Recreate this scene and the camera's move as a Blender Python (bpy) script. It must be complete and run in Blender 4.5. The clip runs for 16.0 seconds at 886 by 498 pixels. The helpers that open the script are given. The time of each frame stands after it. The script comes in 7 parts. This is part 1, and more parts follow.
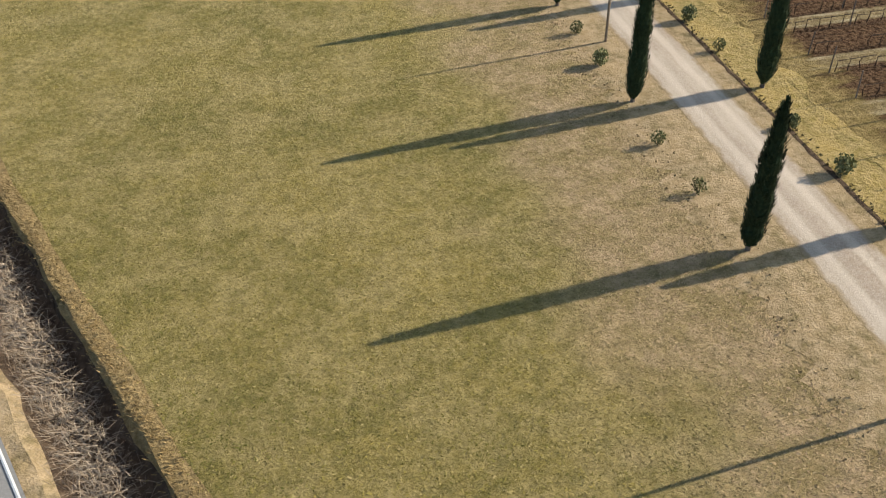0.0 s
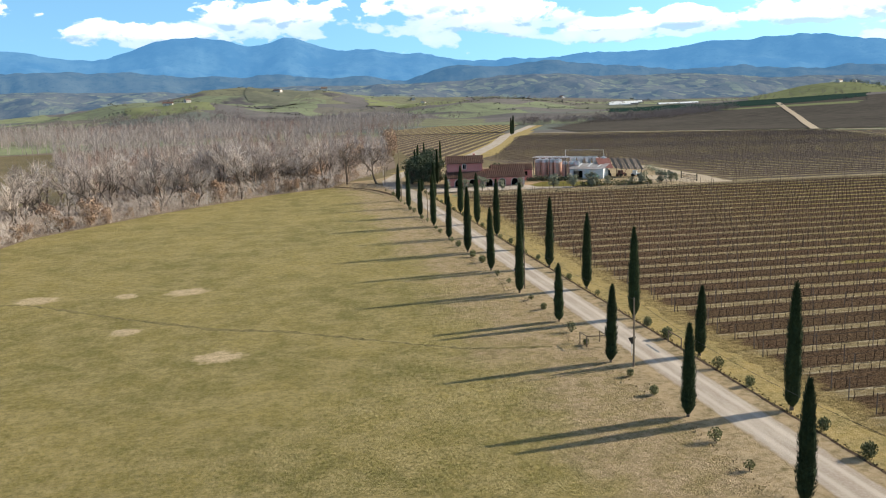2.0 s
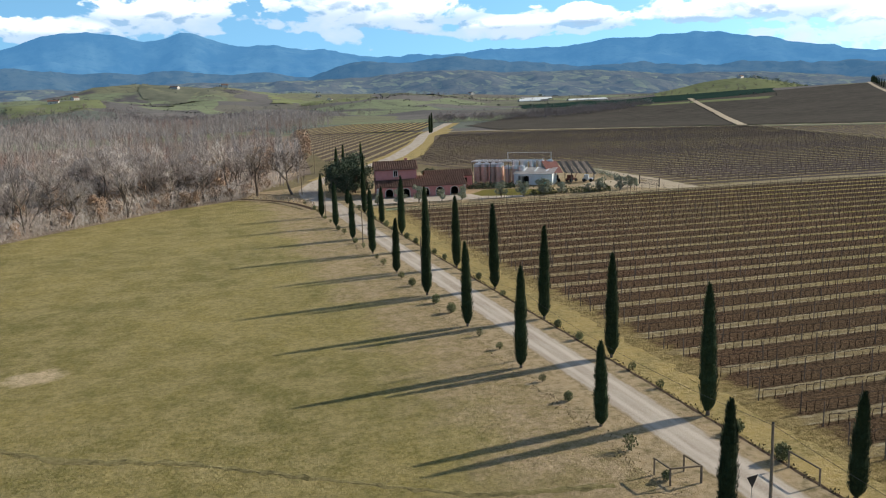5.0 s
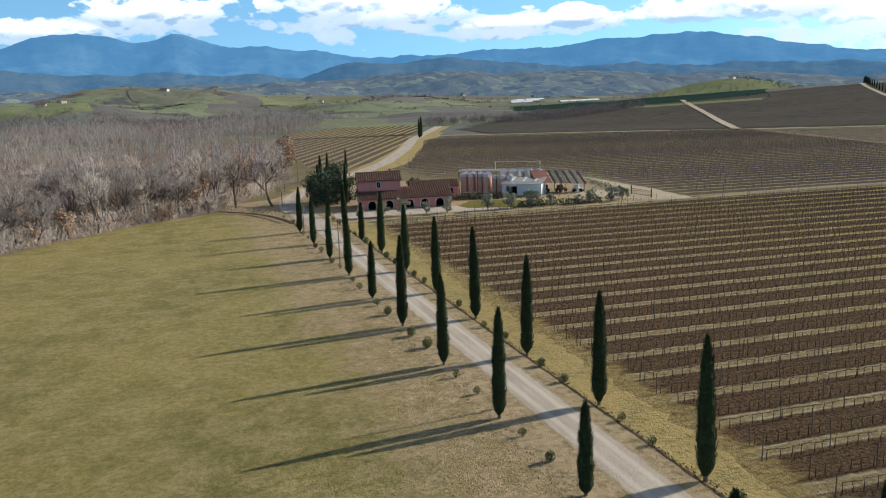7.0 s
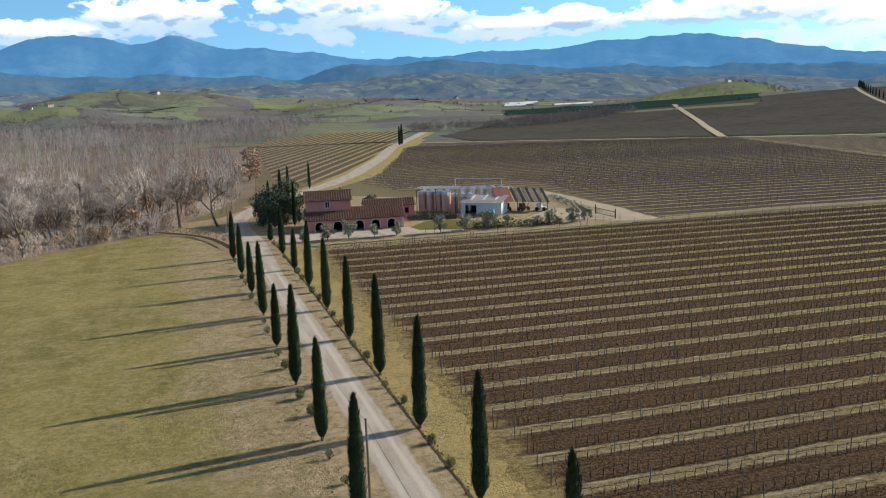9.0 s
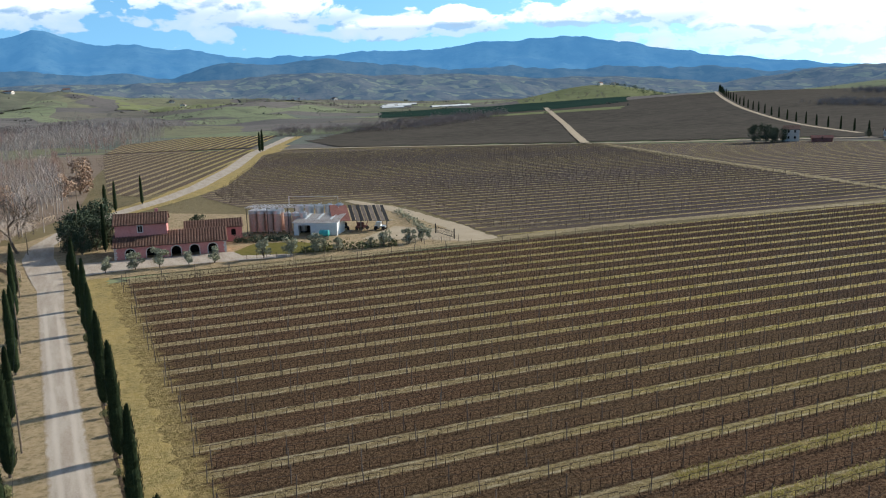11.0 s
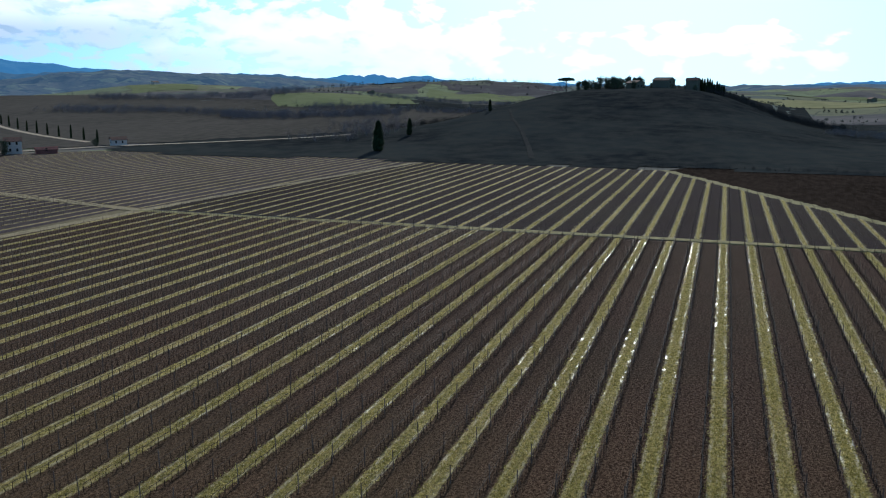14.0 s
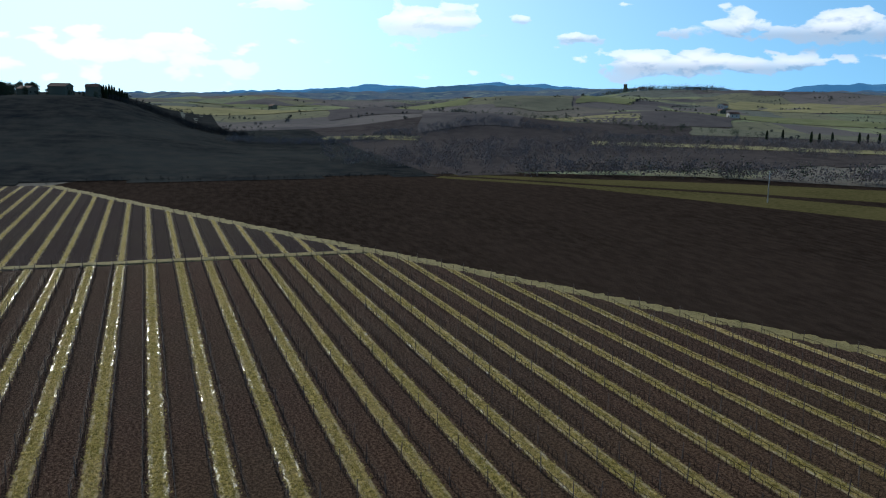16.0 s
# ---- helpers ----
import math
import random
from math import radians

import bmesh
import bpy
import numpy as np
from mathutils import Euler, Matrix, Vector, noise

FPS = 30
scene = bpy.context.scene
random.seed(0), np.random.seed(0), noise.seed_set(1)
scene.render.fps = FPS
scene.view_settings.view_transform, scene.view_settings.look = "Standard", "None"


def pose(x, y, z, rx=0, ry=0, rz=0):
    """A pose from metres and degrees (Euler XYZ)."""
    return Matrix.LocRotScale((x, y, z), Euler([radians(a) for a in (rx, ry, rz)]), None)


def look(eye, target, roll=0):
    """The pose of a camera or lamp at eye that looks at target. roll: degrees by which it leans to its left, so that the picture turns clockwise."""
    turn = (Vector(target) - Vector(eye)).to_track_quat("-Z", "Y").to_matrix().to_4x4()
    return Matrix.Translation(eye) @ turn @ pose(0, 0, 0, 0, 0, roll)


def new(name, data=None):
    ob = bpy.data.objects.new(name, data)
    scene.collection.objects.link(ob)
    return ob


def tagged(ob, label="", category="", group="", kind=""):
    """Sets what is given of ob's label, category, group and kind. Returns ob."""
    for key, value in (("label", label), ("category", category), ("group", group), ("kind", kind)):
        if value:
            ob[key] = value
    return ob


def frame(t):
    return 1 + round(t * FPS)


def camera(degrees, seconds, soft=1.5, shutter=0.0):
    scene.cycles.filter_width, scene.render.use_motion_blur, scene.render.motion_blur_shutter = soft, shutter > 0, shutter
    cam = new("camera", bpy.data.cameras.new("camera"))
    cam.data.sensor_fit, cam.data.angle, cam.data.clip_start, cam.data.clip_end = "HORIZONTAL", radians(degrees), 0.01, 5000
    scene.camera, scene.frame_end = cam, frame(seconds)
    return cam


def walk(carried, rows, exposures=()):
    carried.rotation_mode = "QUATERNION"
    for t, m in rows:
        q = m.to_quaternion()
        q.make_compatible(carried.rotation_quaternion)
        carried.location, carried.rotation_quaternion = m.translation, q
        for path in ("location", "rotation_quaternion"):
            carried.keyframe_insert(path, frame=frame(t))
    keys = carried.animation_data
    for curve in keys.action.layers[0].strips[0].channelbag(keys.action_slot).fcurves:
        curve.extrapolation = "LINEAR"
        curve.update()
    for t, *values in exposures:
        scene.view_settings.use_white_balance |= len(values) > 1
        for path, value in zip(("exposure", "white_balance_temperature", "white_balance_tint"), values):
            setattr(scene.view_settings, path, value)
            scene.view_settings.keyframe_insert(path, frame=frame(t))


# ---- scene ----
cam = camera(55.3, 16.0, soft=1.15)
METRES, EYE, TILT, LEAN, TURN = 130.0, 25.22, 0.0, 0.0, -8.3
ROWS = [
    (0.0, 0.0, 0.0, 0.0, -1.72, -39.72, 2.07),
    (0.5, -0.0232, 0.0238, -0.0049, -1.45, -32.89, 1.97),
    (1.0, -0.0459, 0.0474, -0.0079, -1.3, -24.76, 1.92),
    (1.5, -0.0677, 0.0706, -0.0099, -1.16, -16.7, 1.9),
    (2.0, -0.0898, 0.0954, -0.013, -0.99, -10.27, 1.87),
    (2.5, -0.1095, 0.1176, -0.0152, -0.79, -10.34, 1.85),
    (3.0, -0.128, 0.1389, -0.0176, -0.6, -10.4, 1.84),
    (3.5, -0.1445, 0.157, -0.0191, -4.18, -10.6, 1.8),
    (4.0, -0.1598, 0.1756, -0.0205, -5.62, -10.67, 1.9),
    (4.1, -0.1545, 0.2029, -0.0198, -5.91, -10.68, 1.91),
    (4.2, -0.1493, 0.2302, -0.0191, -6.19, -10.68, 1.92),
    (4.3, -0.1440, 0.2575, -0.0185, -6.48, -10.69, 1.93),
    (4.4, -0.1388, 0.2848, -0.0178, -6.76, -10.69, 1.94),
    (4.5, -0.1335, 0.3121, -0.0171, -7.05, -10.70, 1.95),
    (5.5, -0.1215, 0.3432, -0.0121, -7.45, -10.69, 2.0),
    (6.5, -0.1095, 0.3744, -0.0072, -7.83, -10.69, 2.02),
    (7.0, -0.1024, 0.3896, -0.0021, -7.85, -10.68, 2.14),
    (7.5, -0.0872, 0.4055, 0.0026, -7.78, -10.64, 2.14),
    (8.0, -0.0652, 0.4226, 0.0071, -7.73, -10.6, 2.13),
    (10.5, 0.0584, 0.5132, 0.0294, -10.18, -10.7, 1.86),
    (11.0, 0.0829, 0.5295, 0.0333, -15.54, -10.88, 1.73),
    (11.5, 0.1095, 0.5445, 0.0362, -22.58, -11.05, 1.51),
    (12.0, 0.1381, 0.5562, 0.0388, -30.09, -11.21, 1.29),
    (12.5, 0.168, 0.5622, 0.0416, -36.97, -11.33, 1.05),
    (13.0, 0.1972, 0.5627, 0.0437, -44.63, -11.45, 0.78),
    (13.5, 0.2259, 0.5577, 0.0461, -53.01, -11.54, 0.54),
    (14.0, 0.2539, 0.5501, 0.0485, -62.32, -11.51, 0.29),
    (14.5, 0.2819, 0.5382, 0.051, -71.81, -11.3, 0.06),
    (15.0, 0.3075, 0.518, 0.0519, -82.3, -11.24, -0.2),
    (15.5, 0.3295, 0.4953, 0.0518, -91.06, -11.11, -0.39),
    (16.0, 0.3487, 0.4692, 0.0506, -99.41, -10.95, -0.68),
]
# seconds, stops, kelvin, tint
EXPOSURES = [(0.0, 0.76, 6900, 10), (1.0, 0.76, 6850, 10), (1.5, 0.84, 6650, 10), (2.0, 0.60, 6600, 9), (2.5, 0.33, 6500, 8), (4.0, 0.31, 6400, 8), (8.0, 0.29, 6320, 8), (11.0, 0.31, 6150, 8),
             (12.5, 0.27, 5600, 7), (13.5, 0.0, 5420, 6), (14.5, -0.40, 5400, 6), (15.0, -0.47, 5430, 6), (16.0, -0.40, 5650, 7)]
walk(cam, [(t, pose(0, 0, EYE, TILT, LEAN, TURN) @ pose(METRES * x, METRES * y, METRES * z, 90 + pitch, roll, yaw)) for t, x, y, z, yaw, pitch, roll in ROWS], EXPOSURES)

# ---- world, sun ----
SUN_AZ, SUN_EL = 82.8, 24.0          # degrees clockwise from +y, and above the ground
world = bpy.data.worlds.new("sky")
scene.world = world
world.use_nodes = True


class Nodes:
    """A short hand for building node trees."""

    def __init__(self, tree):
        self.tree = tree
        tree.nodes.clear()

    def add(self, kind, operation="", use_clamp=False, interpolation_type="", data_type="", blend_type="", sky_type="", sun_disc=None, feature=""):
        node = self.tree.nodes.new(kind)
        if operation:
            node.operation = operation
        if use_clamp:
            node.use_clamp = True
        if interpolation_type:
            node.interpolation_type = interpolation_type
        if data_type:
            node.data_type = data_type
        if blend_type:
            node.blend_type = blend_type
        if sky_type:
            node.sky_type = sky_type
        if sun_disc is not None:
            node.sun_disc = sun_disc
        if feature:
            node.feature = feature
        return node

    def link(self, a, b):
        self.tree.links.new(a, b)

    def put(self, socket, value):
        if hasattr(value, "is_output"):
            self.tree.links.new(value, socket)
        else:
            socket.default_value = value

    def math(self, op, a, b=0.0, c=0.0, clamp=False):
        n = self.add("ShaderNodeMath", operation=op, use_clamp=clamp)
        for s, v in zip(n.inputs, (a, b, c)):
            self.put(s, v)
        return n.outputs[0]

    def vec(self, op, a, b=(0, 0, 0)):
        n = self.add("ShaderNodeVectorMath", operation=op)
        self.put(n.inputs[0], a)
        self.put(n.inputs[1], b)
        return n.outputs[0]

    def noise(self, vector, scale, detail=4.0, rough=0.55, distortion=0.0):
        n = self.add("ShaderNodeTexNoise")
        self.put(n.inputs["Vector"], vector)
        n.inputs["Scale"].default_value = scale
        n.inputs["Detail"].default_value = detail
        n.inputs["Roughness"].default_value = rough
        n.inputs["Distortion"].default_value = distortion
        return n.outputs[0]

    def ramp(self, value, low, high):
        n = self.add("ShaderNodeMapRange", interpolation_type="SMOOTHSTEP")
        self.put(n.inputs[0], value)
        n.inputs[1].default_value, n.inputs[2].default_value = low, high
        return n.outputs[0]

    def mix(self, fac, a, b, blend="MIX"):
        n = self.add("ShaderNodeMix", data_type="RGBA", blend_type=blend)
        self.put(n.inputs["Factor"], fac)
        for s, v in ((n.inputs[6], a), (n.inputs[7], b)):
            self.put(s, (*v, 1.0) if isinstance(v, tuple) and len(v) == 3 else v)
        return n.outputs[2]


def add_noise_colour(self, vector, scale):
    n = self.add("ShaderNodeTexNoise")
    self.put(n.inputs["Vector"], vector)
    n.inputs["Scale"].default_value = scale
    return n.outputs["Color"]


Nodes.add_noise_colour = add_noise_colour


def build_sky():
    k = Nodes(world.node_tree)
    way = k.add("ShaderNodeTexCoord").outputs["Generated"]
    lifted = k.vec("NORMALIZE", k.vec("ADD", way, (0, 0, 0.22)))
    sky = k.add("ShaderNodeTexSky", sky_type="NISHITA", sun_disc=False)
    sky.sun_elevation, sky.sun_rotation = radians(SUN_EL), radians(SUN_AZ)
    sky.altitude, sky.air_density, sky.dust_density, sky.ozone_density = 200, 1.0, 0.5, 2.5
    k.link(lifted, sky.inputs["Vector"])
    sep = k.add("ShaderNodeSeparateXYZ")
    k.link(way, sep.inputs[0])
    x, y, z = sep.outputs
    az = k.math("MULTIPLY", k.math("ARCTAN2", x, y), 57.2958)
    el = k.math("MULTIPLY", k.math("ARCSINE", z), 57.2958)
    comb = k.add("ShaderNodeCombineXYZ")
    k.link(k.math("MULTIPLY", az, 0.80), comb.inputs[0])
    k.link(k.math("MULTIPLY", el, 1.65), comb.inputs[1])
    puff = k.add("ShaderNodeTexVoronoi", feature="SMOOTH_F1")
    k.link(k.vec("ADD", comb.outputs[0], k.vec("MULTIPLY", k.add_noise_colour(comb.outputs[0], 1.1), (0.9, 0.9, 0))), puff.inputs["Vector"])
    puff.inputs["Scale"].default_value = 0.62
    billow = k.math("MULTIPLY", k.math("SUBTRACT", 0.55, puff.outputs["Distance"]), 0.42)
    plain = k.noise(comb.outputs[0], 0.42, 6.0, 0.53, 0.25)
    grain = k.math("ADD", plain, k.math("MULTIPLY", billow, 0.6))
    # the cloud banks: azimuth, elevation, half width, half height, amount
    banks = ((-9, 4.3, 4.5, 0.8, 0.9), (-1.5, 5.3, 4.2, 1.3, 1.0), (8.5, 5.6, 3.2, 1.9, 1.05), (14, 5.0, 4.5, 1.3, 1.0), (22, 4.1, 6, 0.8, 1.0),
             (31, 4.0, 6, 0.75, 0.9), (37, 4.4, 5, 1.3, 1.0), (46, 3.6, 9, 2.2, 0.9), (62, 2.2, 12, 2.6, 0.9), (86, 1.6, 12, 1.6, 0.55), (107, 4.0, 3.2, 0.9, 1.0),
             (97.5, 5.2, 2.0, 0.6, 0.8), (89, 2.5, 4, 0.6, 0.6), (117, 3.1, 1.4, 0.35, 0.8), (113, 4.2, 1.2, 0.4, 0.7), (124, 1.5, 7, 0.8, 0.95), (131, 3.6, 5, 0.9, 0.95), (-30, 5, 12, 2, 0.8))
    bias, low = 0.0, 0.0
    for a, e, wa, we, amount in banks:
        da = k.math("DIVIDE", k.math("SUBTRACT", az, a), wa)
        de = k.math("DIVIDE", k.math("SUBTRACT", el, e), we)
        d2 = k.math("ADD", k.math("MULTIPLY", da, da), k.math("MULTIPLY", de, de))
        here = k.math("MULTIPLY", k.math("POWER", 2.718, k.math("MULTIPLY", d2, -0.8)), amount)
        low = k.math("MAXIMUM", low, k.math("MULTIPLY", here, k.ramp(de, 0.45, -0.45)))
        bias = k.math("MAXIMUM", bias, here)
    high = k.ramp(el, 9.0, 25.0)
    bias = k.math("MAXIMUM", bias, k.math("MULTIPLY", high, 0.22))
    density = k.math("ADD", k.math("MULTIPLY", bias, 0.62), k.math("MULTIPLY", k.math("SUBTRACT", grain, 0.5), 1.25))
    cover = k.ramp(density, 0.255, 0.335)
    thick = k.ramp(density, 0.30, 0.62)
    below = k.add("ShaderNodeCombineXYZ")
    k.link(k.math("MULTIPLY", az, 0.80), below.inputs[0])
    k.link(k.math("MULTIPLY", k.math("ADD", el, 0.4), 1.65), below.inputs[1])
    shade = k.ramp(k.math("SUBTRACT", k.noise(below.outputs[0], 0.42, 6.0, 0.53, 0.25), plain), 0.0, 0.15)
    under = k.math("DIVIDE", low, k.math("MAXIMUM", bias, 0.05))
    shade = k.math("ADD", k.math("MULTIPLY", shade, 0.45), k.math("MULTIPLY", under, 0.75), clamp=True)
    glow = k.math("POWER", k.math("MAXIMUM", k.vec_dot(way), 0.0), 7.0)
    cloud = k.mix(shade, (12.4, 12.4, 12.6), (3.2, 4.7, 6.6))
    cloud = k.mix(k.math("MULTIPLY", glow, 0.9, clamp=True), cloud, (15.5, 15.8, 16.0))
    tint = k.mix(1.0, sky.outputs[0], (1.42, 1.84, 1.78), "MULTIPLY")
    tint = k.mix(k.ramp(el, 8.0, 35.0), tint, k.mix(1.0, sky.outputs[0], (0.50, 0.54, 0.60), "MULTIPLY"))
    # the haze of light low under the sun
    hazed = k.mix(k.math("MULTIPLY", glow, 0.8, clamp=True), tint, (10.5, 13.0, 13.6))
    colour = k.mix(k.math("MULTIPLY", cover, k.math("ADD", 0.72, k.math("MULTIPLY", thick, 0.28))), hazed, cloud)
    back = k.add("ShaderNodeBackground")
    k.link(colour, back.inputs[0])
    back.inputs[1].default_value = SKY
    k.link(back.outputs[0], k.add("ShaderNodeOutputWorld").inputs[0])


def sun_way():
    a, e = radians(SUN_AZ), radians(SUN_EL)
    return Vector((math.sin(a) * math.cos(e), math.cos(a) * math.cos(e), math.sin(e)))


def vec_dot(self, way):
    n = self.add("ShaderNodeVectorMath", operation="DOT_PRODUCT")
    self.link(way, n.inputs[0])
    a = radians(SUN_AZ)
    n.inputs[1].default_value = (math.sin(a), math.cos(a), 0.10)
    return n.outputs["Value"]


Nodes.vec_dot = vec_dot
SKY = 0.104
build_sky()
lamp = bpy.data.lights.new("sun", "SUN")
lamp.energy, lamp.angle, lamp.color = 4.6, radians(0.53), (1.0, 0.90, 0.75)
sun = new("sun", lamp)
sun.matrix_world = look((0, 0, 300), Vector((0, 0, 300)) - sun_way())

# ---- materials ----


def surface(name, colours, big=0.15, small=3.0, rough=0.9, bump=0.0, bump_scale=12.0, metal=0.0, spec=0.12, stretch=(1, 1, 1), random=0.0, detail=5.0):
    """Three colours (dark, middle, light) mixed by noise at two sizes, in metres of the object."""
    m = bpy.data.materials.new(name)
    m.use_nodes = True
    k = Nodes(m.node_tree)
    where = k.vec("MULTIPLY", k.add("ShaderNodeNewGeometry").outputs["Position"], stretch)
    a = k.ramp(k.noise(where, big, 4.0, 0.6), 0.34, 0.66)
    b = k.ramp(k.noise(where, small, detail, 0.65), 0.3, 0.7)
    colour = k.mix(a, colours[0], colours[1])
    colour = k.mix(k.math("MULTIPLY", b, 0.75), colour, colours[2])
    if random:
        info = k.add("ShaderNodeObjectInfo").outputs["Random"]
        hsv = k.add("ShaderNodeHueSaturation")
        k.put(hsv.inputs["Value"], k.math("ADD", 1.0 - random / 2, k.math("MULTIPLY", info, random)))
        k.link(colour, hsv.inputs["Color"])
        colour = hsv.outputs[0]
    return finish(m, k, colour, where, rough, bump, bump_scale, metal, spec)


def finish(m, k, colour, where, rough, bump, bump_scale, metal=0.0, spec=0.12):
    s = k.add("ShaderNodeBsdfPrincipled")
    k.put(s.inputs["Base Color"], colour)
    s.inputs["Roughness"].default_value = rough
    s.inputs["Metallic"].default_value = metal
    s.inputs["Specular IOR Level"].default_value = spec
    if bump:
        n = k.add("ShaderNodeBump")
        n.inputs["Strength"].default_value = 1.0
        n.inputs["Distance"].default_value = bump
        k.link(k.noise(where, bump_scale, 5.0, 0.7), n.inputs["Height"])
        k.link(n.outputs[0], s.inputs["Normal"])
    k.link(s.outputs[0], k.add("ShaderNodeOutputMaterial").inputs[0])
    return m


def field_material():
    """A patchwork of far fields: each cell of the pattern has its own crop."""
    m = bpy.data.materials.new("far_fields")
    m.use_nodes = True
    k = Nodes(m.node_tree)
    pos = k.add("ShaderNodeNewGeometry").outputs["Position"]
    flat = k.vec("MULTIPLY", pos, (1, 1, 0))
    bent = k.vec("ADD", k.vec("MULTIPLY", flat, (0.0065, 0.0095, 0)), k.vec("MULTIPLY", k.vec("SUBTRACT", k.add_noise_colour(flat, 0.004), (0.5, 0.5, 0.5)), (0.7, 0.7, 0)))
    v = k.add("ShaderNodeTexVoronoi")
    k.link(bent, v.inputs["Vector"])
    v.inputs["Scale"].default_value = 1.0
    pick = k.add("ShaderNodeSeparateColor")
    k.link(v.outputs["Color"], pick.inputs[0])
    ramp = k.add("ShaderNodeValToRGB")
    ramp.color_ramp.interpolation = "CONSTANT"
    # crop colours are muted and greyed to mix in the haze of distance
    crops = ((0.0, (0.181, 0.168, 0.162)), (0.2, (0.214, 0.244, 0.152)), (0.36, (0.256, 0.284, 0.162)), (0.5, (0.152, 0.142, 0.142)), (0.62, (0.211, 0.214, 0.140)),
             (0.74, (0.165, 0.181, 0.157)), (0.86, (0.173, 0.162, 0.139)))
    el = ramp.color_ramp.elements
    for i, (p, c) in enumerate(crops):
        e = el[i] if i < 2 else el.new(p)
        e.position, e.color = p, (*c, 1)
    k.link(pick.outputs[0], ramp.inputs[0])
    v2 = k.add("ShaderNodeTexVoronoi", feature="DISTANCE_TO_EDGE")
    k.link(bent, v2.inputs["Vector"])
    hedge = k.ramp(k.math("ADD", v2.outputs["Distance"], k.math("MULTIPLY", k.noise(flat, 0.02), 0.06)), 0.055, 0.035)
    hue = k.mix(k.math("MULTIPLY", hedge, 0.7), ramp.outputs[0], (0.095, 0.098, 0.088))
    hue = k.mix(k.math("MULTIPLY", k.ramp(k.noise(flat, 0.05, 6.0, 0.7), 0.42, 0.68), 0.45), hue, (0.115, 0.120, 0.105))
    woods = k.ramp(k.noise(flat, 0.0028, 5.0, 0.6), 0.56, 0.60)
    hue = k.mix(woods, hue, k.mix(k.ramp(k.noise(flat, 0.06, 5.0, 0.7), 0.35, 0.65), (0.085, 0.085, 0.092), (0.135, 0.125, 0.125)))
    return finish(m, k, hue, pos, 1.0, 0.0, 1.0, spec=0.0)


ROW_GAP, ROW_START, ROW_TURN, ROW_FAN = 5.30, 66.1, math.radians(1.25), math.radians(0.036)   # the rows spread slightly from east to west


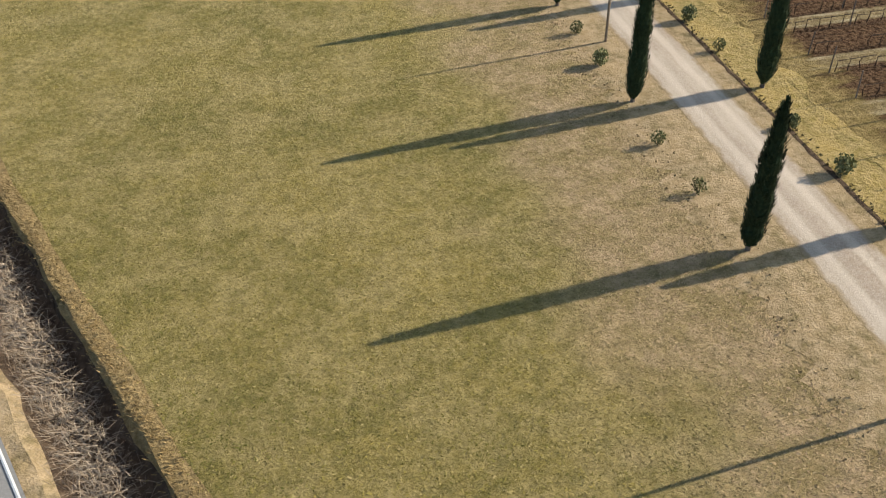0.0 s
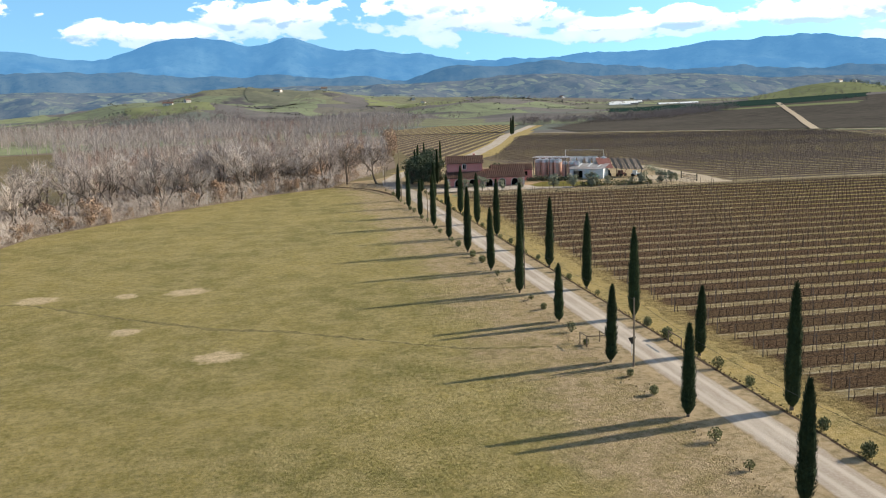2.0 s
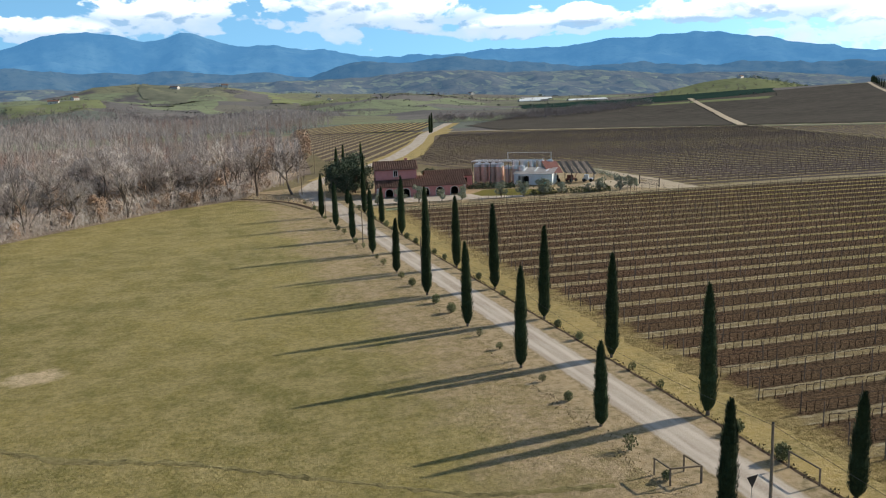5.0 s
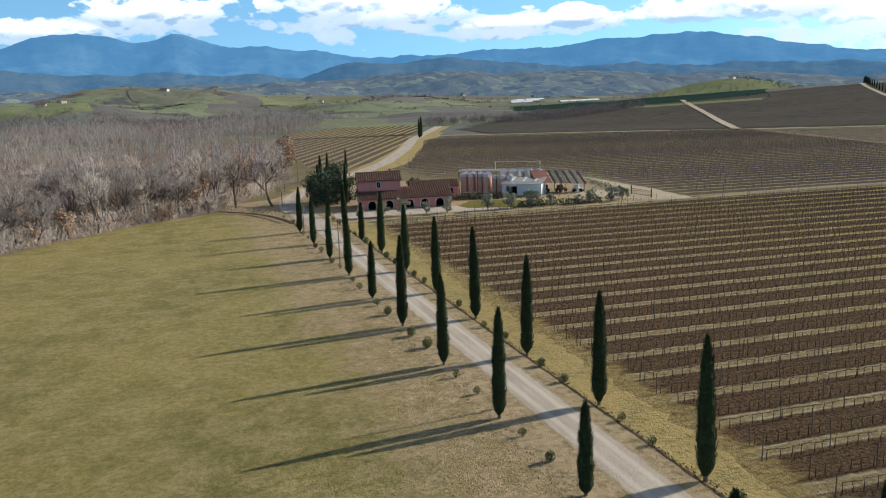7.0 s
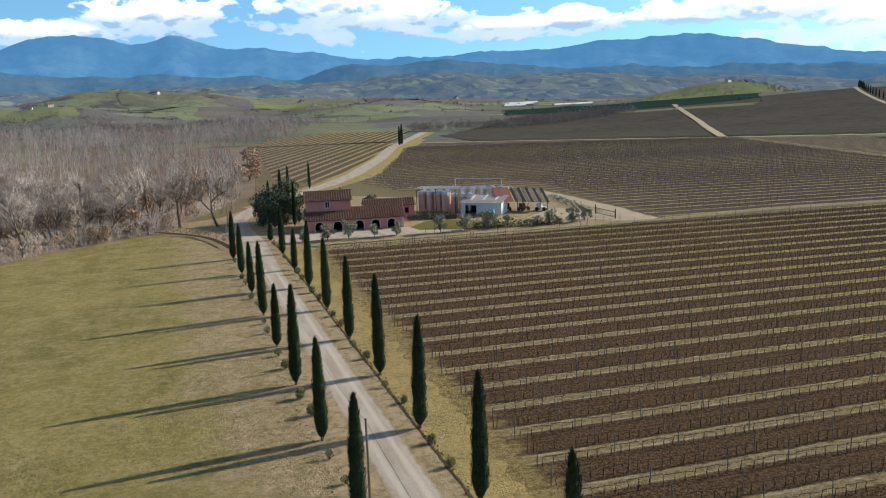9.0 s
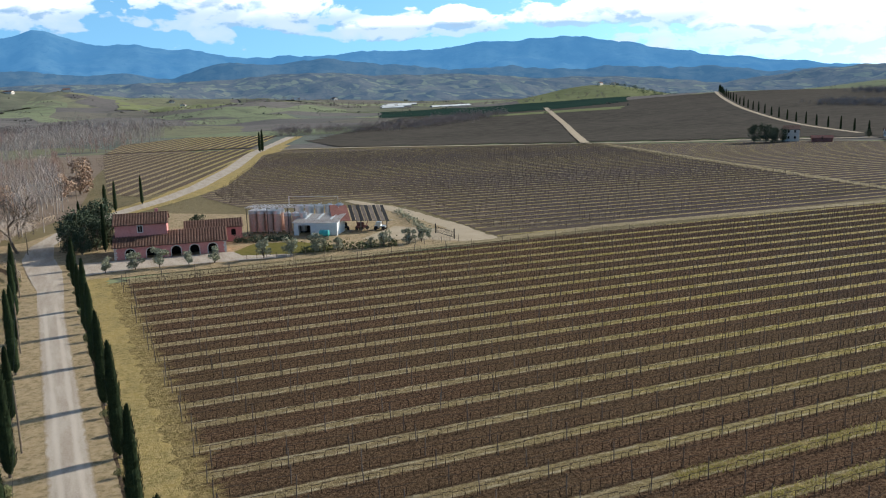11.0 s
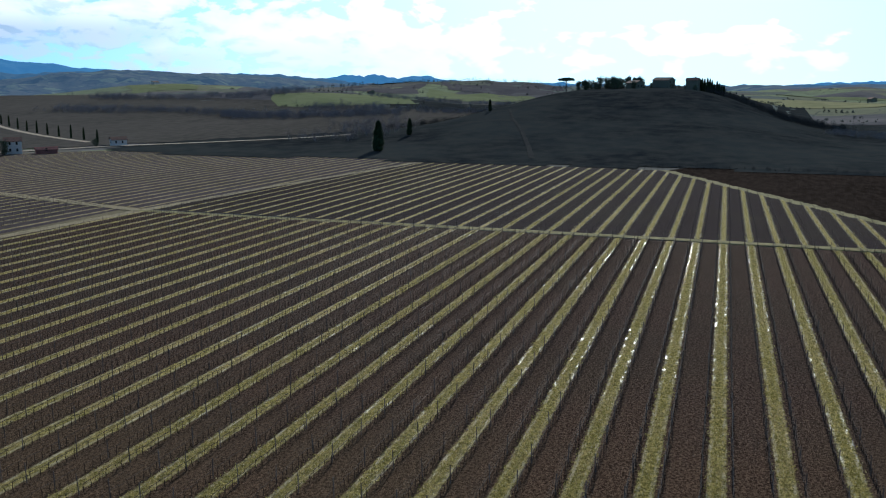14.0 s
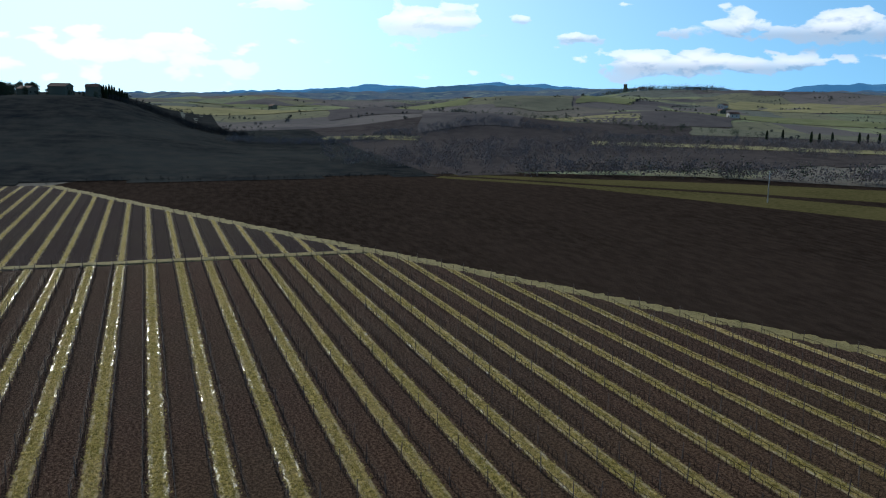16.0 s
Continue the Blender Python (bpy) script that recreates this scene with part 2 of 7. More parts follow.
def vine_soil(half=0.72, name="vineyard_soil", turned=None, soils=((0.038, 0.021, 0.013), (0.140, 0.080, 0.048), (0.30, 0.205, 0.128)), rugged=0.50):
    """Tilled soil with a sward between every second pair of rows."""
    m = bpy.data.materials.new(name)
    m.use_nodes = True
    k = Nodes(m.node_tree)
    pos = k.add("ShaderNodeNewGeometry").outputs["Position"]
    sep = k.add("ShaderNodeSeparateXYZ")
    k.link(pos, sep.inputs[0])
    east = k.math("SUBTRACT", sep.outputs[0], 100.0)
    across = k.math("DIVIDE", k.math("SUBTRACT", sep.outputs[1], k.math("MULTIPLY", east, ROW_TURN + 62 * ROW_FAN)), k.math("SUBTRACT", 1.0, k.math("MULTIPLY", east, ROW_FAN)))
    if turned is not None:
        a = radians(turned)
        across = k.math("ADD", k.math("MULTIPLY", sep.outputs[0], -math.sin(a)), k.math("MULTIPLY", sep.outputs[1], math.cos(a)))
    saw = k.math("FRACT", k.math("DIVIDE", k.math("SUBTRACT", across, ROW_START), ROW_GAP))
    off = k.math("MULTIPLY", k.math("ABSOLUTE", k.math("SUBTRACT", saw, 0.5)), ROW_GAP)     # 2.6 in the sward's middle
    mid = k.math("SUBTRACT", ROW_GAP / 2, off)
    ragged = k.math("ADD", mid, k.math("MULTIPLY", k.math("SUBTRACT", k.noise(pos, 1.3, 5.0, 0.7), 0.5), 0.9))
    sward = k.ramp(ragged, half + 0.14, half - 0.14)
    thin = k.ramp(k.noise(pos, 0.035, 3.0), 0.40, 0.62)
    stretch = k.vec("MULTIPLY", pos, (0.25, 1, 1))
    grass = k.mix(k.ramp(k.noise(pos, 2.2, 6.0, 0.7), 0.35, 0.68), (0.11, 0.10, 0.020), (0.47, 0.385, 0.12))
    grass = k.mix(k.math("MULTIPLY", k.ramp(k.noise(pos, 0.12, 3.0), 0.4, 0.65), 0.3), grass, (0.40, 0.30, 0.15))
    withered = k.mix(k.ramp(k.noise(pos, 2.0, 6.0, 0.75), 0.36, 0.66), (0.19, 0.142, 0.08), (0.38, 0.30, 0.185))
    grass = k.mix(k.math("MULTIPLY", k.ramp(k.math("ADD", sep.outputs[0], k.math("MULTIPLY", k.noise(pos, 0.06), 40.0)), 125.0, 60.0), 0.8), grass, withered)
    soil = k.mix(k.ramp(k.noise(stretch, 1.6, 6.0, 0.75), 0.32, 0.7), soils[0], soils[1])
    soil = k.mix(k.math("MULTIPLY", k.ramp(k.noise(pos, 9.0, 4.0, 0.8), 0.52, 0.66), 0.62), soil, soils[2])
    clod = k.mix(k.ramp(k.noise(pos, 3.4, 8.0, 0.85), 0.44, 0.57), soils[0], k.mix(0.35, soils[2], soils[1]))
    soil = k.mix(0.75, soil, clod)
    soil = k.mix(k.math("MULTIPLY", thin, 0.25), soil, (0.10, 0.082, 0.045))
    # eastern part: soil darkened and blued, painting the shaded side of backlit clods
    backlit_east = k.ramp(k.math("ADD", sep.outputs[0], k.math("MULTIPLY", k.noise(pos, 0.05), 40.0)), 95.0, 165.0)
    soil = k.mix(k.math("MULTIPLY", backlit_east, 0.85), soil, k.mix(1.0, soil, (0.60, 0.64, 0.82), "MULTIPLY"))
    # pale straw lines at the strip edges, with their glint painted into the colour
    straw = k.math("MULTIPLY", k.ramp(k.math("ABSOLUTE", k.math("SUBTRACT", mid, 0.56)), 0.26, 0.08), k.ramp(k.noise(k.vec("MULTIPLY", pos, (0.3, 1, 1)), 1.6, 5.0, 0.7), 0.42, 0.62))
    # grass strips there lightened to paint in light from behind
    grass = k.mix(k.math("MULTIPLY", backlit_east, 0.55), grass, k.mix(1.0, grass, (1.45, 1.38, 1.5), "MULTIPLY"))
    colour = k.mix(k.math("MULTIPLY", straw, 0.6), k.mix(sward, soil, grass), (0.56, 0.49, 0.34))
    if turned is None and rugged > 0.1:
        inward = k.math("SUBTRACT", k.math("ADD", sep.outputs[0], k.math("MULTIPLY", sep.outputs[1], 0.021)), 30.4)
        bare = k.ramp(k.math("ADD", inward, k.math("MULTIPLY", k.math("SUBTRACT", k.noise(k.vec("MULTIPLY", pos, (0.5, 1, 1)), 0.8, 5.0, 0.7), 0.5), 7.0)), -0.6, 1.6)
        dry = k.mix(k.ramp(k.noise(pos, 1.6, 6.0, 0.75), 0.35, 0.66), (0.20, 0.155, 0.062), (0.42, 0.32, 0.15))
        colour = k.mix(bare, dry, colour)
    s = k.add("ShaderNodeBsdfPrincipled")
    k.link(colour, s.inputs["Base Color"])
    wet = k.math("MULTIPLY", k.ramp(k.noise(k.vec("MULTIPLY", pos, (0.5, 2.2, 1)), 3.2, 4.0, 0.7), 0.63, 0.70), k.ramp(k.noise(pos, 0.04, 2.0), 0.44, 0.58))
    drops = k.math("MULTIPLY", k.math("MULTIPLY", sward, k.ramp(k.noise(k.vec("MULTIPLY", pos, (0.6, 2.0, 1)), 2.6, 4.0, 0.75), 0.60, 0.66)), k.ramp(k.noise(pos, 0.07, 2.0), 0.42, 0.58))
    wet = k.math("MAXIMUM", k.math("MULTIPLY", wet, 0.6), drops)
    wheel = k.ramp(k.math("ABSOLUTE", k.math("SUBTRACT", mid, 0.62)), 0.30, 0.08)
    puddle = k.math("MULTIPLY", k.math("MULTIPLY", wheel, k.ramp(k.noise(k.vec("MULTIPLY", pos, (0.4, 1.6, 1)), 1.5, 4.0, 0.65), 0.545, 0.585)), k.ramp(k.noise(pos, 0.035, 3.0, 0.6), 0.43, 0.55))
    puddle = k.math("MULTIPLY", puddle, k.math("MULTIPLY", backlit_east, 1.0 if rugged > 0.2 else 0.2))
    wet = k.math("MAXIMUM", wet, puddle)
    sheen = k.math("ADD", 0.007 if rugged > 0.2 else 0.004 if rugged > 0.09 else 0.0, k.math("MULTIPLY", sward, 0.035))
    s.inputs["Specular Tint"].default_value = (1.0, 0.96, 0.86, 1.0)
    k.put(s.inputs["Roughness"], k.math("SUBTRACT", 0.95, k.math("MAXIMUM", k.math("MULTIPLY", wet, 0.75), sheen)))
    k.put(s.inputs["Specular IOR Level"], k.math("MAXIMUM", k.math("MULTIPLY", wet, 1.0), sheen))
    n = k.add("ShaderNodeBump")
    k.put(n.inputs["Strength"], k.math("SUBTRACT", 1.0, k.math("MULTIPLY", puddle, 0.85)))
    n.inputs["Distance"].default_value = rugged
    k.link(k.math("ADD", k.noise(pos, 3.0, 6.0, 0.75), k.math("MULTIPLY", sward, 0.3)), n.inputs["Height"])
    k.link(n.outputs[0], s.inputs["Normal"])
    k.link(s.outputs[0], k.add("ShaderNodeOutputMaterial").inputs[0])
    return m


def meadow_material():
    m = bpy.data.materials.new("meadow_grass")
    m.use_nodes = True
    k = Nodes(m.node_tree)
    pos = k.add("ShaderNodeNewGeometry").outputs["Position"]
    sep = k.add("ShaderNodeSeparateXYZ")
    k.link(pos, sep.inputs[0])
    big = k.ramp(k.noise(pos, 0.05, 6.0, 0.72), 0.38, 0.62)
    mid = k.ramp(k.noise(pos, 0.28, 5.0, 0.65), 0.38, 0.66)
    fine = k.ramp(k.noise(pos, 2.6, 6.0, 0.75), 0.30, 0.70)
    green = k.mix(big, (0.195, 0.170, 0.045), (0.32, 0.255, 0.080))
    colour = k.mix(k.math("MULTIPLY", mid, 0.75), green, (0.41, 0.325, 0.145))
    # withered sward along the avenue
    near = k.math("ADD", sep.outputs[0], k.math("MULTIPLY", sep.outputs[1], 0.0385))
    dry = k.ramp(k.math("ADD", near, k.math("MULTIPLY", k.math("SUBTRACT", k.noise(pos, 0.09, 4.0, 0.65), 0.5), 22.0)), 7.0, 13.5)
    colour = k.mix(k.math("MULTIPLY", dry, 0.85), colour, k.mix(k.ramp(k.noise(pos, 0.45, 6.0, 0.75), 0.36, 0.64), (0.30, 0.225, 0.11), (0.53, 0.38, 0.26)))
    for px, py, rx, ry in BARE:
        d = k.vec("MULTIPLY", k.vec("SUBTRACT", pos, (px, py, 0)), (1 / rx, 1 / ry, 0))
        n = k.add("ShaderNodeVectorMath", operation="LENGTH")
        k.link(d, n.inputs[0])
        spot = k.ramp(k.math("ADD", n.outputs["Value"], k.math("MULTIPLY", k.math("SUBTRACT", k.noise(pos, 0.7, 4.0), 0.5), 1.3)), 1.15, 0.65)
        colour = k.mix(spot, colour, (0.66, 0.50, 0.33))
    colour = k.mix(k.math("MULTIPLY", fine, 0.75), colour, k.mix(0.55, colour, (0.46, 0.37, 0.19)))
    tuft = k.ramp(k.noise(pos, 1.25, 8.0, 0.85), 0.40, 0.60)
    colour = k.mix(k.math("SUBTRACT", 0.62, k.math("MULTIPLY", tuft, 0.62)), colour, k.mix(1.0, colour, (0.42, 0.46, 0.36), "MULTIPLY"))
    side = k.math("ADD", k.math("MULTIPLY", sep.outputs[0], -0.893), k.math("MULTIPLY", sep.outputs[1], -0.451))
    for line in (1.38, 3.1):
        off = k.math("ABSOLUTE", k.math("SUBTRACT", k.math("ADD", side, k.math("MULTIPLY", k.math("SUBTRACT", k.noise(pos, 0.25), 0.5), 0.5)), 2.318 - 3.7 - line + 1.38))
        rut = k.math("MULTIPLY", k.ramp(off, 0.26, 0.06), k.ramp(k.noise(pos, 0.6, 4.0, 0.7), 0.38, 0.62))
        colour = k.mix(k.math("MULTIPLY", rut, 0.45), colour, (0.10, 0.088, 0.032))
    dark = k.ramp(k.noise(pos, 4.0, 6.0, 0.85), 0.50, 0.28)
    colour = k.mix(k.math("MULTIPLY", dark, 0.75), colour, (0.055, 0.052, 0.016))
    s = k.add("ShaderNodeBsdfPrincipled")
    k.link(colour, s.inputs["Base Color"])
    s.inputs["Roughness"].default_value, s.inputs["Specular IOR Level"].default_value = 0.95, 0.15
    n = k.add("ShaderNodeBump")
    n.inputs["Strength"].default_value, n.inputs["Distance"].default_value = 1.0, 0.22
    k.link(k.noise(pos, 3.2, 7.0, 0.8), n.inputs["Height"])
    k.link(n.outputs[0], s.inputs["Normal"])
    k.link(s.outputs[0], k.add("ShaderNodeOutputMaterial").inputs[0])
    return m


# bare patches in the meadow: middle and half sizes
BARE = ((-19.0, 93.0, 2.6, 1.9), (-25.6, 123.0, 2.8, 2.2), (-29.8, 104.9, 1.6, 1.6), (-33.2, 122.9, 1.5, 1.6), (-44.0, 123.5, 3.0, 2.2))

MEADOW = meadow_material()
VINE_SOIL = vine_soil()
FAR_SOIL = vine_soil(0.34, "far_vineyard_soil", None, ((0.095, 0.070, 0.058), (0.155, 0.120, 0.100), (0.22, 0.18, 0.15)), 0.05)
EAST_SOIL = vine_soil(0.44, "east_vineyard_soil", None, ((0.034, 0.024, 0.019), (0.075, 0.053, 0.041), (0.14, 0.105, 0.08)), 0.099)
WEST_SOIL = vine_soil(0.9, "west_vineyard_soil", 68, ((0.09, 0.066, 0.052), (0.16, 0.125, 0.10), (0.22, 0.18, 0.14)), 0.08)
FIELDS = field_material()
GRAVEL = surface("pale_gravel", ((0.33, 0.265, 0.205), (0.45, 0.385, 0.315), (0.52, 0.455, 0.385)), 0.55, 5.0, 0.95, 0.04, 14.0, stretch=(1.0, 0.16, 1.0))


def road_material():
    """Gravel with two paler wheel tracks and ragged grassy edges."""
    m = bpy.data.materials.new("gravel_road")
    m.use_nodes = True
    k = Nodes(m.node_tree)
    pos = k.add("ShaderNodeNewGeometry").outputs["Position"]
    sep = k.add("ShaderNodeSeparateXYZ")
    k.link(pos, sep.inputs[0])
    along = k.vec("MULTIPLY", pos, (1.0, 0.16, 1.0))
    base = k.mix(k.ramp(k.noise(along, 0.7, 5.0, 0.65), 0.34, 0.66), (0.34, 0.275, 0.215), (0.46, 0.395, 0.325))
    base = k.mix(k.math("MULTIPLY", k.ramp(k.noise(pos, 7.0, 5.0, 0.75), 0.35, 0.7), 0.5), base, (0.54, 0.475, 0.40))
    off = k.math("ABSOLUTE", k.math("ADD", k.math("SUBTRACT", sep.outputs[0], 22.95), k.math("MULTIPLY", sep.outputs[1], 0.0365)))
    straight = k.ramp(sep.outputs[1], 205.0, 190.0)
    track = k.ramp(k.math("ADD", k.math("ABSOLUTE", k.math("SUBTRACT", off, 0.78)), k.math("MULTIPLY", k.noise(along, 1.2, 4.0), 0.4)), 0.62, 0.25)
    colour = k.mix(k.math("MULTIPLY", k.math("MULTIPLY", track, straight), 0.6), base, (0.60, 0.53, 0.45))
    rim = k.ramp(k.math("ADD", off, k.math("MULTIPLY", k.math("SUBTRACT", k.noise(k.vec("MULTIPLY", pos, (1, 0.5, 1)), 1.5, 5.0, 0.7), 0.5), 1.0)), 1.38, 1.78)
    colour = k.mix(k.math("MULTIPLY", k.math("MULTIPLY", rim, straight), 0.9), colour, k.mix(k.noise(pos, 3.0, 5.0, 0.7), (0.20, 0.15, 0.075), (0.38, 0.285, 0.165)))
    return finish(m, k, colour, pos, 0.95, 0.03, 12.0)


ROAD = road_material()
DIRT = surface("pale_dirt", ((0.36, 0.29, 0.20), (0.43, 0.35, 0.25), (0.47, 0.39, 0.28)), 0.2, 4.0, 0.95, 0.03, 15.0)
VERGE = surface("roadside_grass", ((0.16, 0.128, 0.058), (0.35, 0.26, 0.145), (0.47, 0.36, 0.23)), 0.7, 1.7, 0.95, 0.09, 6.0)
HEADLAND = surface("yellow_headland_grass", ((0.19, 0.158, 0.050), (0.355, 0.262, 0.086), (0.46, 0.345, 0.165)), 0.32, 2.0, 0.95, 0.20, 3.0)
BAND = surface("pale_dry_grass", ((0.18, 0.145, 0.075), (0.28, 0.225, 0.125), (0.36, 0.295, 0.175)), 0.3, 2.2, 0.95, 0.15, 3.0)
PATH_GRASS = surface("path_grass", ((0.14, 0.125, 0.045), (0.24, 0.205, 0.080), (0.31, 0.265, 0.120)), 0.3, 2.0, 0.95, 0.2, 3.0)
# dark soil, lowered further to hold the cloud shadow in its colour
PLOUGHED = surface("ploughed_soil", ((0.016, 0.012, 0.010), (0.034, 0.025, 0.020), (0.052, 0.040, 0.031)), 0.011, 0.5, 1.0, 0.30, 1.6, spec=0.0, stretch=(0.35, 1.0, 1.0))
# a darker copy of the green, with cloud shade put into the colour
FAR_GREEN = surface("far_strip_grass", ((0.060, 0.056, 0.022), (0.092, 0.084, 0.034), (0.125, 0.112, 0.050)), 0.03, 0.6, 1.0, spec=0.0)
GREEN = surface("winter_corn", ((0.115, 0.108, 0.030), (0.155, 0.14, 0.042), (0.19, 0.165, 0.065)), 0.05, 0.8, 1.0, spec=0.0)
CYPRESS = surface("cypress_foliage", ((0.016, 0.028, 0.013), (0.026, 0.042, 0.018), (0.044, 0.062, 0.026)), 0.9, 5.0, 0.85, random=0.4)
BARK = surface("grey_bark", ((0.095, 0.072, 0.055), (0.15, 0.118, 0.092), (0.22, 0.18, 0.145)), 1.0, 6.0, 0.95)
TWIGS = surface("bare_twigs", ((0.33, 0.26, 0.215), (0.46, 0.385, 0.33), (0.60, 0.54, 0.49)), 0.022, 0.25, 0.95, random=0.6)
WOODS = surface("far_woods_twigs", ((0.238, 0.189, 0.162), (0.346, 0.286, 0.254), (0.475, 0.421, 0.389)), 0.022, 0.25, 0.95)
PALE_WOODS = surface("pale_stems", ((0.27, 0.225, 0.195), (0.36, 0.31, 0.28), (0.46, 0.415, 0.385)), 0.03, 0.3, 0.95)
BROWN_WOODS = surface("brown_thicket", ((0.209, 0.138, 0.108), (0.308, 0.209, 0.171), (0.418, 0.308, 0.264)), 0.03, 0.3, 0.95)
DARK_TWIGS = surface("dark_branches", ((0.12, 0.092, 0.072), (0.18, 0.14, 0.112), (0.25, 0.20, 0.165)), 0.3, 2.0, 0.95)
RUSSET = surface("russet_leaves", ((0.31, 0.195, 0.125), (0.42, 0.29, 0.20), (0.52, 0.39, 0.29)), 0.5, 4.0, 0.9, random=0.4)
VINE_FAR = surface("far_vine_wood", ((0.060, 0.046, 0.038), (0.095, 0.074, 0.062), (0.13, 0.105, 0.09)), 0.5, 5.0, 0.95)
VINE_WOOD = surface("vine_wood", ((0.040, 0.028, 0.022), (0.065, 0.047, 0.036), (0.095, 0.072, 0.056)), 0.5, 5.0, 0.95)
POST_WOOD = surface("weathered_post", ((0.09, 0.072, 0.06), (0.14, 0.115, 0.098), (0.20, 0.17, 0.15)), 0.8, 6.0, 0.9, random=0.5)
POLE_WOOD = surface("pole_wood", ((0.16, 0.12, 0.085), (0.22, 0.17, 0.12), (0.28, 0.22, 0.16)), 0.8, 6.0, 0.9)
SHRUB = surface("shrub_leaves", ((0.09, 0.105, 0.042), (0.155, 0.165, 0.07), (0.26, 0.25, 0.125)), 1.5, 8.0, 0.7, random=0.4)
OLIVE = surface("olive_leaves", ((0.20, 0.205, 0.135), (0.31, 0.31, 0.215), (0.43, 0.425, 0.31)), 1.2, 8.0, 0.7, random=0.3)
BRAMBLE = surface("bramble_canes", ((0.25, 0.185, 0.13), (0.38, 0.30, 0.22), (0.50, 0.42, 0.33)), 0.5, 3.0, 0.95)
PINE = surface("pine_foliage", ((0.038, 0.054, 0.034), (0.066, 0.086, 0.052), (0.11, 0.132, 0.082)), 0.5, 3.0, 0.85, random=0.3)
PINK = surface("pink_render", ((0.52, 0.20, 0.18), (0.60, 0.25, 0.225), (0.66, 0.30, 0.27)), 0.4, 3.0, 0.9)
PALE = surface("pale_render", ((0.52, 0.47, 0.42), (0.60, 0.55, 0.50), (0.66, 0.61, 0.56)), 0.5, 3.0, 0.9)
TILE = surface("clay_tiles", ((0.075, 0.042, 0.032), (0.14, 0.080, 0.060), (0.27, 0.17, 0.13)), 0.9, 5.0, 0.9)
WHITE = surface("white_sheet", ((0.58, 0.60, 0.60), (0.68, 0.70, 0.70), (0.74, 0.76, 0.76)), 0.5, 3.0, 0.6)
STEEL = surface("steel", ((0.50, 0.51, 0.53), (0.60, 0.61, 0.63), (0.68, 0.69, 0.71)), 0.8, 3.0, 0.35, metal=0.9)
COPPER = surface("terracotta_coat", ((0.46, 0.26, 0.19), (0.56, 0.36, 0.28), (0.64, 0.46, 0.38)), 0.8, 3.0, 0.7)
RUST = surface("rust_red_sheet", ((0.15, 0.062, 0.052), (0.21, 0.09, 0.075), (0.27, 0.13, 0.11)), 0.5, 3.0, 0.8)
OLD_SHEET = surface("weathered_sheet", ((0.22, 0.19, 0.175), (0.36, 0.335, 0.32), (0.50, 0.48, 0.46)), 0.5, 3.0, 0.6)
DARK = surface("dark_inside", ((0.015, 0.013, 0.012), (0.022, 0.020, 0.018), (0.03, 0.027, 0.025)), 1.0, 4.0, 0.8)
IRON = surface("dark_iron", ((0.025, 0.024, 0.023), (0.04, 0.038, 0.036), (0.055, 0.05, 0.047)), 1.0, 6.0, 0.6, metal=0.4)
TEAL = surface("turquoise_plastic", ((0.05, 0.30, 0.30), (0.07, 0.38, 0.38), (0.10, 0.44, 0.44)), 0.8, 3.0, 0.5)
ASPHALT = surface("grey_asphalt", ((0.20, 0.20, 0.20), (0.24, 0.24, 0.24), (0.28, 0.28, 0.275)), 0.3, 8.0, 0.9)
FENCE_WOOD = surface("fence_wood", ((0.34, 0.25, 0.17), (0.46, 0.36, 0.25), (0.55, 0.44, 0.32)), 0.8, 5.0, 0.9)

# ---- mesh helpers ----


class Shape:
    """Collects corners and faces of one mesh."""

    def __init__(self):
        self.v, self.f = [], []

    def face(self, *points):
        n = len(self.v)
        self.v.extend(tuple(p) for p in points)
        self.f.append(tuple(range(n, n + len(points))))

    def tube(self, points, radii, sides=5, cap=True):
        n = len(self.v)
        points = [Vector(p) for p in points]
        for i, (p, r) in enumerate(zip(points, radii)):
            d = (points[min(i + 1, len(points) - 1)] - points[max(i - 1, 0)]).normalized()
            u = d.orthogonal().normalized()
            w = d.cross(u)
            for j in range(sides):
                a = math.tau * j / sides
                self.v.append(tuple(p + (u * math.cos(a) + w * math.sin(a)) * r))
        for i in range(len(points) - 1):
            for j in range(sides):
                a, b = n + i * sides + j, n + i * sides + (j + 1) % sides
                self.f.append((a, b, b + sides, a + sides))
        if cap:
            last = n + (len(points) - 1) * sides
            self.f.append(tuple(range(last, last + sides)))
            self.f.append(tuple(range(n + sides - 1, n - 1, -1)))

    def box(self, x0, y0, z0, x1, y1, z1, m=None):
        n = len(self.v)
        pts = [Vector((x, y, z)) for z in (z0, z1) for y in (y0, y1) for x in (x0, x1)]
        self.v.extend(tuple(m @ p) if m else tuple(p) for p in pts)
        self.f.extend(tuple(n + i for i in q) for q in ((0, 2, 3, 1), (4, 5, 7, 6), (0, 1, 5, 4), (2, 6, 7, 3), (0, 4, 6, 2), (1, 3, 7, 5)))

    def mesh(self, name, material):
        me = bpy.data.meshes.new(name)
        me.from_pydata(self.v, [], self.f)
        me.materials.append(material)
        me.update()
        return me


def part(name, shape, material, parent=None, label=""):
    ob = new(name, shape if isinstance(shape, bpy.types.Mesh) else shape.mesh(name, material))
    if parent:
        ob.parent = parent
    return tagged(ob, label)


def thing(name, label, category, group="", kind="", at=None):
    ob = new(name)
    if at:
        ob.matrix_world = at
    return tagged(ob, label, category, group, kind)


def sheet(name, points, z, material, label, category, step=0.0):
    """A piece of ground with a given outline."""
    s = Shape()
    s.face(*[(x, y, z) for x, y in points])
    return tagged(part(name, s, material), label, category, kind="structure")


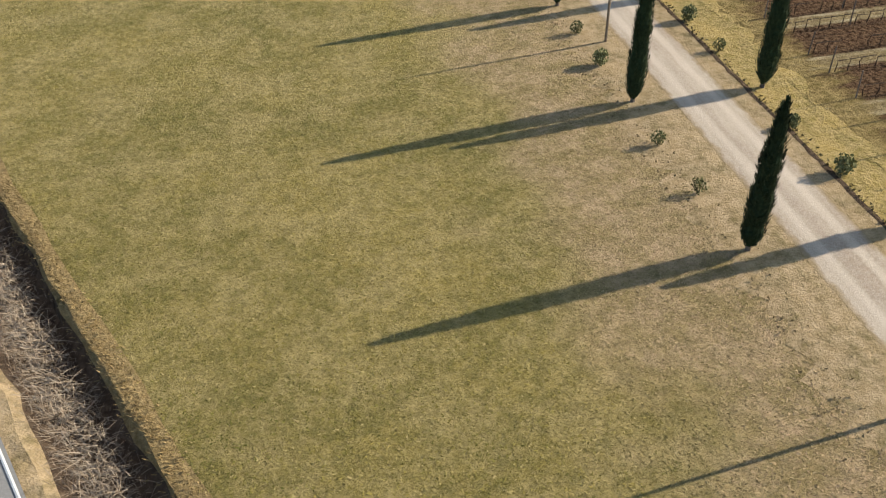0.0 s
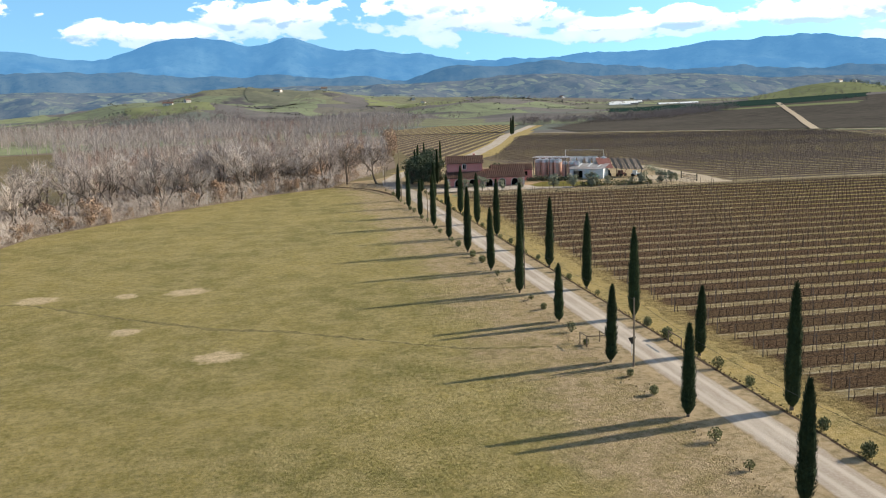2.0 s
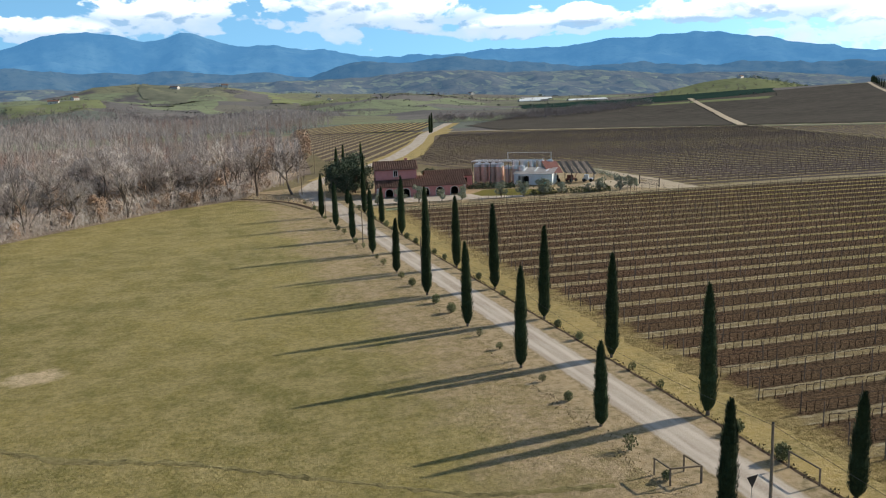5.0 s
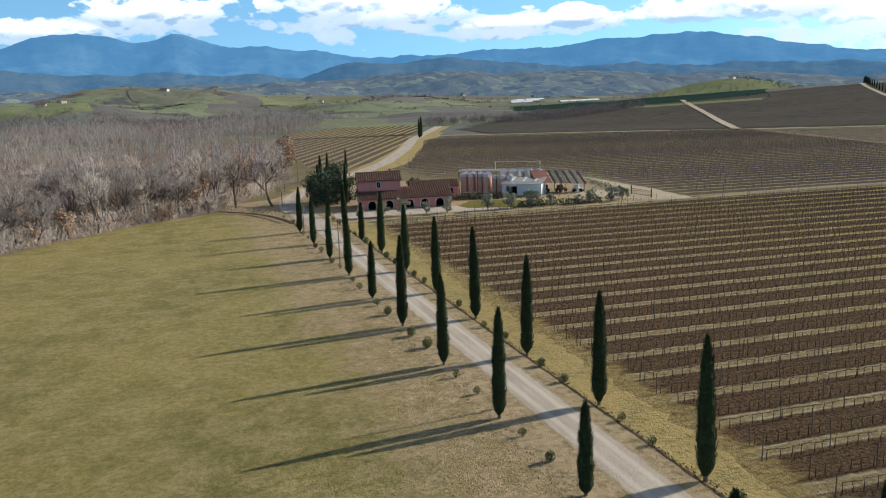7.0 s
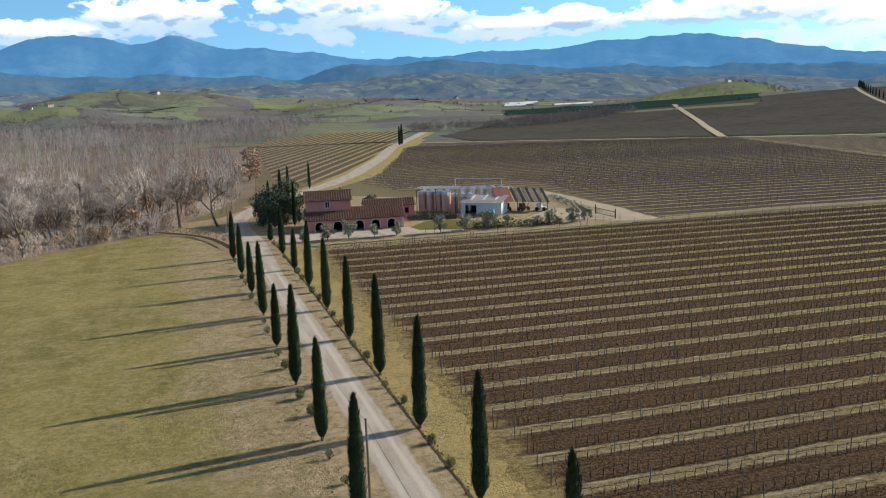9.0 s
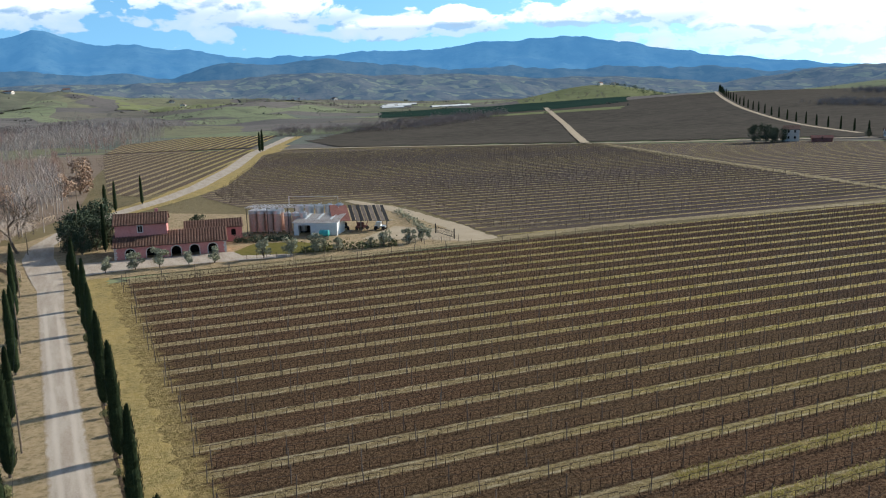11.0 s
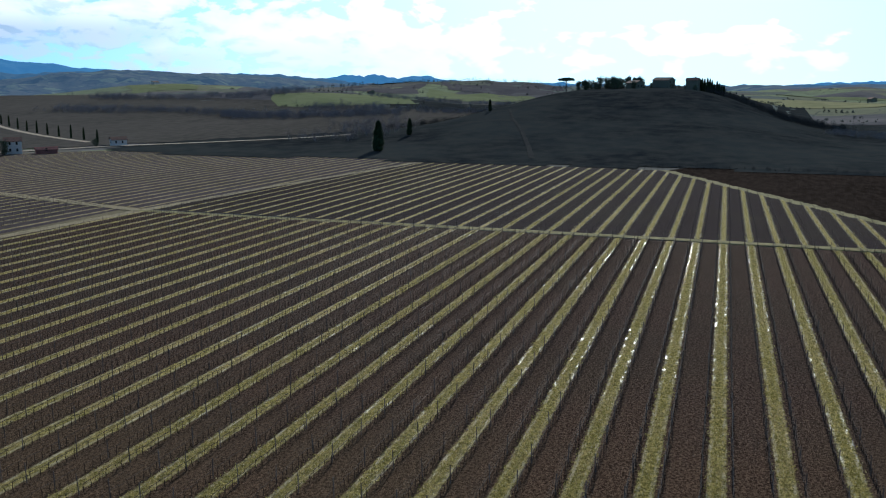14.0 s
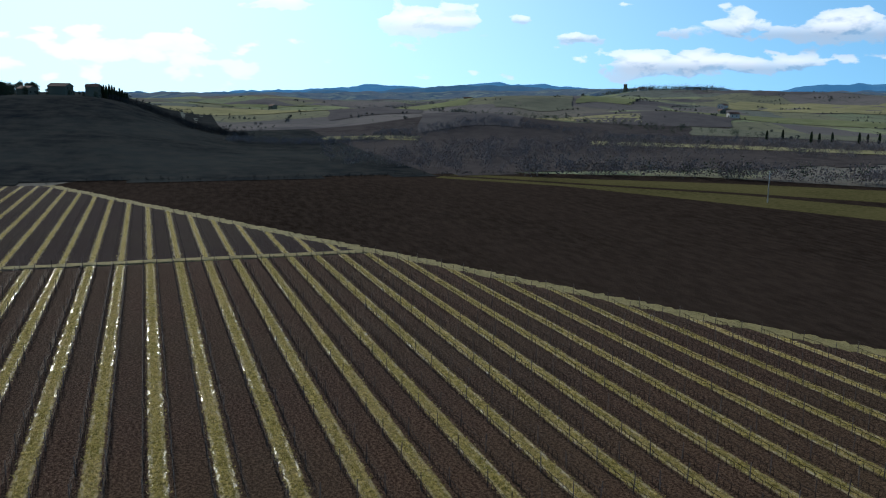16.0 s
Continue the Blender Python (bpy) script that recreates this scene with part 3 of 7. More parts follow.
def ribbon(name, middle, widths, z, material, label, category, wobble=0.0, edge=1.0):
    """A road or path along a line, with slightly uneven edges."""
    s, rng = Shape(), random.Random(name)
    pts = [Vector((x, y, 0)) for x, y in middle]
    fine, wide = [], []
    for i in range(len(pts) - 1):
        n = max(1, int((pts[i + 1] - pts[i]).length / edge))
        for j in range(n):
            fine.append(pts[i].lerp(pts[i + 1], j / n))
            wide.append(widths[i] + (widths[i + 1] - widths[i]) * j / n)
    fine.append(pts[-1])
    wide.append(widths[-1])
    for i, (p, w) in enumerate(zip(fine, wide)):
        d = (fine[min(i + 2, len(fine) - 1)] - fine[max(i - 2, 0)]).normalized()
        side = Vector((d.y, -d.x, 0))
        a = p - side * (w / 2 + rng.uniform(-wobble, wobble))
        b = p + side * (w / 2 + rng.uniform(-wobble, wobble))
        s.v.extend(((a.x, a.y, height(a.x, a.y) + z), (p.x, p.y, height(p.x, p.y) + z + 0.02), (b.x, b.y, height(b.x, b.y) + z)))
        if i:
            n = len(s.v)
            s.f.extend(((n - 6, n - 5, n - 2, n - 3), (n - 5, n - 4, n - 1, n - 2)))
    return tagged(part(name, s, material), label, category, kind="structure")


# ---- the ground ----


def smooth(a, b, x):
    t = min(1.0, max(0.0, (x - a) / (b - a)))
    return t * t * (3 - 2 * t)


def bump(x, y, cx, cy, sx, sy):
    return math.exp(-0.5 * (((x - cx) / sx) ** 2 + ((y - cy) / sy) ** 2))


def bank_side(x, y):
    """How far a place lies west of the meadow's edge, beyond which a ditch runs."""
    return -(x + 7.0) * 0.893 - (y - 19.0) * 0.451


def polar(az, r):
    """A place seen from the middle of the walk at an azimuth and distance."""
    return 32 + r * math.sin(radians(az)), 69 + r * math.cos(radians(az))


# rounded hills: azimuth, distance, height, width
KNOLLS = [(*polar(a, r), high, wide) for a, r, high, wide in (
    (33.6, 1370, 24, 100), (64.5, 900, 9, 110), (70, 1250, 11, 210), (53, 1300, 18, 180), (58, 1000, 8, 140), (80, 1200, 9, 220), (93, 920, 8, 150), (104.5, 770, 11, 90),
    (110.4, 640, 11.5, 75), (115, 1020, 21, 150), (121, 1280, 23, 130), (122, 770, 10, 85), (130, 1100, 14, 190), (138, 1300, 20, 220), (-10.5, 1060, 24, 140),
    (-6, 1350, 30, 180), (0, 1550, 24, 200), (6.8, 1400, 10, 170), (14, 1450, 14, 170))]


def height(x, y):
    r = math.hypot(x - 50, y - 60)
    # the steep-sided hill with the hamlet
    z = 0.0
    if 340 < x < 960 and -60 < y < 340:
        broad = 86 + 14 * smooth(640, 420, x)
        z = 22.5 * math.exp(-((y - 140) / broad) ** 4) * (0.25 * smooth(342, 470, x) + 0.75 * smooth(400, 640, x)) * smooth(950, 720, x)
        z += 1.6 * smooth(380, 470, x) * smooth(950, 700, x) * smooth(-60, 40, y) * smooth(340, 260, y) * noise.noise(Vector((x * 0.011, y * 0.013, 2.0)))
    z += 15.0 * bump(x, y, 640, 730, 150, 170) * smooth(470, 640, r)
    if r > 480:
        for cx, cy, high, wide in KNOLLS:
            q = ((x - cx) ** 2 + (y - cy) ** 2) / (wide * wide)
            if q < 9:
                z += high * math.exp(-q) * smooth(480, 560, r)
    if r > 620:
        az = math.degrees(math.atan2(x - 50, y - 60))
        n = noise.fractal(Vector((x * 0.0040 + 3.1, y * 0.0040, 0.3)), 0.9, 2.1, 5)
        swell = 17.0 if az < 10 else 17.0 - 14.0 * smooth(10, 18, az) if az < 40 else 3.0 + 7.0 * smooth(44, 60, az)
        z += smooth(620, 1100, r) * swell * (0.25 + n)
    return z


def build_ground():
    s = Shape()
    rings = [0.0]
    while rings[-1] < 4700:
        rings.append(rings[-1] + max(9.0, rings[-1] * 0.025))
    turns = 400
    for i, r in enumerate(rings):
        for j in range(turns):
            a = math.tau * j / turns
            x, y = 50 + r * math.sin(a), 60 + r * math.cos(a)
            z = height(x, y) - 60 * smooth(1700, 2600, r)
            if r < 480:
                z -= 0.15
                if -16 < bank_side(x, y) < 26 and y < 160:
                    z -= 3.5
            s.v.append((x, y, z))
            if i:
                a0, b0 = (i - 1) * turns + j, (i - 1) * turns + (j + 1) % turns
                s.f.append((a0, a0 + turns, b0 + turns, b0))
    ob = part("ground", s, FIELDS)
    for p in ob.data.polygons:
        p.use_smooth = True
    tagged(ob, "rolling farmland, a patchwork of winter fields and hedges", "ground", kind="structure")


build_ground()


def ring(name, near, far, steps, turns, crest, rise, relief, grain, material, label, category):
    """A range of hills all round: crest() gives the elevation in degrees of its skyline for each azimuth."""
    s = Shape()
    for j in range(turns):
        az = j * 360 / turns
        top = 31 + far * math.tan(radians(crest(az)))
        for i in range(steps):
            t = i / (steps - 1)
            r = near + (far - near) * t
            x, y = 50 + r * math.sin(radians(az)), 60 + r * math.cos(radians(az))
            n = noise.fractal(Vector((x * grain, y * grain, 5.0)), 0.85, 2.2, 6) - 0.15
            w = math.sin(math.pi * min(1.0, t * 1.02)) ** 0.7 if t < 1 else 0.12
            z = -30 + (top + 30) * rise(t) + n * relief * w
            s.v.append((x, y, z))
            if i:
                a0, b0 = j * steps + i - 1, ((j + 1) % turns) * steps + i - 1
                s.f.append((a0, a0 + 1, b0 + 1, b0))
    ob = part(name, s, material)
    for p in ob.data.polygons:
        p.use_smooth = True
    return tagged(ob, label, category, kind="structure")


def skyline(az, peaks, base, rough, grain):
    """A smooth union of broad peaks (azimuth, elevation, half width), roughened."""
    total = 0.0
    for a, e, w in peaks:
        d = (az - a + 180) % 360 - 180
        total += max(0.0, e - base) ** 4 * math.exp(-2.0 * (d / w) ** 2)
    up = base + total ** 0.25
    p = Vector((math.sin(radians(az)) * grain, math.cos(radians(az)) * grain, 1.0))
    return up + rough * (noise.fractal(p, 0.75, 2.1, 7) + 0.30 * noise.fractal(p * 6.0, 0.8, 2.1, 4))


def hazy(name, colours, glow, strength, scale, fields):
    """Far land: field colours plus a blue emission that paints in the haze of distance."""
    m = bpy.data.materials.new(name)
    m.use_nodes = True
    k = Nodes(m.node_tree)
    pos = k.add("ShaderNodeNewGeometry").outputs["Position"]
    tone = k.ramp(k.noise(pos, scale, 8.0, 0.70), 0.40, 0.62)
    # small fields, each with its own crop, broken by hedges and copses
    bent = k.vec("ADD", k.vec("MULTIPLY", pos, (scale * 5.0, scale * 3.4, 0)), k.vec("MULTIPLY", k.add_noise_colour(pos, scale * 2), (0.9, 0.9, 0)))
    v = k.add("ShaderNodeTexVoronoi")
    k.link(bent, v.inputs["Vector"])
    v.inputs["Scale"].default_value = 1.0
    pick = k.add("ShaderNodeSeparateColor")
    k.link(v.outputs["Color"], pick.inputs[0])
    rim = k.add("ShaderNodeTexVoronoi", feature="DISTANCE_TO_EDGE")
    k.link(bent, rim.inputs["Vector"])
    rim.inputs["Scale"].default_value = 1.0
    open_land = k.math("MULTIPLY", k.math("MULTIPLY", k.ramp(pick.outputs[0], 0.30, 0.62), fields), k.ramp(tone, 1.0, 0.35))
    colour = k.mix(open_land, k.mix(tone, colours[0], colours[1]), k.mix(k.ramp(pick.outputs[1], 0.2, 0.8), colours[1], colours[2]))
    hedge = k.ramp(k.math("ADD", rim.outputs["Distance"], k.math("MULTIPLY", k.noise(pos, scale * 12), 0.12)), 0.13, 0.07)
    colour = k.mix(k.math("MULTIPLY", hedge, 0.6 * fields), colour, colours[0])
    copse = k.ramp(k.noise(pos, scale * 9, 5.0, 0.7), 0.56, 0.64)
    colour = k.mix(k.math("MULTIPLY", copse, 0.75), colour, colours[0])
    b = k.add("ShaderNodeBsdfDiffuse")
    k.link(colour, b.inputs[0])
    # this emission stands in for airlight; the land itself gives no light
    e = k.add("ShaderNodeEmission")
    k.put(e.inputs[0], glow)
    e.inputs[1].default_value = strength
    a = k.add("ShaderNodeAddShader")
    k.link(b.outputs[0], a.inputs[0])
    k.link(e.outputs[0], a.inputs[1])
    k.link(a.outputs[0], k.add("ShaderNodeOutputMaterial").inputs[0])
    return m


HIGH = ((-24, 3.9, 12), (-7.6, 4.15, 5.5), (-1.2, 3.8, 3.4), (3.2, 2.9, 3.0), (6.8, 2.5, 4.5), (14, 2.2, 7), (20, 2.2, 6), (26, 2.55, 5), (31.3, 2.85, 6), (36.5, 2.0, 5),
        (42, 1.25, 5), (48, 0.6, 6), (69, -0.15, 9), (108, 0.1, 8), (113, 0.15, 6), (136, 0.55, 6), (152, 1.2, 14), (180, 1.6, 18), (210, 1.4, 20), (245, 2.0, 22),
        (280, 2.6, 22), (312, 3.2, 18))
LOW = ((-18, 0.75, 16), (2, 0.8, 10), (14, 1.0, 7), (22, 0.8, 8), (33, 0.35, 6), (50, 0.42, 6), (56, 0.15, 6), (120, -0.05, 6), (128, -0.15, 8), (200, 0.8, 50), (280, 0.9, 50))
# blue base tones and blue glow together paint the distance haze
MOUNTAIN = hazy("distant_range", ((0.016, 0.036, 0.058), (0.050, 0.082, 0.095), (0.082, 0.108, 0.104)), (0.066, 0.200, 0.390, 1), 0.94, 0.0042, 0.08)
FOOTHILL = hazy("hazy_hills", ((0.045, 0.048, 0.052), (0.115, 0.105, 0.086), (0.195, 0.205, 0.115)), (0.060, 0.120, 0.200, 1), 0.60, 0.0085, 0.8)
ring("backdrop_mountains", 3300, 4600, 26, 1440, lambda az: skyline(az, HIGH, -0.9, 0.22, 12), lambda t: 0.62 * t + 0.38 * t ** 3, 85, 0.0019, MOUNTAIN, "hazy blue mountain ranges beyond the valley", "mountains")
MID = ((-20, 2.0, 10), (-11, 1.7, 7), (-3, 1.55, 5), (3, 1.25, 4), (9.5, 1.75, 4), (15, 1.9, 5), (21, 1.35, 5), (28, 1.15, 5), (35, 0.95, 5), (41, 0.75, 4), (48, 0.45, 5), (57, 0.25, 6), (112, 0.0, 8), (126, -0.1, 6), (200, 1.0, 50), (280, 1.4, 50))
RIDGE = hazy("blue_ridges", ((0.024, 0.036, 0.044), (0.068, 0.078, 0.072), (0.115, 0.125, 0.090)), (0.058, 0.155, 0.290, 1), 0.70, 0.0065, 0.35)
ring("backdrop_ridges", 2750, 3280, 18, 1440, lambda az: skyline(az, MID, -0.8, 0.20, 15), lambda t: 0.5 * t + 0.5 * smooth(0, 1, t), 40, 0.0030, RIDGE, "wooded ridges in painted blue haze before the mountains", "hills")
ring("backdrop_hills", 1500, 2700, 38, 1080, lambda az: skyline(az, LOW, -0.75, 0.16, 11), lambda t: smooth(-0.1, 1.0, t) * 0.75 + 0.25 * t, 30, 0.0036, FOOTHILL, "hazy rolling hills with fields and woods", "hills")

# ---- the land near the avenue ----


def road_x(y):
    return 22.95 - 0.0365 * y


def left_x(y):
    return 18.9 - 0.0385 * y


def right_x(y):
    return 26.6 - 0.0345 * y


def kerb_x(y):
    return 25.75 - 0.031 * y


def vine_x(y):
    return 30.4 - 0.021 * y


def edge_y(x):
    """The south-east edge of the vineyard, along the ploughed field."""
    return -28.7 + (x - 132.0) * 0.577


SPAN = [y * 5.0 for y in range(-2, 44)]
ditch_edge = [(-7 - (y - 19) * 0.505, y) for y in range(-10, 131, 4)]
woods_edge = [(-66, 150), (-61, 178), (-45, 202), (-33, 217), (-19, 233), (-4, 243.5)]
sheet("meadow", [(left_x(y) + 1.2, y) for y in SPAN] + [(8.6, 219), (6.0, 229), (2, 237), (-4, 243.5)] + woods_edge[-2::-1] + ditch_edge[::-1], 0.0, MEADOW,
      "wide mown meadow, green with withered and bare patches", "meadow")
ribbon("verge_left", [((left_x(y) - 1.0 + road_x(y)) / 2, y) for y in SPAN], [road_x(y) - left_x(y) + 1.0 for y in SPAN], 0.008, VERGE, "dry brownish grass verge beside the gravel road", "verge", 0.75, 0.6)
sheet("verge_right", [(road_x(y), y) for y in SPAN[::-1]] + [(kerb_x(y), y) for y in SPAN], 0.012, VERGE, "dry brownish grass verge beside the gravel road", "verge")
sheet("headland", [(kerb_x(y) - 0.1, y) for y in SPAN[::-1]] + [(vine_x(y) - 2.3, y) for y in SPAN], 0.008, HEADLAND, "yellow-green grass headland at the vineyard's edge", "headland")
ROUGH = surface("rough_winter_grass", ((0.105, 0.085, 0.042), (0.165, 0.13, 0.068), (0.22, 0.18, 0.095)), 0.05, 0.9, 0.95, 0.15, 2.0)
sheet("rough_land", [(-20, 235), (20, 215), (100, 208), (260, 200), (262, 420), (120, 510), (40, 520), (0, 420), (-25, 300)], -0.07, ROUGH, "rough winter grass between wood, road and vineyards", "rough grass")
sheet("forecourt", [(21, 230.5), (26, 230.0), (46.4, 227.1), (50.5, 224.5), (47, 219.8), (30, 222), (19, 223)], 0.006, GRAVEL, "pale gravel forecourt along the farmhouse arcade", "forecourt")
sheet("farmyard", [(-6, 246), (4, 236), (8.5, 222), (8.5, 214), (30, 214), (95, 211), (95, 270), (60, 275), (30, 300), (10, 262), (-4, 256)], -0.02, VERGE,
      "worn grass and dirt round the farm buildings", "yard")
ribbon("road", [(road_x(-12), -12), (road_x(60), 60), (road_x(130), 130), (road_x(195), 195), (15.6, 210), (14.5, 225), (13.0, 240), (13.5, 255), (19, 275), (30, 297), (44, 320), (57, 348), (80, 412), (101, 481), (116, 520), (155, 621)],
       [3.5, 3.5, 3.5, 3.5, 3.9, 5.5, 5.5, 4.5, 4.2, 4.5, 5.5, 5.5, 5.5, 5.5, 5, 6], 0.03, ROAD, "pale gravel farm road running between cypresses", "road", 0.05)
ribbon("road_shoulder", [(20, 276), (31, 299), (46, 322), (60, 350), (84, 412), (105, 481), (120, 520), (160, 621)], [9, 10, 12, 16, 17, 17, 14, 14], -0.01, HEADLAND, "grassy shoulder of the farm road", "verge", 0.3, 3.0)
ribbon("yard_track", [(20, 221), (30, 222.5), (48, 219.5), (56, 217)], [5, 4.5, 4.5, 3], 0.02, GRAVEL, "gravel drive in front of the farmhouse", "drive", 0.1)
ribbon("field_track", [(78, 232), (88, 222), (93, 214), (94, 212)], [16, 12, 8, 5], 0.0, DIRT, "pale dirt yard and track by the gate", "track", 0.3)
ribbon("side_track", [(93, 212), (94.5, 230), (93, 262), (88, 285)], [5.5, 4.5, 4.5, 3], 0.015, DIRT, "pale dirt track beside the vines", "track", 0.3)

soil1 = [(vine_x(y) - 2.4, y) for y in range(-80, 211, 5)] + [(209.8, 204.5), (209.8, edge_y(209.8) + 1.2), (42, edge_y(42) + 1.2)]
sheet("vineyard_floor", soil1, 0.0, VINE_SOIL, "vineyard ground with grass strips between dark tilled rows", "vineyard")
sheet("vineyard_floor_east", [(213.5, edge_y(213.5) + 1.2), (213.5, 202), (260, 195.5), (340, 180), (342, 150), (338, edge_y(338) + 1.2)], 0.0, EAST_SOIL,
      "vineyard ground beyond the grass path", "vineyard")
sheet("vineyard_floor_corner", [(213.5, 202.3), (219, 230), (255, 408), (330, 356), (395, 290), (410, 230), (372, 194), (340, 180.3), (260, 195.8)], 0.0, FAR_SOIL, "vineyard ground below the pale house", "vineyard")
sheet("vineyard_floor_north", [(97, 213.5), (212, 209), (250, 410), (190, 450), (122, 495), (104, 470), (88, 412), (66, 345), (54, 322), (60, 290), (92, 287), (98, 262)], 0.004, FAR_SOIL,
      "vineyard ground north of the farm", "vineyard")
sheet("vineyard_floor_west", [(40, 330), (53, 353), (75, 410), (100, 487), (111, 521), (36, 534), (33, 450), (30, 345)], 0.0, WEST_SOIL, "vineyard ground west of the farm road", "vineyard")
ribbon("headland_edge", [(vine_x(y) - 2.3, y) for y in SPAN], [0.9] * len(SPAN), 0.012, HEADLAND, "ragged grass edge of the headland", "headland", 0.6, 0.9)
ribbon("grass_band", [(27, 211), (60, 210.4), (93, 211), (122, 212.6), (152, 210), (184, 206.3), (211, 203.3), (260, 196.5), (300, 188.5), (340, 180.5)], [3.5, 3.2, 3.2, 3.2, 3.2, 3.2, 3.2, 2.6, 2.6, 2.6], 0.012, BAND, "strip of dry grass across the vineyard", "grass strip", 0.35)
ribbon("grass_path", [(211.9, 18.2), (212.2, 68), (212, 114), (210.8, 165), (210.6, 204)], [2.6, 2.6, 2.6, 2.6, 2.6], 0.02, PATH_GRASS, "grass path between two vineyard blocks", "path", 0.25)
ribbon("field_path", [(210.6, 204), (217.5, 234), (227, 276), (236, 318), (255, 409)], [3.0, 4.0, 4.4, 4.6, 4.8], 0.1, BAND, "pale worn grass path between the far vineyard blocks", "path", 0.3)
ribbon("vineyard_edge", [(28, edge_y(28)), (338, edge_y(338))], [3.2, 3.2], 0.016, PATH_GRASS, "grass margin along the ploughed field", "grass margin", 0.6, 0.9)
ribbon("farm_track", [(120, 501), (163, 477), (250, 417), (312, 380), (372, 345), (420, 300), (460, 262)], [4, 4, 4, 4, 4, 4, 4], 0.32, DIRT, "pale dirt track across the plain", "track", 0.25)
ribbon("hill_track", [(250, 417), (330, 562), (437, 770)], [4.6, 4.4, 4.2], 0.55, DIRT, "pale dirt track towards the valley", "track", 0.3, 3.0)
sheet("ploughed_field", [(30, edge_y(30)), (338, edge_y(338)), (420, 40), (430, -30), (350, -60), (320, -130), (260, -190), (200, -220), (120, -200), (30, -160)], -0.03, PLOUGHED, "dark ploughed field with faint pale streaks, cloud shade in its colour", "field")

# ---- the ditch at the meadow's edge ----


BED = surface("ditch_earth", ((0.055, 0.038, 0.028), (0.10, 0.07, 0.05), (0.16, 0.12, 0.085)), 0.5, 2.5, 1.0, 0.15, 4.0, spec=0.0)
LIP = surface("straw_edge", ((0.17, 0.120, 0.052), (0.27, 0.190, 0.085), (0.38, 0.285, 0.145)), 0.5, 3.0, 0.95, 0.2, 4.0)


def build_ditch():
    line = [(-7 - (y - 19) * 0.505, y) for y in range(-12, 136)]

    def strip(name, profile, material, label, category):
        s = Shape()
        for i, (x, y) in enumerate(line):
            for d, z in profile:
                w = 0.35 * noise.noise(Vector((y * 0.5, d * 1.7, 3.0))) if 0 < d < 4.2 else 0.0
                up = 0.2 * noise.noise(Vector((y * 0.9, d * 2.0, 8.0))) if 0 < d < 4.2 else 0.01 if d == 0 else 0.0
                s.v.append((x - 0.893 * (d + w), y - 0.451 * (d + w), z + up))
            if i:
                n, c = len(s.v), len(profile)
                for j in range(c - 1):
                    s.f.append((n - 2 * c + j, n - c + j, n - c + j + 1, n - 2 * c + j + 1))
        tagged(part(name, s, material), label, category, kind="structure")

    strip("ditch_lip", ((0.0, 0.0), (0.12, -0.12), (0.3, -0.45)), LIP, "straw-coloured lip of the ditch", "ditch")
    strip("ditch", ((0.3, -0.45), (0.6, -0.9), (1.1, -1.15), (2.0, -1.2), (2.7, -1.1), (3.4, -0.5)), BED, "dark earth bed of the ditch at the meadow's edge", "ditch")
    strip("ditch_bank", ((3.4, -0.5), (3.9, -0.34), (4.3, -0.3), (22.0, -0.3)), VERGE, "pale grassy bank beyond the ditch", "bank")
    a = []
    for y in (-12, 134):
        x = -7 - (y - 19) * 0.505
        a.append((x - 0.893 * 4.4, y - 0.451 * 4.4))
    ribbon("paved_road", [(a[0][0] - 2.2, a[0][1] - 1.1), (a[1][0] - 2.2, a[1][1] - 1.1)], [4.8, 4.8], -0.26, ASPHALT, "grey paved lane beyond the ditch", "road")
    ribbon("lane_marking", [(a[0][0] - 0.25, a[0][1] - 0.1), (a[1][0] - 0.25, a[1][1] - 0.1)], [0.14, 0.14], -0.225, WHITE, "white edge line of the paved lane", "marking")


build_ditch()

edge = [(x + 0.3, y + 0.15) for x, y in ditch_edge]
ribbon("dry_margin", edge, [0.9] * len(edge), 0.008, LIP, "dry straw-coloured margin along the ditch", "grass margin", 0.12, 1.6)
RUT = surface("dark_rut", ((0.075, 0.065, 0.026), (0.15, 0.125, 0.05), (0.27, 0.22, 0.10)), 0.4, 1.8, 0.95, 0.1, 4.0)
SWALE = surface("swale_weeds", ((0.17, 0.130, 0.070), (0.26, 0.195, 0.110), (0.38, 0.29, 0.18)), 0.5, 2.2, 0.95, 0.12, 5.0)
ribbon("meadow_furrow", [(-60, 126), (-44, 121), (-30, 110), (-20, 103), (-13, 100.4), (-4, 94.5), (4, 89.5), (12, 88)], [0.5, 0.5, 0.55, 0.8, 0.6, 0.5, 0.5, 0.7], 0.007, RUT, "shallow dark furrow across the meadow", "furrow", 0.22, 0.6)

# ---- plants ----


def leaf_clump(s, rng, p, size, up=0.3):
    d = Vector((rng.gauss(0, 1), rng.gauss(0, 1), rng.gauss(up, 1))).normalized()
    u = d.orthogonal().normalized() * size * 0.5
    u.rotate(Matrix.Rotation(rng.uniform(0, math.tau), 3, d))
    s.face(p + u, p - u, p + d * size * rng.uniform(0.8, 1.4))


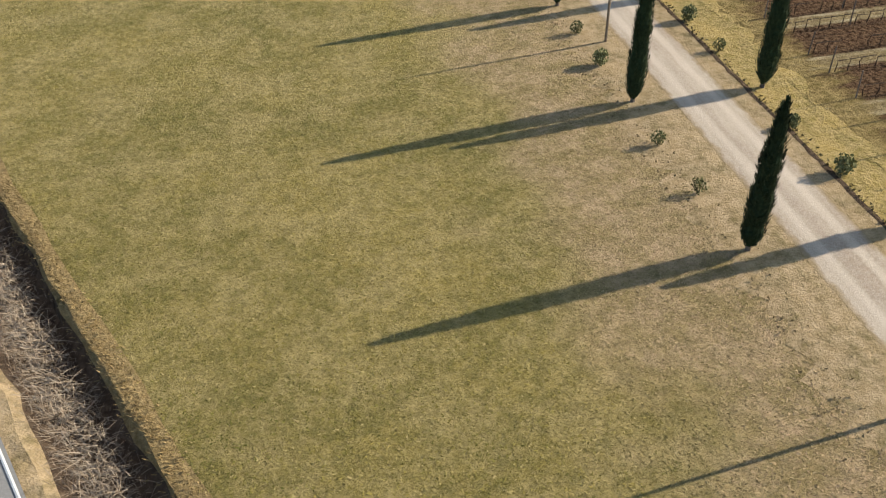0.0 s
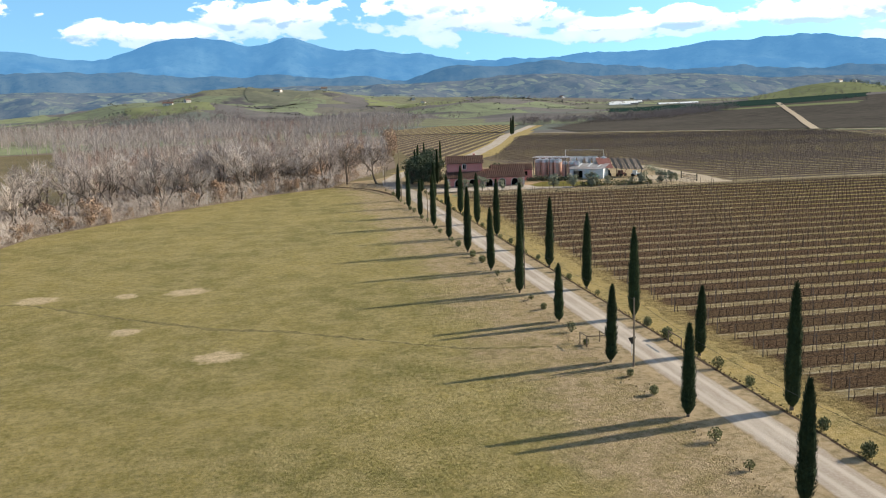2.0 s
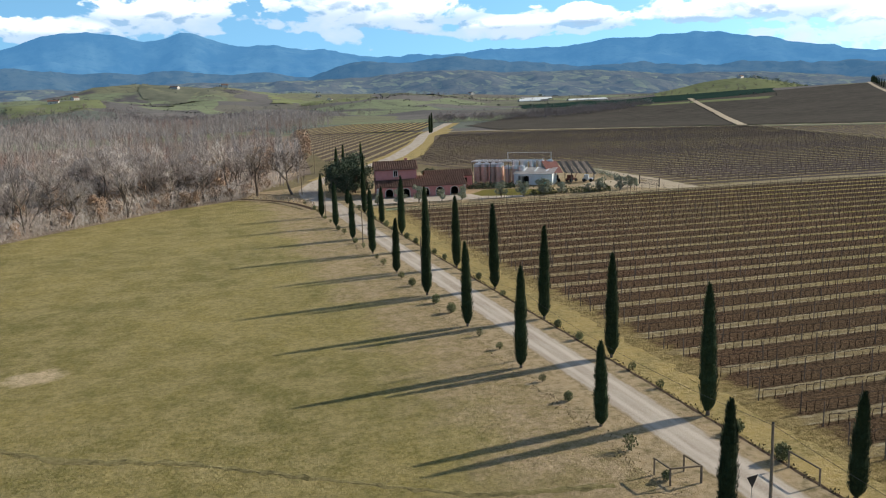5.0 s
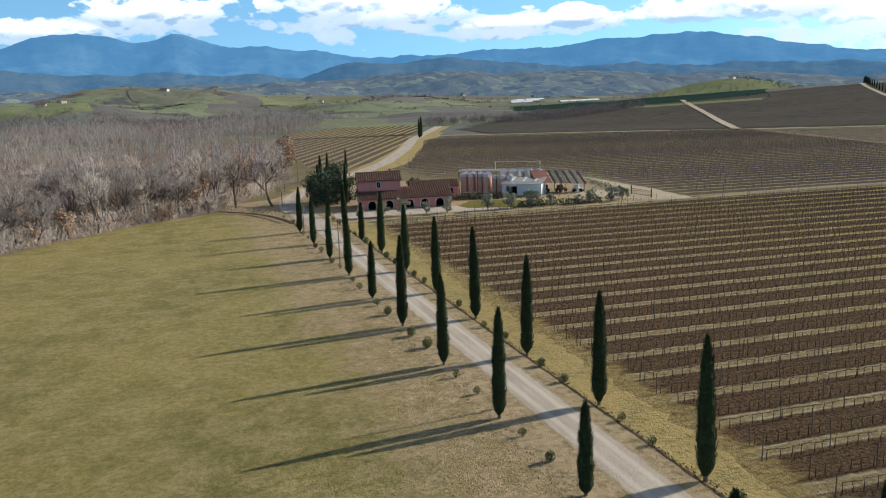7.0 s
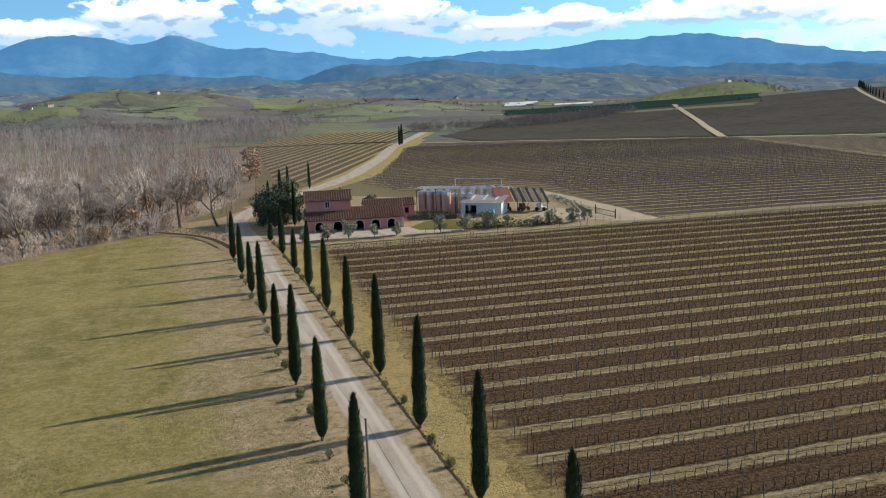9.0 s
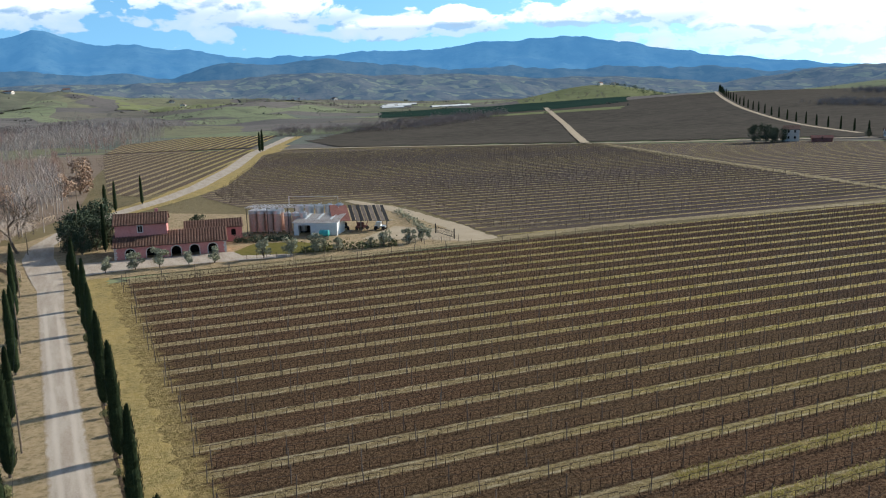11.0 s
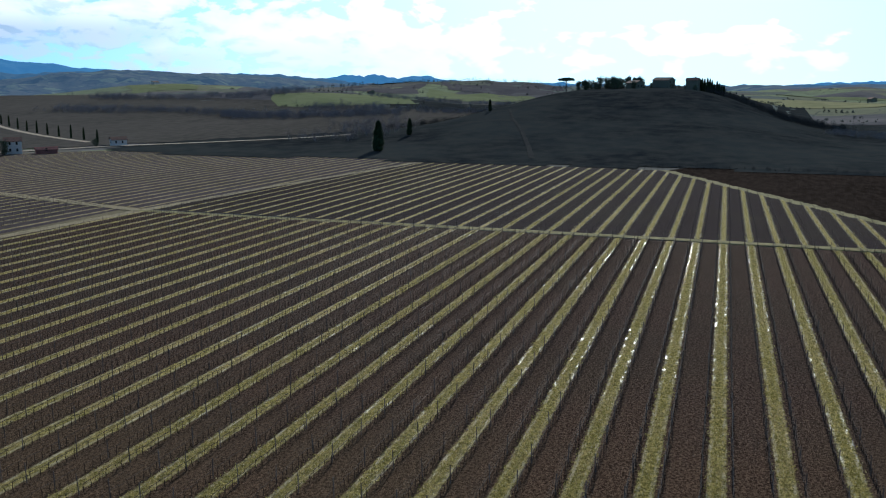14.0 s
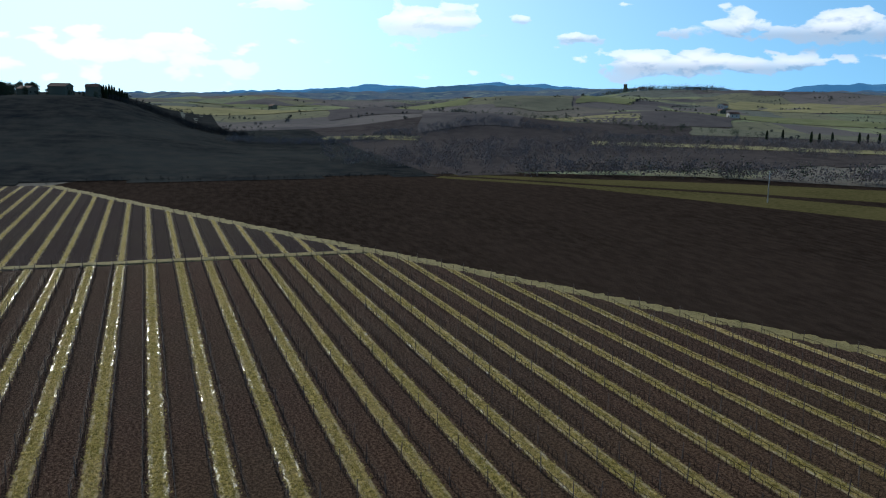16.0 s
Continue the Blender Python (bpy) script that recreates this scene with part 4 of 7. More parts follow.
def cypress_meshes(seed):
    """Trunk and crown of a slim cypress one metre high and 0.13 m wide, to be scaled."""
    rng = random.Random(seed)
    trunk = Shape()
    trunk.tube([(0, 0, 0), (0, 0, 0.06)], [0.014, 0.011], 7)
    crown = Shape()
    lean = Vector((rng.uniform(-0.012, 0.012), rng.uniform(-0.012, 0.012), 0))

    def radius(t):
        return (0.055 * min(1.0, (t / 0.10) ** 0.6) * max(0.0, 1 - t ** 2.6) ** 0.62) * (1 + 0.07 * math.sin(t * 21 + seed))

    rings, sides = 26, 14
    for i in range(rings + 1):
        t = i / rings
        for j in range(sides):
            a = math.tau * j / sides
            r = radius(t) * 0.86 * (1 + 0.16 * noise.noise(Vector((math.cos(a) * 2.2, math.sin(a) * 2.2, t * 14 + seed))))
            p = lean * t + Vector((math.cos(a) * r, math.sin(a) * r, 0.025 + 0.965 * t))
            crown.v.append(tuple(p))
            if i:
                n = (i - 1) * sides
                crown.f.append((n + j, n + (j + 1) % sides, n + sides + (j + 1) % sides, n + sides + j))
    for _ in range(1500):
        t = rng.random() ** 0.9
        a = rng.uniform(0, math.tau)
        r = radius(t) * rng.uniform(0.82, 1.04)
        p = lean * t + Vector((math.cos(a) * r, math.sin(a) * r, 0.02 + 0.965 * t))
        out = Vector((math.cos(a), math.sin(a), 0))
        d = (out * rng.uniform(0.1, 0.5) + Vector((0, 0, 1))).normalized()
        w = d.cross(out).normalized() * 0.0055
        crown.face(p - w, p + w, p + d * rng.uniform(0.022, 0.045))
    return trunk.mesh("trunk", BARK), crown.mesh("crown", CYPRESS)


CYPRESSES = [cypress_meshes(i) for i in range(5)]


def cypress(x, y, h, width, i, label="slender dark green cypress beside the gravel road", group="cypresses along the road", z=0.0):
    tree = thing("cypress", label, "cypress tree", group)
    wide = width / 0.11
    tree.matrix_world = Matrix.LocRotScale((x, y, z), Euler((0, 0, i * 2.4)), (wide, wide, h))
    trunk, crown = CYPRESSES[i % 5]
    part("trunk", trunk, None, tree)
    part("crown", crown, None, tree)
    return tree


# distance along the avenue, place across it, height
LEFT = ((13.2, 18.4, 8.5), (27.0, 18.0, 7.9), (40.9, 17.5, 8.2), (54.8, 16.95, 7.6), (68.8, 16.5, 7.0), (82.2, 15.6, 7.0), (96.4, 15.2, 6.2), (110.1, 14.5, 8.8), (124.0, 14.1, 8.6),
        (138.2, 13.6, 9.9), (151.9, 13.05, 7.2), (166.4, 12.7, 9.6), (180.2, 12.1, 7.4), (194.0, 11.45, 8.0), (207.5, 10.7, 8.4))
RIGHT = ((13, 26.2, 7.0), (27, 25.8, 5.6), (40.7, 25.4, 8.6), (54.3, 24.85, 6.7), (68.2, 24.3, 9.6), (82.0, 23.8, 6.4), (95.6, 23.1, 9.6), (109.8, 22.75, 9.2), (123.6, 22.15, 9.6),
         (138.0, 21.85, 10.2), (151.6, 21.2, 9.6), (166.0, 20.8, 9.4), (180.4, 20.3, 9.7), (193.8, 19.7, 6.7), (208.5, 19.3, 8.4))
for i, (y, x, h) in enumerate(LEFT):
    cypress(x, y, h, 0.75 + 0.045 * h, i)
for i, (y, x, h) in enumerate(RIGHT):
    cypress(x, y, h, 0.75 + 0.05 * h, i + 2)


def shrub_meshes(seed):
    rng = random.Random(seed + 50)
    stems, leaves = Shape(), Shape()
    for _ in range(9):
        a, t = rng.uniform(0, math.tau), rng.uniform(0.1, 0.55)
        stems.tube([(0, 0, 0), (math.cos(a) * t, math.sin(a) * t, rng.uniform(0.5, 0.9))], [0.02, 0.008], 3, False)
    for _ in range((520, 200, 420, 130)[seed]):
        d = Vector((rng.gauss(0, 1), rng.gauss(0, 1), rng.gauss(0, 1))).normalized() * rng.uniform(0.45, 1.12)
        leaf_clump(leaves, rng, Vector((d.x * 0.46, d.y * 0.46, 0.50 + d.z * 0.46)), 0.13, 1.6)
    return stems.mesh("stem", VINE_WOOD), leaves.mesh("leaves", SHRUB)


SHRUBS = [shrub_meshes(i) for i in range(4)]


def shrub(x, y, size, i, sparse=False):
    ob = thing("shrub", "small rounded oleander shrub on the grass verge", "shrub", "shrubs along the road")
    ob.matrix_world = Matrix.LocRotScale((x, y, 0), Euler((0, 0, i * 1.7)), (size, size, size * 1.05))
    stem, leaves = SHRUBS[i % 4]
    part("stem", stem, None, ob)
    part("leaves", leaves, None, ob)


rng = random.Random(11)
for i in range(44):
    y = 27.0 + 14.0 * (i // 3) + (i % 3) * 4.6
    if i % 3:
        shrub(left_x(y) - 0.1 + rng.uniform(-0.3, 0.3), y, rng.uniform(0.6, 1.05), rng.randrange(4))
        shrub(right_x(y) - 0.2 + rng.uniform(-0.3, 0.3), y, rng.uniform(0.65, 1.1), rng.choice((0, 2, 0, 1)))



def tuft_material():
    m = bpy.data.materials.new("grass_blades")
    m.use_nodes = True
    k = Nodes(m.node_tree)
    geo = k.add("ShaderNodeNewGeometry")
    pos = geo.outputs["Position"]
    big = k.ramp(k.noise(pos, 0.05, 6.0, 0.72), 0.38, 0.62)
    sep = k.add("ShaderNodeSeparateXYZ")
    k.link(pos, sep.inputs[0])
    near = k.math("ADD", sep.outputs[0], k.math("MULTIPLY", sep.outputs[1], 0.0385))
    dry = k.ramp(k.math("ADD", near, k.math("MULTIPLY", k.math("SUBTRACT", k.noise(pos, 0.09, 4.0, 0.65), 0.5), 22.0)), 7.0, 13.5)
    green = k.mix(big, (0.15, 0.142, 0.036), (0.34, 0.27, 0.085))
    colour = k.mix(dry, green, (0.40, 0.29, 0.18))
    one = geo.outputs["Random Per Island"]
    colour = k.mix(k.math("MULTIPLY", k.ramp(one, 0.45, 1.0), 0.55), colour, (0.46, 0.37, 0.20))
    colour = k.mix(k.math("MULTIPLY", k.ramp(one, 0.30, 0.0), 0.6), colour, (0.09, 0.092, 0.025))
    return finish(m, k, colour, pos, 0.9, 0.0, 1.0, spec=0.05)


def build_tufts():
    """Tussocks of grass over the meadow and its margins."""
    rng = np.random.default_rng(17)
    n = 170000
    y = 2 + 138 * rng.random(n) ** 1.8
    low, high = -7 - (y - 19) * 0.505 + 0.3, 20.6 - 0.0365 * y
    x = low + (high - low) * rng.random(n)
    a, size = rng.uniform(0, math.tau, n), rng.uniform(0.04, 0.10, n)
    lean = rng.normal(0, 0.9, (n, 2))
    p = np.stack([x, y, np.full(n, 0.0)], 1)
    side = np.stack([np.cos(a), np.sin(a), np.zeros(n)], 1) * (size * 0.55)[:, None]
    tip = p + np.concatenate([lean, np.full((n, 1), 0.42)], 1) * size[:, None]
    v = np.stack([p - side, p + side, tip], 1).reshape(-1, 3)
    me = bpy.data.meshes.new("grass")
    me.vertices.add(3 * n)
    me.vertices.foreach_set("co", v.ravel())
    me.loops.add(3 * n)
    me.loops.foreach_set("vertex_index", np.arange(3 * n, dtype=np.int32))
    me.polygons.add(n)
    me.polygons.foreach_set("loop_start", np.arange(0, 3 * n, 3, dtype=np.int32))
    me.polygons.foreach_set("loop_total", np.full(n, 3, dtype=np.int32))
    me.materials.append(tuft_material())
    me.update(calc_edges=True)
    tagged(new("grass", me), "uneven tussocks of green and withered grass", "grass", kind="stuff")


build_tufts()

# low box hedge and gutter that edge the road on the vineyard side


ribbon("gutter", [(kerb_x(y), y) for y in SPAN], [0.30] * len(SPAN), 0.016, BED, "narrow dark gutter between road verge and headland", "gutter", 0.07, 0.7)


def build_kerb():
    s, rng = Shape(), random.Random(3)
    for y in range(-10, 212):
        for _ in range(9):
            p = Vector((kerb_x(y) + rng.gauss(0.15, 0.16), y + rng.random(), rng.uniform(0.0, 0.08)))
            leaf_clump(s, rng, p, 0.15, 0.8)
    tagged(part("weeds", s, ROUGH), "rough dry weeds along the gutter", "weeds", kind="stuff")
    s = Shape()
    for y in range(-10, 212):
        for _ in range(12):
            v = y + rng.random()
            leaf_clump(s, rng, Vector((left_x(v) - 0.75 + rng.gauss(0, 0.6), v, rng.uniform(0.0, 0.06))), rng.uniform(0.06, 0.14), 0.9)
    tagged(part("weeds", s, SWALE), "rough brown weeds along the shallow swale", "weeds", kind="stuff")


build_kerb()


def bare_tree_meshes(seed, height_m, spread, twigs, material=None, fine_w=0.014):
    """A leafless tree: trunk, limbs and a haze of twigs."""
    rng = random.Random(seed)
    wood, fine = Shape(), Shape()

    def grow(p, d, length, r, level):
        pts, q = [p], p
        for _ in range(3):
            d = (d + Vector((rng.gauss(0, 0.16), rng.gauss(0, 0.16), rng.gauss(0.05, 0.1)))).normalized()
            q = q + d * length / 3
            pts.append(q)
        (wood if level < 3 else fine).tube(pts, [r, r * 0.86, r * 0.7, r * 0.5], 6 if level == 0 else 4 if level == 1 else 3, False)
        if level == 3:
            for _ in range(twigs):
                b = pts[rng.randint(1, 3)]
                e = (d + Vector((rng.gauss(0, 0.7), rng.gauss(0, 0.7), rng.gauss(0.15, 0.6)))).normalized() * rng.uniform(0.35, 0.85) * height_m / 9
                w = e.orthogonal().normalized() * fine_w * height_m / 9
                fine.face(b - w, b + w, b + e)
            return
        for i in range((5, 4, 4)[level]):
            a = rng.uniform(0, math.tau)
            side = d.orthogonal().normalized()
            side.rotate(Matrix.Rotation(a + i * 2.4, 3, d))
            t = (d * rng.uniform(0.5, 1.0) + side * spread * rng.uniform(0.6, 1.1)).normalized()
            grow(pts[3] if i < 2 else pts[rng.randint(1, 3)], t, length * rng.uniform(0.55, 0.8), r * 0.5, level + 1)

    grow(Vector((0, 0, -0.1)), Vector((rng.gauss(0, 0.05), rng.gauss(0, 0.05), 1)), height_m * 0.36, height_m * 0.022, 0)
    return wood.mesh("trunk", BARK), fine.mesh("crown", material or TWIGS)


def leafy_tree(seed, size, leaves, leaf, material, trunk_h=0.25, flat=0.8, lumps_n=9):
    """Trunk and a broken crown of leaf clumps, about one unit high times size."""
    rng = random.Random(seed)
    wood, crown = Shape(), Shape()
    wood.tube([(0, 0, -0.1), (0.02 * size, 0, trunk_h * size), (0.0, 0.03 * size, 0.6 * size)], [0.035 * size, 0.026 * size, 0.012 * size], 6, False)
    lumps = []
    for _ in range(lumps_n):
        a, r = rng.uniform(0, math.tau), rng.uniform(0.03, 0.34) * size
        c = Vector((math.cos(a) * r, math.sin(a) * r, size * rng.uniform(trunk_h + 0.15, 0.86)))
        lumps.append((c, size * rng.uniform(0.13, 0.22)))
        wood.tube([(0, 0, trunk_h * size), c], [0.015 * size, 0.005 * size], 3, False)
    for _ in range(leaves):
        c, r = lumps[rng.randrange(lumps_n)]
        d = Vector((rng.gauss(0, 1), rng.gauss(0, 1), rng.gauss(0, 1))).normalized() * rng.uniform(0.55, 1.05)
        leaf_clump(crown, rng, c + Vector((d.x * r, d.y * r, d.z * r * flat)), leaf * size, 0.3)
    return wood.mesh("trunk", BARK), crown.mesh("crown", material)


def plant(name, meshes, x, y, scale, turn, label, category, group="", z=None):
    ob = thing(name, label, category, group)
    ob.matrix_world = Matrix.LocRotScale((x, y, height(x, y) - 0.05 if z is None else z), Euler((0, 0, turn)), (scale, scale, scale))
    part("trunk", meshes[0], None, ob)
    part(meshes[1].name.split(".")[0], meshes[1], None, ob)
    return ob


BARE_TREES = [bare_tree_meshes(20 + i, 9.0, (0.8, 0.5, 0.4, 0.65, 0.45)[i], 15) for i in range(5)]
BIG_TREES = [bare_tree_meshes(40 + i, 10.3, 1.0, 26, DARK_TWIGS, 0.012) for i in range(2)]
RUSSET_TREES = [leafy_tree(60 + i, 7.0, 1100, 0.055, RUSSET, 0.06) for i in range(2)]
OLIVES = [leafy_tree(70 + i, 3.2, 900, 0.07, OLIVE, 0.10) for i in range(3)]
DARK_TREES = [leafy_tree(80 + i, 8.0, 1500, 0.05, PINE, 0.02, 1.1, 17) for i in range(2)]

plant("bare_tree", BIG_TREES[0], 1.2, 251.6, 1.55, 0.4, "large bare spreading tree on the grass by the road bend", "bare tree", "two trees by the bend", 0.0)
plant("bare_tree", BIG_TREES[1], 9.2, 249.0, 1.5, 2.0, "large bare spreading tree leaning over the road bend", "bare tree", "two trees by the bend", 0.0)

# ---- the woods ----
EDGE = [Vector((x, y, 0)) for x, y in [(-62, 100), (-70, 128)] + woods_edge + [(2, 257), (12, 280)]]


def wood_edge_point(t):
    n = t * (len(EDGE) - 1)
    i = min(int(n), len(EDGE) - 2)
    return EDGE[i].lerp(EDGE[i + 1], n - i), (EDGE[i + 1] - EDGE[i]).normalized()


rng = random.Random(21)
for i in range(235):
    p, d = wood_edge_point(rng.random())
    back = 1.5 + rng.random() ** 1.3 * 48
    q = p + Vector((-d.y, d.x, 0)) * back
    if i % 5 == 3 and back < 15:
        plant("russet_oak", RUSSET_TREES[i % 2], q.x, q.y, rng.uniform(0.6, 1.0), rng.uniform(0, 6), "young oak still holding russet leaves at the wood's edge", "oak tree", "trees of the wood", 0.0)
    else:
        plant("bare_tree", BARE_TREES[i % 5], q.x, q.y, rng.uniform(1.0, 1.65), rng.uniform(0, 6), "grey leafless tree in the winter wood", "bare tree", "trees of the wood", 0.0)

for i in range(34):
    p, d = wood_edge_point(0.2 + 0.8 * rng.random())
    q = p + Vector((-d.y, d.x, 0)) * rng.uniform(0.8, 5.0)
    plant("russet_bush", RUSSET_TREES[i % 2], q.x, q.y, rng.uniform(0.28, 0.62), rng.uniform(0, 6), "low bush with withered russet leaves along the wood", "bush", "bushes along the wood", 0.0)

for x, y, k in ((22.5, 352, 1.7), (17, 338, 1.3), (-14, 262, 1.25), (-24, 250, 1.1), (6, 300, 1.3), (-30, 241, 1.2), (-9, 268, 1.4), (-40, 229, 1.0)):
    plant("russet_oak", RUSSET_TREES[int(x) % 2], x, y, k, x, "tall oak holding russet-orange leaves", "oak tree", "trees of the wood", 0.0)


def build_far_woods():
    """The woods behind, too many trees to count: pale slender stems in some parts, brown or dark in others."""
    kinds = [Shape() for _ in range(3)]
    rng = random.Random(31)
    n = 0
    while n < 4300:
        x, y = rng.uniform(-330, 80), rng.uniform(150, 760)
        inside = ((x < 13 + 0.10 * (y - 262) if y < 330 else x < 15 + 0.04 * (y - 330)) and y < 500 or y > 560 and x < 36 + (y - 560) * 0.45) and (x < -85 or y > 266)
        if not inside or (x > -62 - (y - 128) * 0.1 and y < 250) or (235 < y < 480 and abs(x + 92 + 0.3 * (y - 275)) < 14):
            continue
        n += 1
        sort = noise.noise(Vector((x * 0.016, y * 0.016, 4.0))) + rng.gauss(0, 0.12)
        kind = 0 if sort > 0.06 else 1 if sort > -0.16 else 2
        s = kinds[kind]
        z, h = height(x, y), (rng.uniform(9, 13.5), rng.uniform(7, 11), rng.uniform(5.5, 9.5))[kind]
        top = Vector((x + rng.gauss(0, 0.4), y + rng.gauss(0, 0.4), z + h * 0.9))
        foot = Vector((x, y, z - 0.2))
        s.tube([foot, foot.lerp(top, 0.5) + Vector((rng.gauss(0, 0.2), rng.gauss(0, 0.2), 0)), top], [0.15, 0.09, 0.02], 3, False)
        out = (0.35, 0.7, 0.85)[kind]
        for _ in range(78):
            t = rng.uniform(0.22, 0.98)
            b = foot.lerp(top, t) + Vector((rng.gauss(0, 0.10), rng.gauss(0, 0.10), 0)) * h * (1.1 - t) * (0.7 + out)
            e = Vector((rng.gauss(0, out), rng.gauss(0, out), rng.uniform(0.5, 1.5))).normalized() * h * rng.uniform(0.10, 0.24)
            w = Vector((rng.gauss(0, 1), rng.gauss(0, 1), 0)).normalized() * rng.uniform(0.03, 0.075)
            s.face(b - w, b + w, b + e)
    for s, material, label in zip(kinds, (PALE_WOODS, WOODS, BROWN_WOODS), ("pale grey slender leafless trees of the wood", "grey-brown leafless winter woods", "reddish-brown leafless thicket of the wood")):
        tagged(part("woods", s, material), label, "woods", kind="stuff")


build_far_woods()
litter = surface("leaf_litter", ((0.14, 0.10, 0.075), (0.20, 0.15, 0.11), (0.27, 0.21, 0.155)), 0.1, 1.5, 0.95)
sheet("wood_floor", [(-4, 243.7), (-19, 233.2), (-33, 217.2), (-45, 202.2), (-61, 178.2), (-66, 150.2), (-64, 132), (-340, 132), (-340, 700), (60, 760), (100, 560), (60, 505), (36, 472), (27, 400), (24, 345), (20, 300), (6, 270)], -0.01, litter, "leaf-strewn floor of the winter wood", "woodland floor")
sheet("clearing", [(-66, 232), (-94, 236), (-110, 280), (-150, 420), (-168, 482), (-140, 482), (-122, 420), (-80, 280)], 0.02, ROUGH, "pale rough grass of a clearing in the wood", "clearing")
sheet("fallow_field", [(37, 541), (112, 528), (151, 641), (96, 671), (50, 620)], 0.35, WEST_SOIL, "brown winter field behind the western vines", "field")


def build_edge_scrub():
    """Undergrowth that closes the foot of the wood."""
    s, rng = Shape(), random.Random(14)
    for _ in range(26000):
        p, d = wood_edge_point(rng.random())
        q = p + Vector((-d.y, d.x, 0)) * (0.3 + rng.random() ** 2 * 24)
        b = q + Vector((rng.gauss(0, 0.5), rng.gauss(0, 0.5), 3.6 * rng.random() ** 1.4))
        e = Vector((rng.gauss(0, 0.6), rng.gauss(0, 0.6), rng.uniform(0.2, 1.2))).normalized() * rng.uniform(0.6, 1.5)
        w = e.orthogonal().normalized() * 0.035
        s.face(b - w, b + w, b + e)
    tagged(part("wood_scrub", s, TWIGS), "leafless undergrowth along the foot of the wood", "undergrowth", kind="stuff")


build_edge_scrub()


def build_brambles():
    s, rng = Shape(), random.Random(8)
    for i in range(33000):
        y = rng.uniform(-8, 70) if i % 8 else rng.uniform(70, 128)
        d = rng.gauss(2.2, 0.62)
        x = -7 - (y - 19) * 0.505 - 0.893 * d
        b = Vector((x, y - 0.451 * d, -1.2 + abs(rng.gauss(0.45, 0.5)) * max(0.3, 1 - abs(d - 2.2) / 2.4)))
        e = Vector((rng.gauss(0, 0.7), rng.gauss(0, 0.7), rng.uniform(-0.1, 0.9))) * rng.uniform(0.25, 0.7)
        w = e.orthogonal().normalized() * 0.011
        m = b + e * 0.6 + Vector((0, 0, 0.08))
        s.face(b - w, b + w, m + w * 0.7, m - w * 0.7)
        s.face(m - w * 0.7, m + w * 0.7, b + e * 1.15)
    tagged(part("brambles", s, BRAMBLE), "tangled leafless brambles filling the ditch", "brambles", kind="stuff")


build_brambles()


def build_lip_grass():
    """Long withered grass that hangs over the ditch's lip."""
    s, rng = Shape(), random.Random(19)
    for _ in range(9000):
        y = rng.uniform(-8, 60) if rng.random() < 0.75 else rng.uniform(60, 128)
        t = rng.gauss(-0.15, 0.32)
        x = -7 - (y - 19) * 0.505 - 0.893 * t
        z = 0.0 if t < 0.05 else -0.25 * t / 0.3
        p = Vector((x, y - 0.451 * t, z))
        e = Vector((-0.893 * rng.uniform(-0.3, 1.0), -0.451 * rng.uniform(-0.3, 1.0), rng.uniform(-0.1, 0.9))) * rng.uniform(0.12, 0.34)
        w = Vector((rng.gauss(0, 1), rng.gauss(0, 1), 0)).normalized() * rng.uniform(0.02, 0.05)
        s.face(p - w, p + w, p + e)
    tagged(part("lip_grass", s, LIP), "long withered grass along the ditch's lip", "grass", kind="stuff")


build_lip_grass()

# ---- the vineyard ----


def row_lean(c):
    return ROW_TURN - ROW_FAN * (c - 62)


post = Shape()
post.tube([(0, 0, -0.1), (0, 0, 1.7)], [0.042, 0.038], 6)
POST = post.mesh("post", POST_WOOD)


def vine(s, rng, p, ALONG, flip):
    """A trunk bent over into one arm along the wire, with cut canes."""
    top = p + Vector((rng.gauss(0, 0.03), rng.gauss(0, 0.03), 0.72 + rng.gauss(0, 0.04)))
    mid = p + Vector((rng.gauss(0, 0.05), rng.gauss(0, 0.05), 0.4))
    arm = top + ALONG * flip * rng.uniform(0.80, 0.98) + Vector((0, 0, rng.gauss(-0.02, 0.03)))
    s.tube([p, mid, top, arm], [0.036, 0.032, 0.036, 0.022], 3, False)
    for _ in range(3):
        b = top.lerp(arm, rng.random())
        s.face(b - ALONG * 0.012, b + ALONG * 0.012, b + ALONG * rng.gauss(0, 0.14) + Vector((rng.gauss(0, 0.06), rng.gauss(0, 0.10), rng.uniform(0.08, 0.30))))


def row_range(c):
    """Start and end along a row whose line lies c across."""
    lean = math.tan(row_lean(c))
    x0 = vine_x(c)
    x1 = min(209.0, (c - 100 * lean - 2.4 + 28.7 + 132 * 0.577) / (0.577 - lean))
    return x0, x1


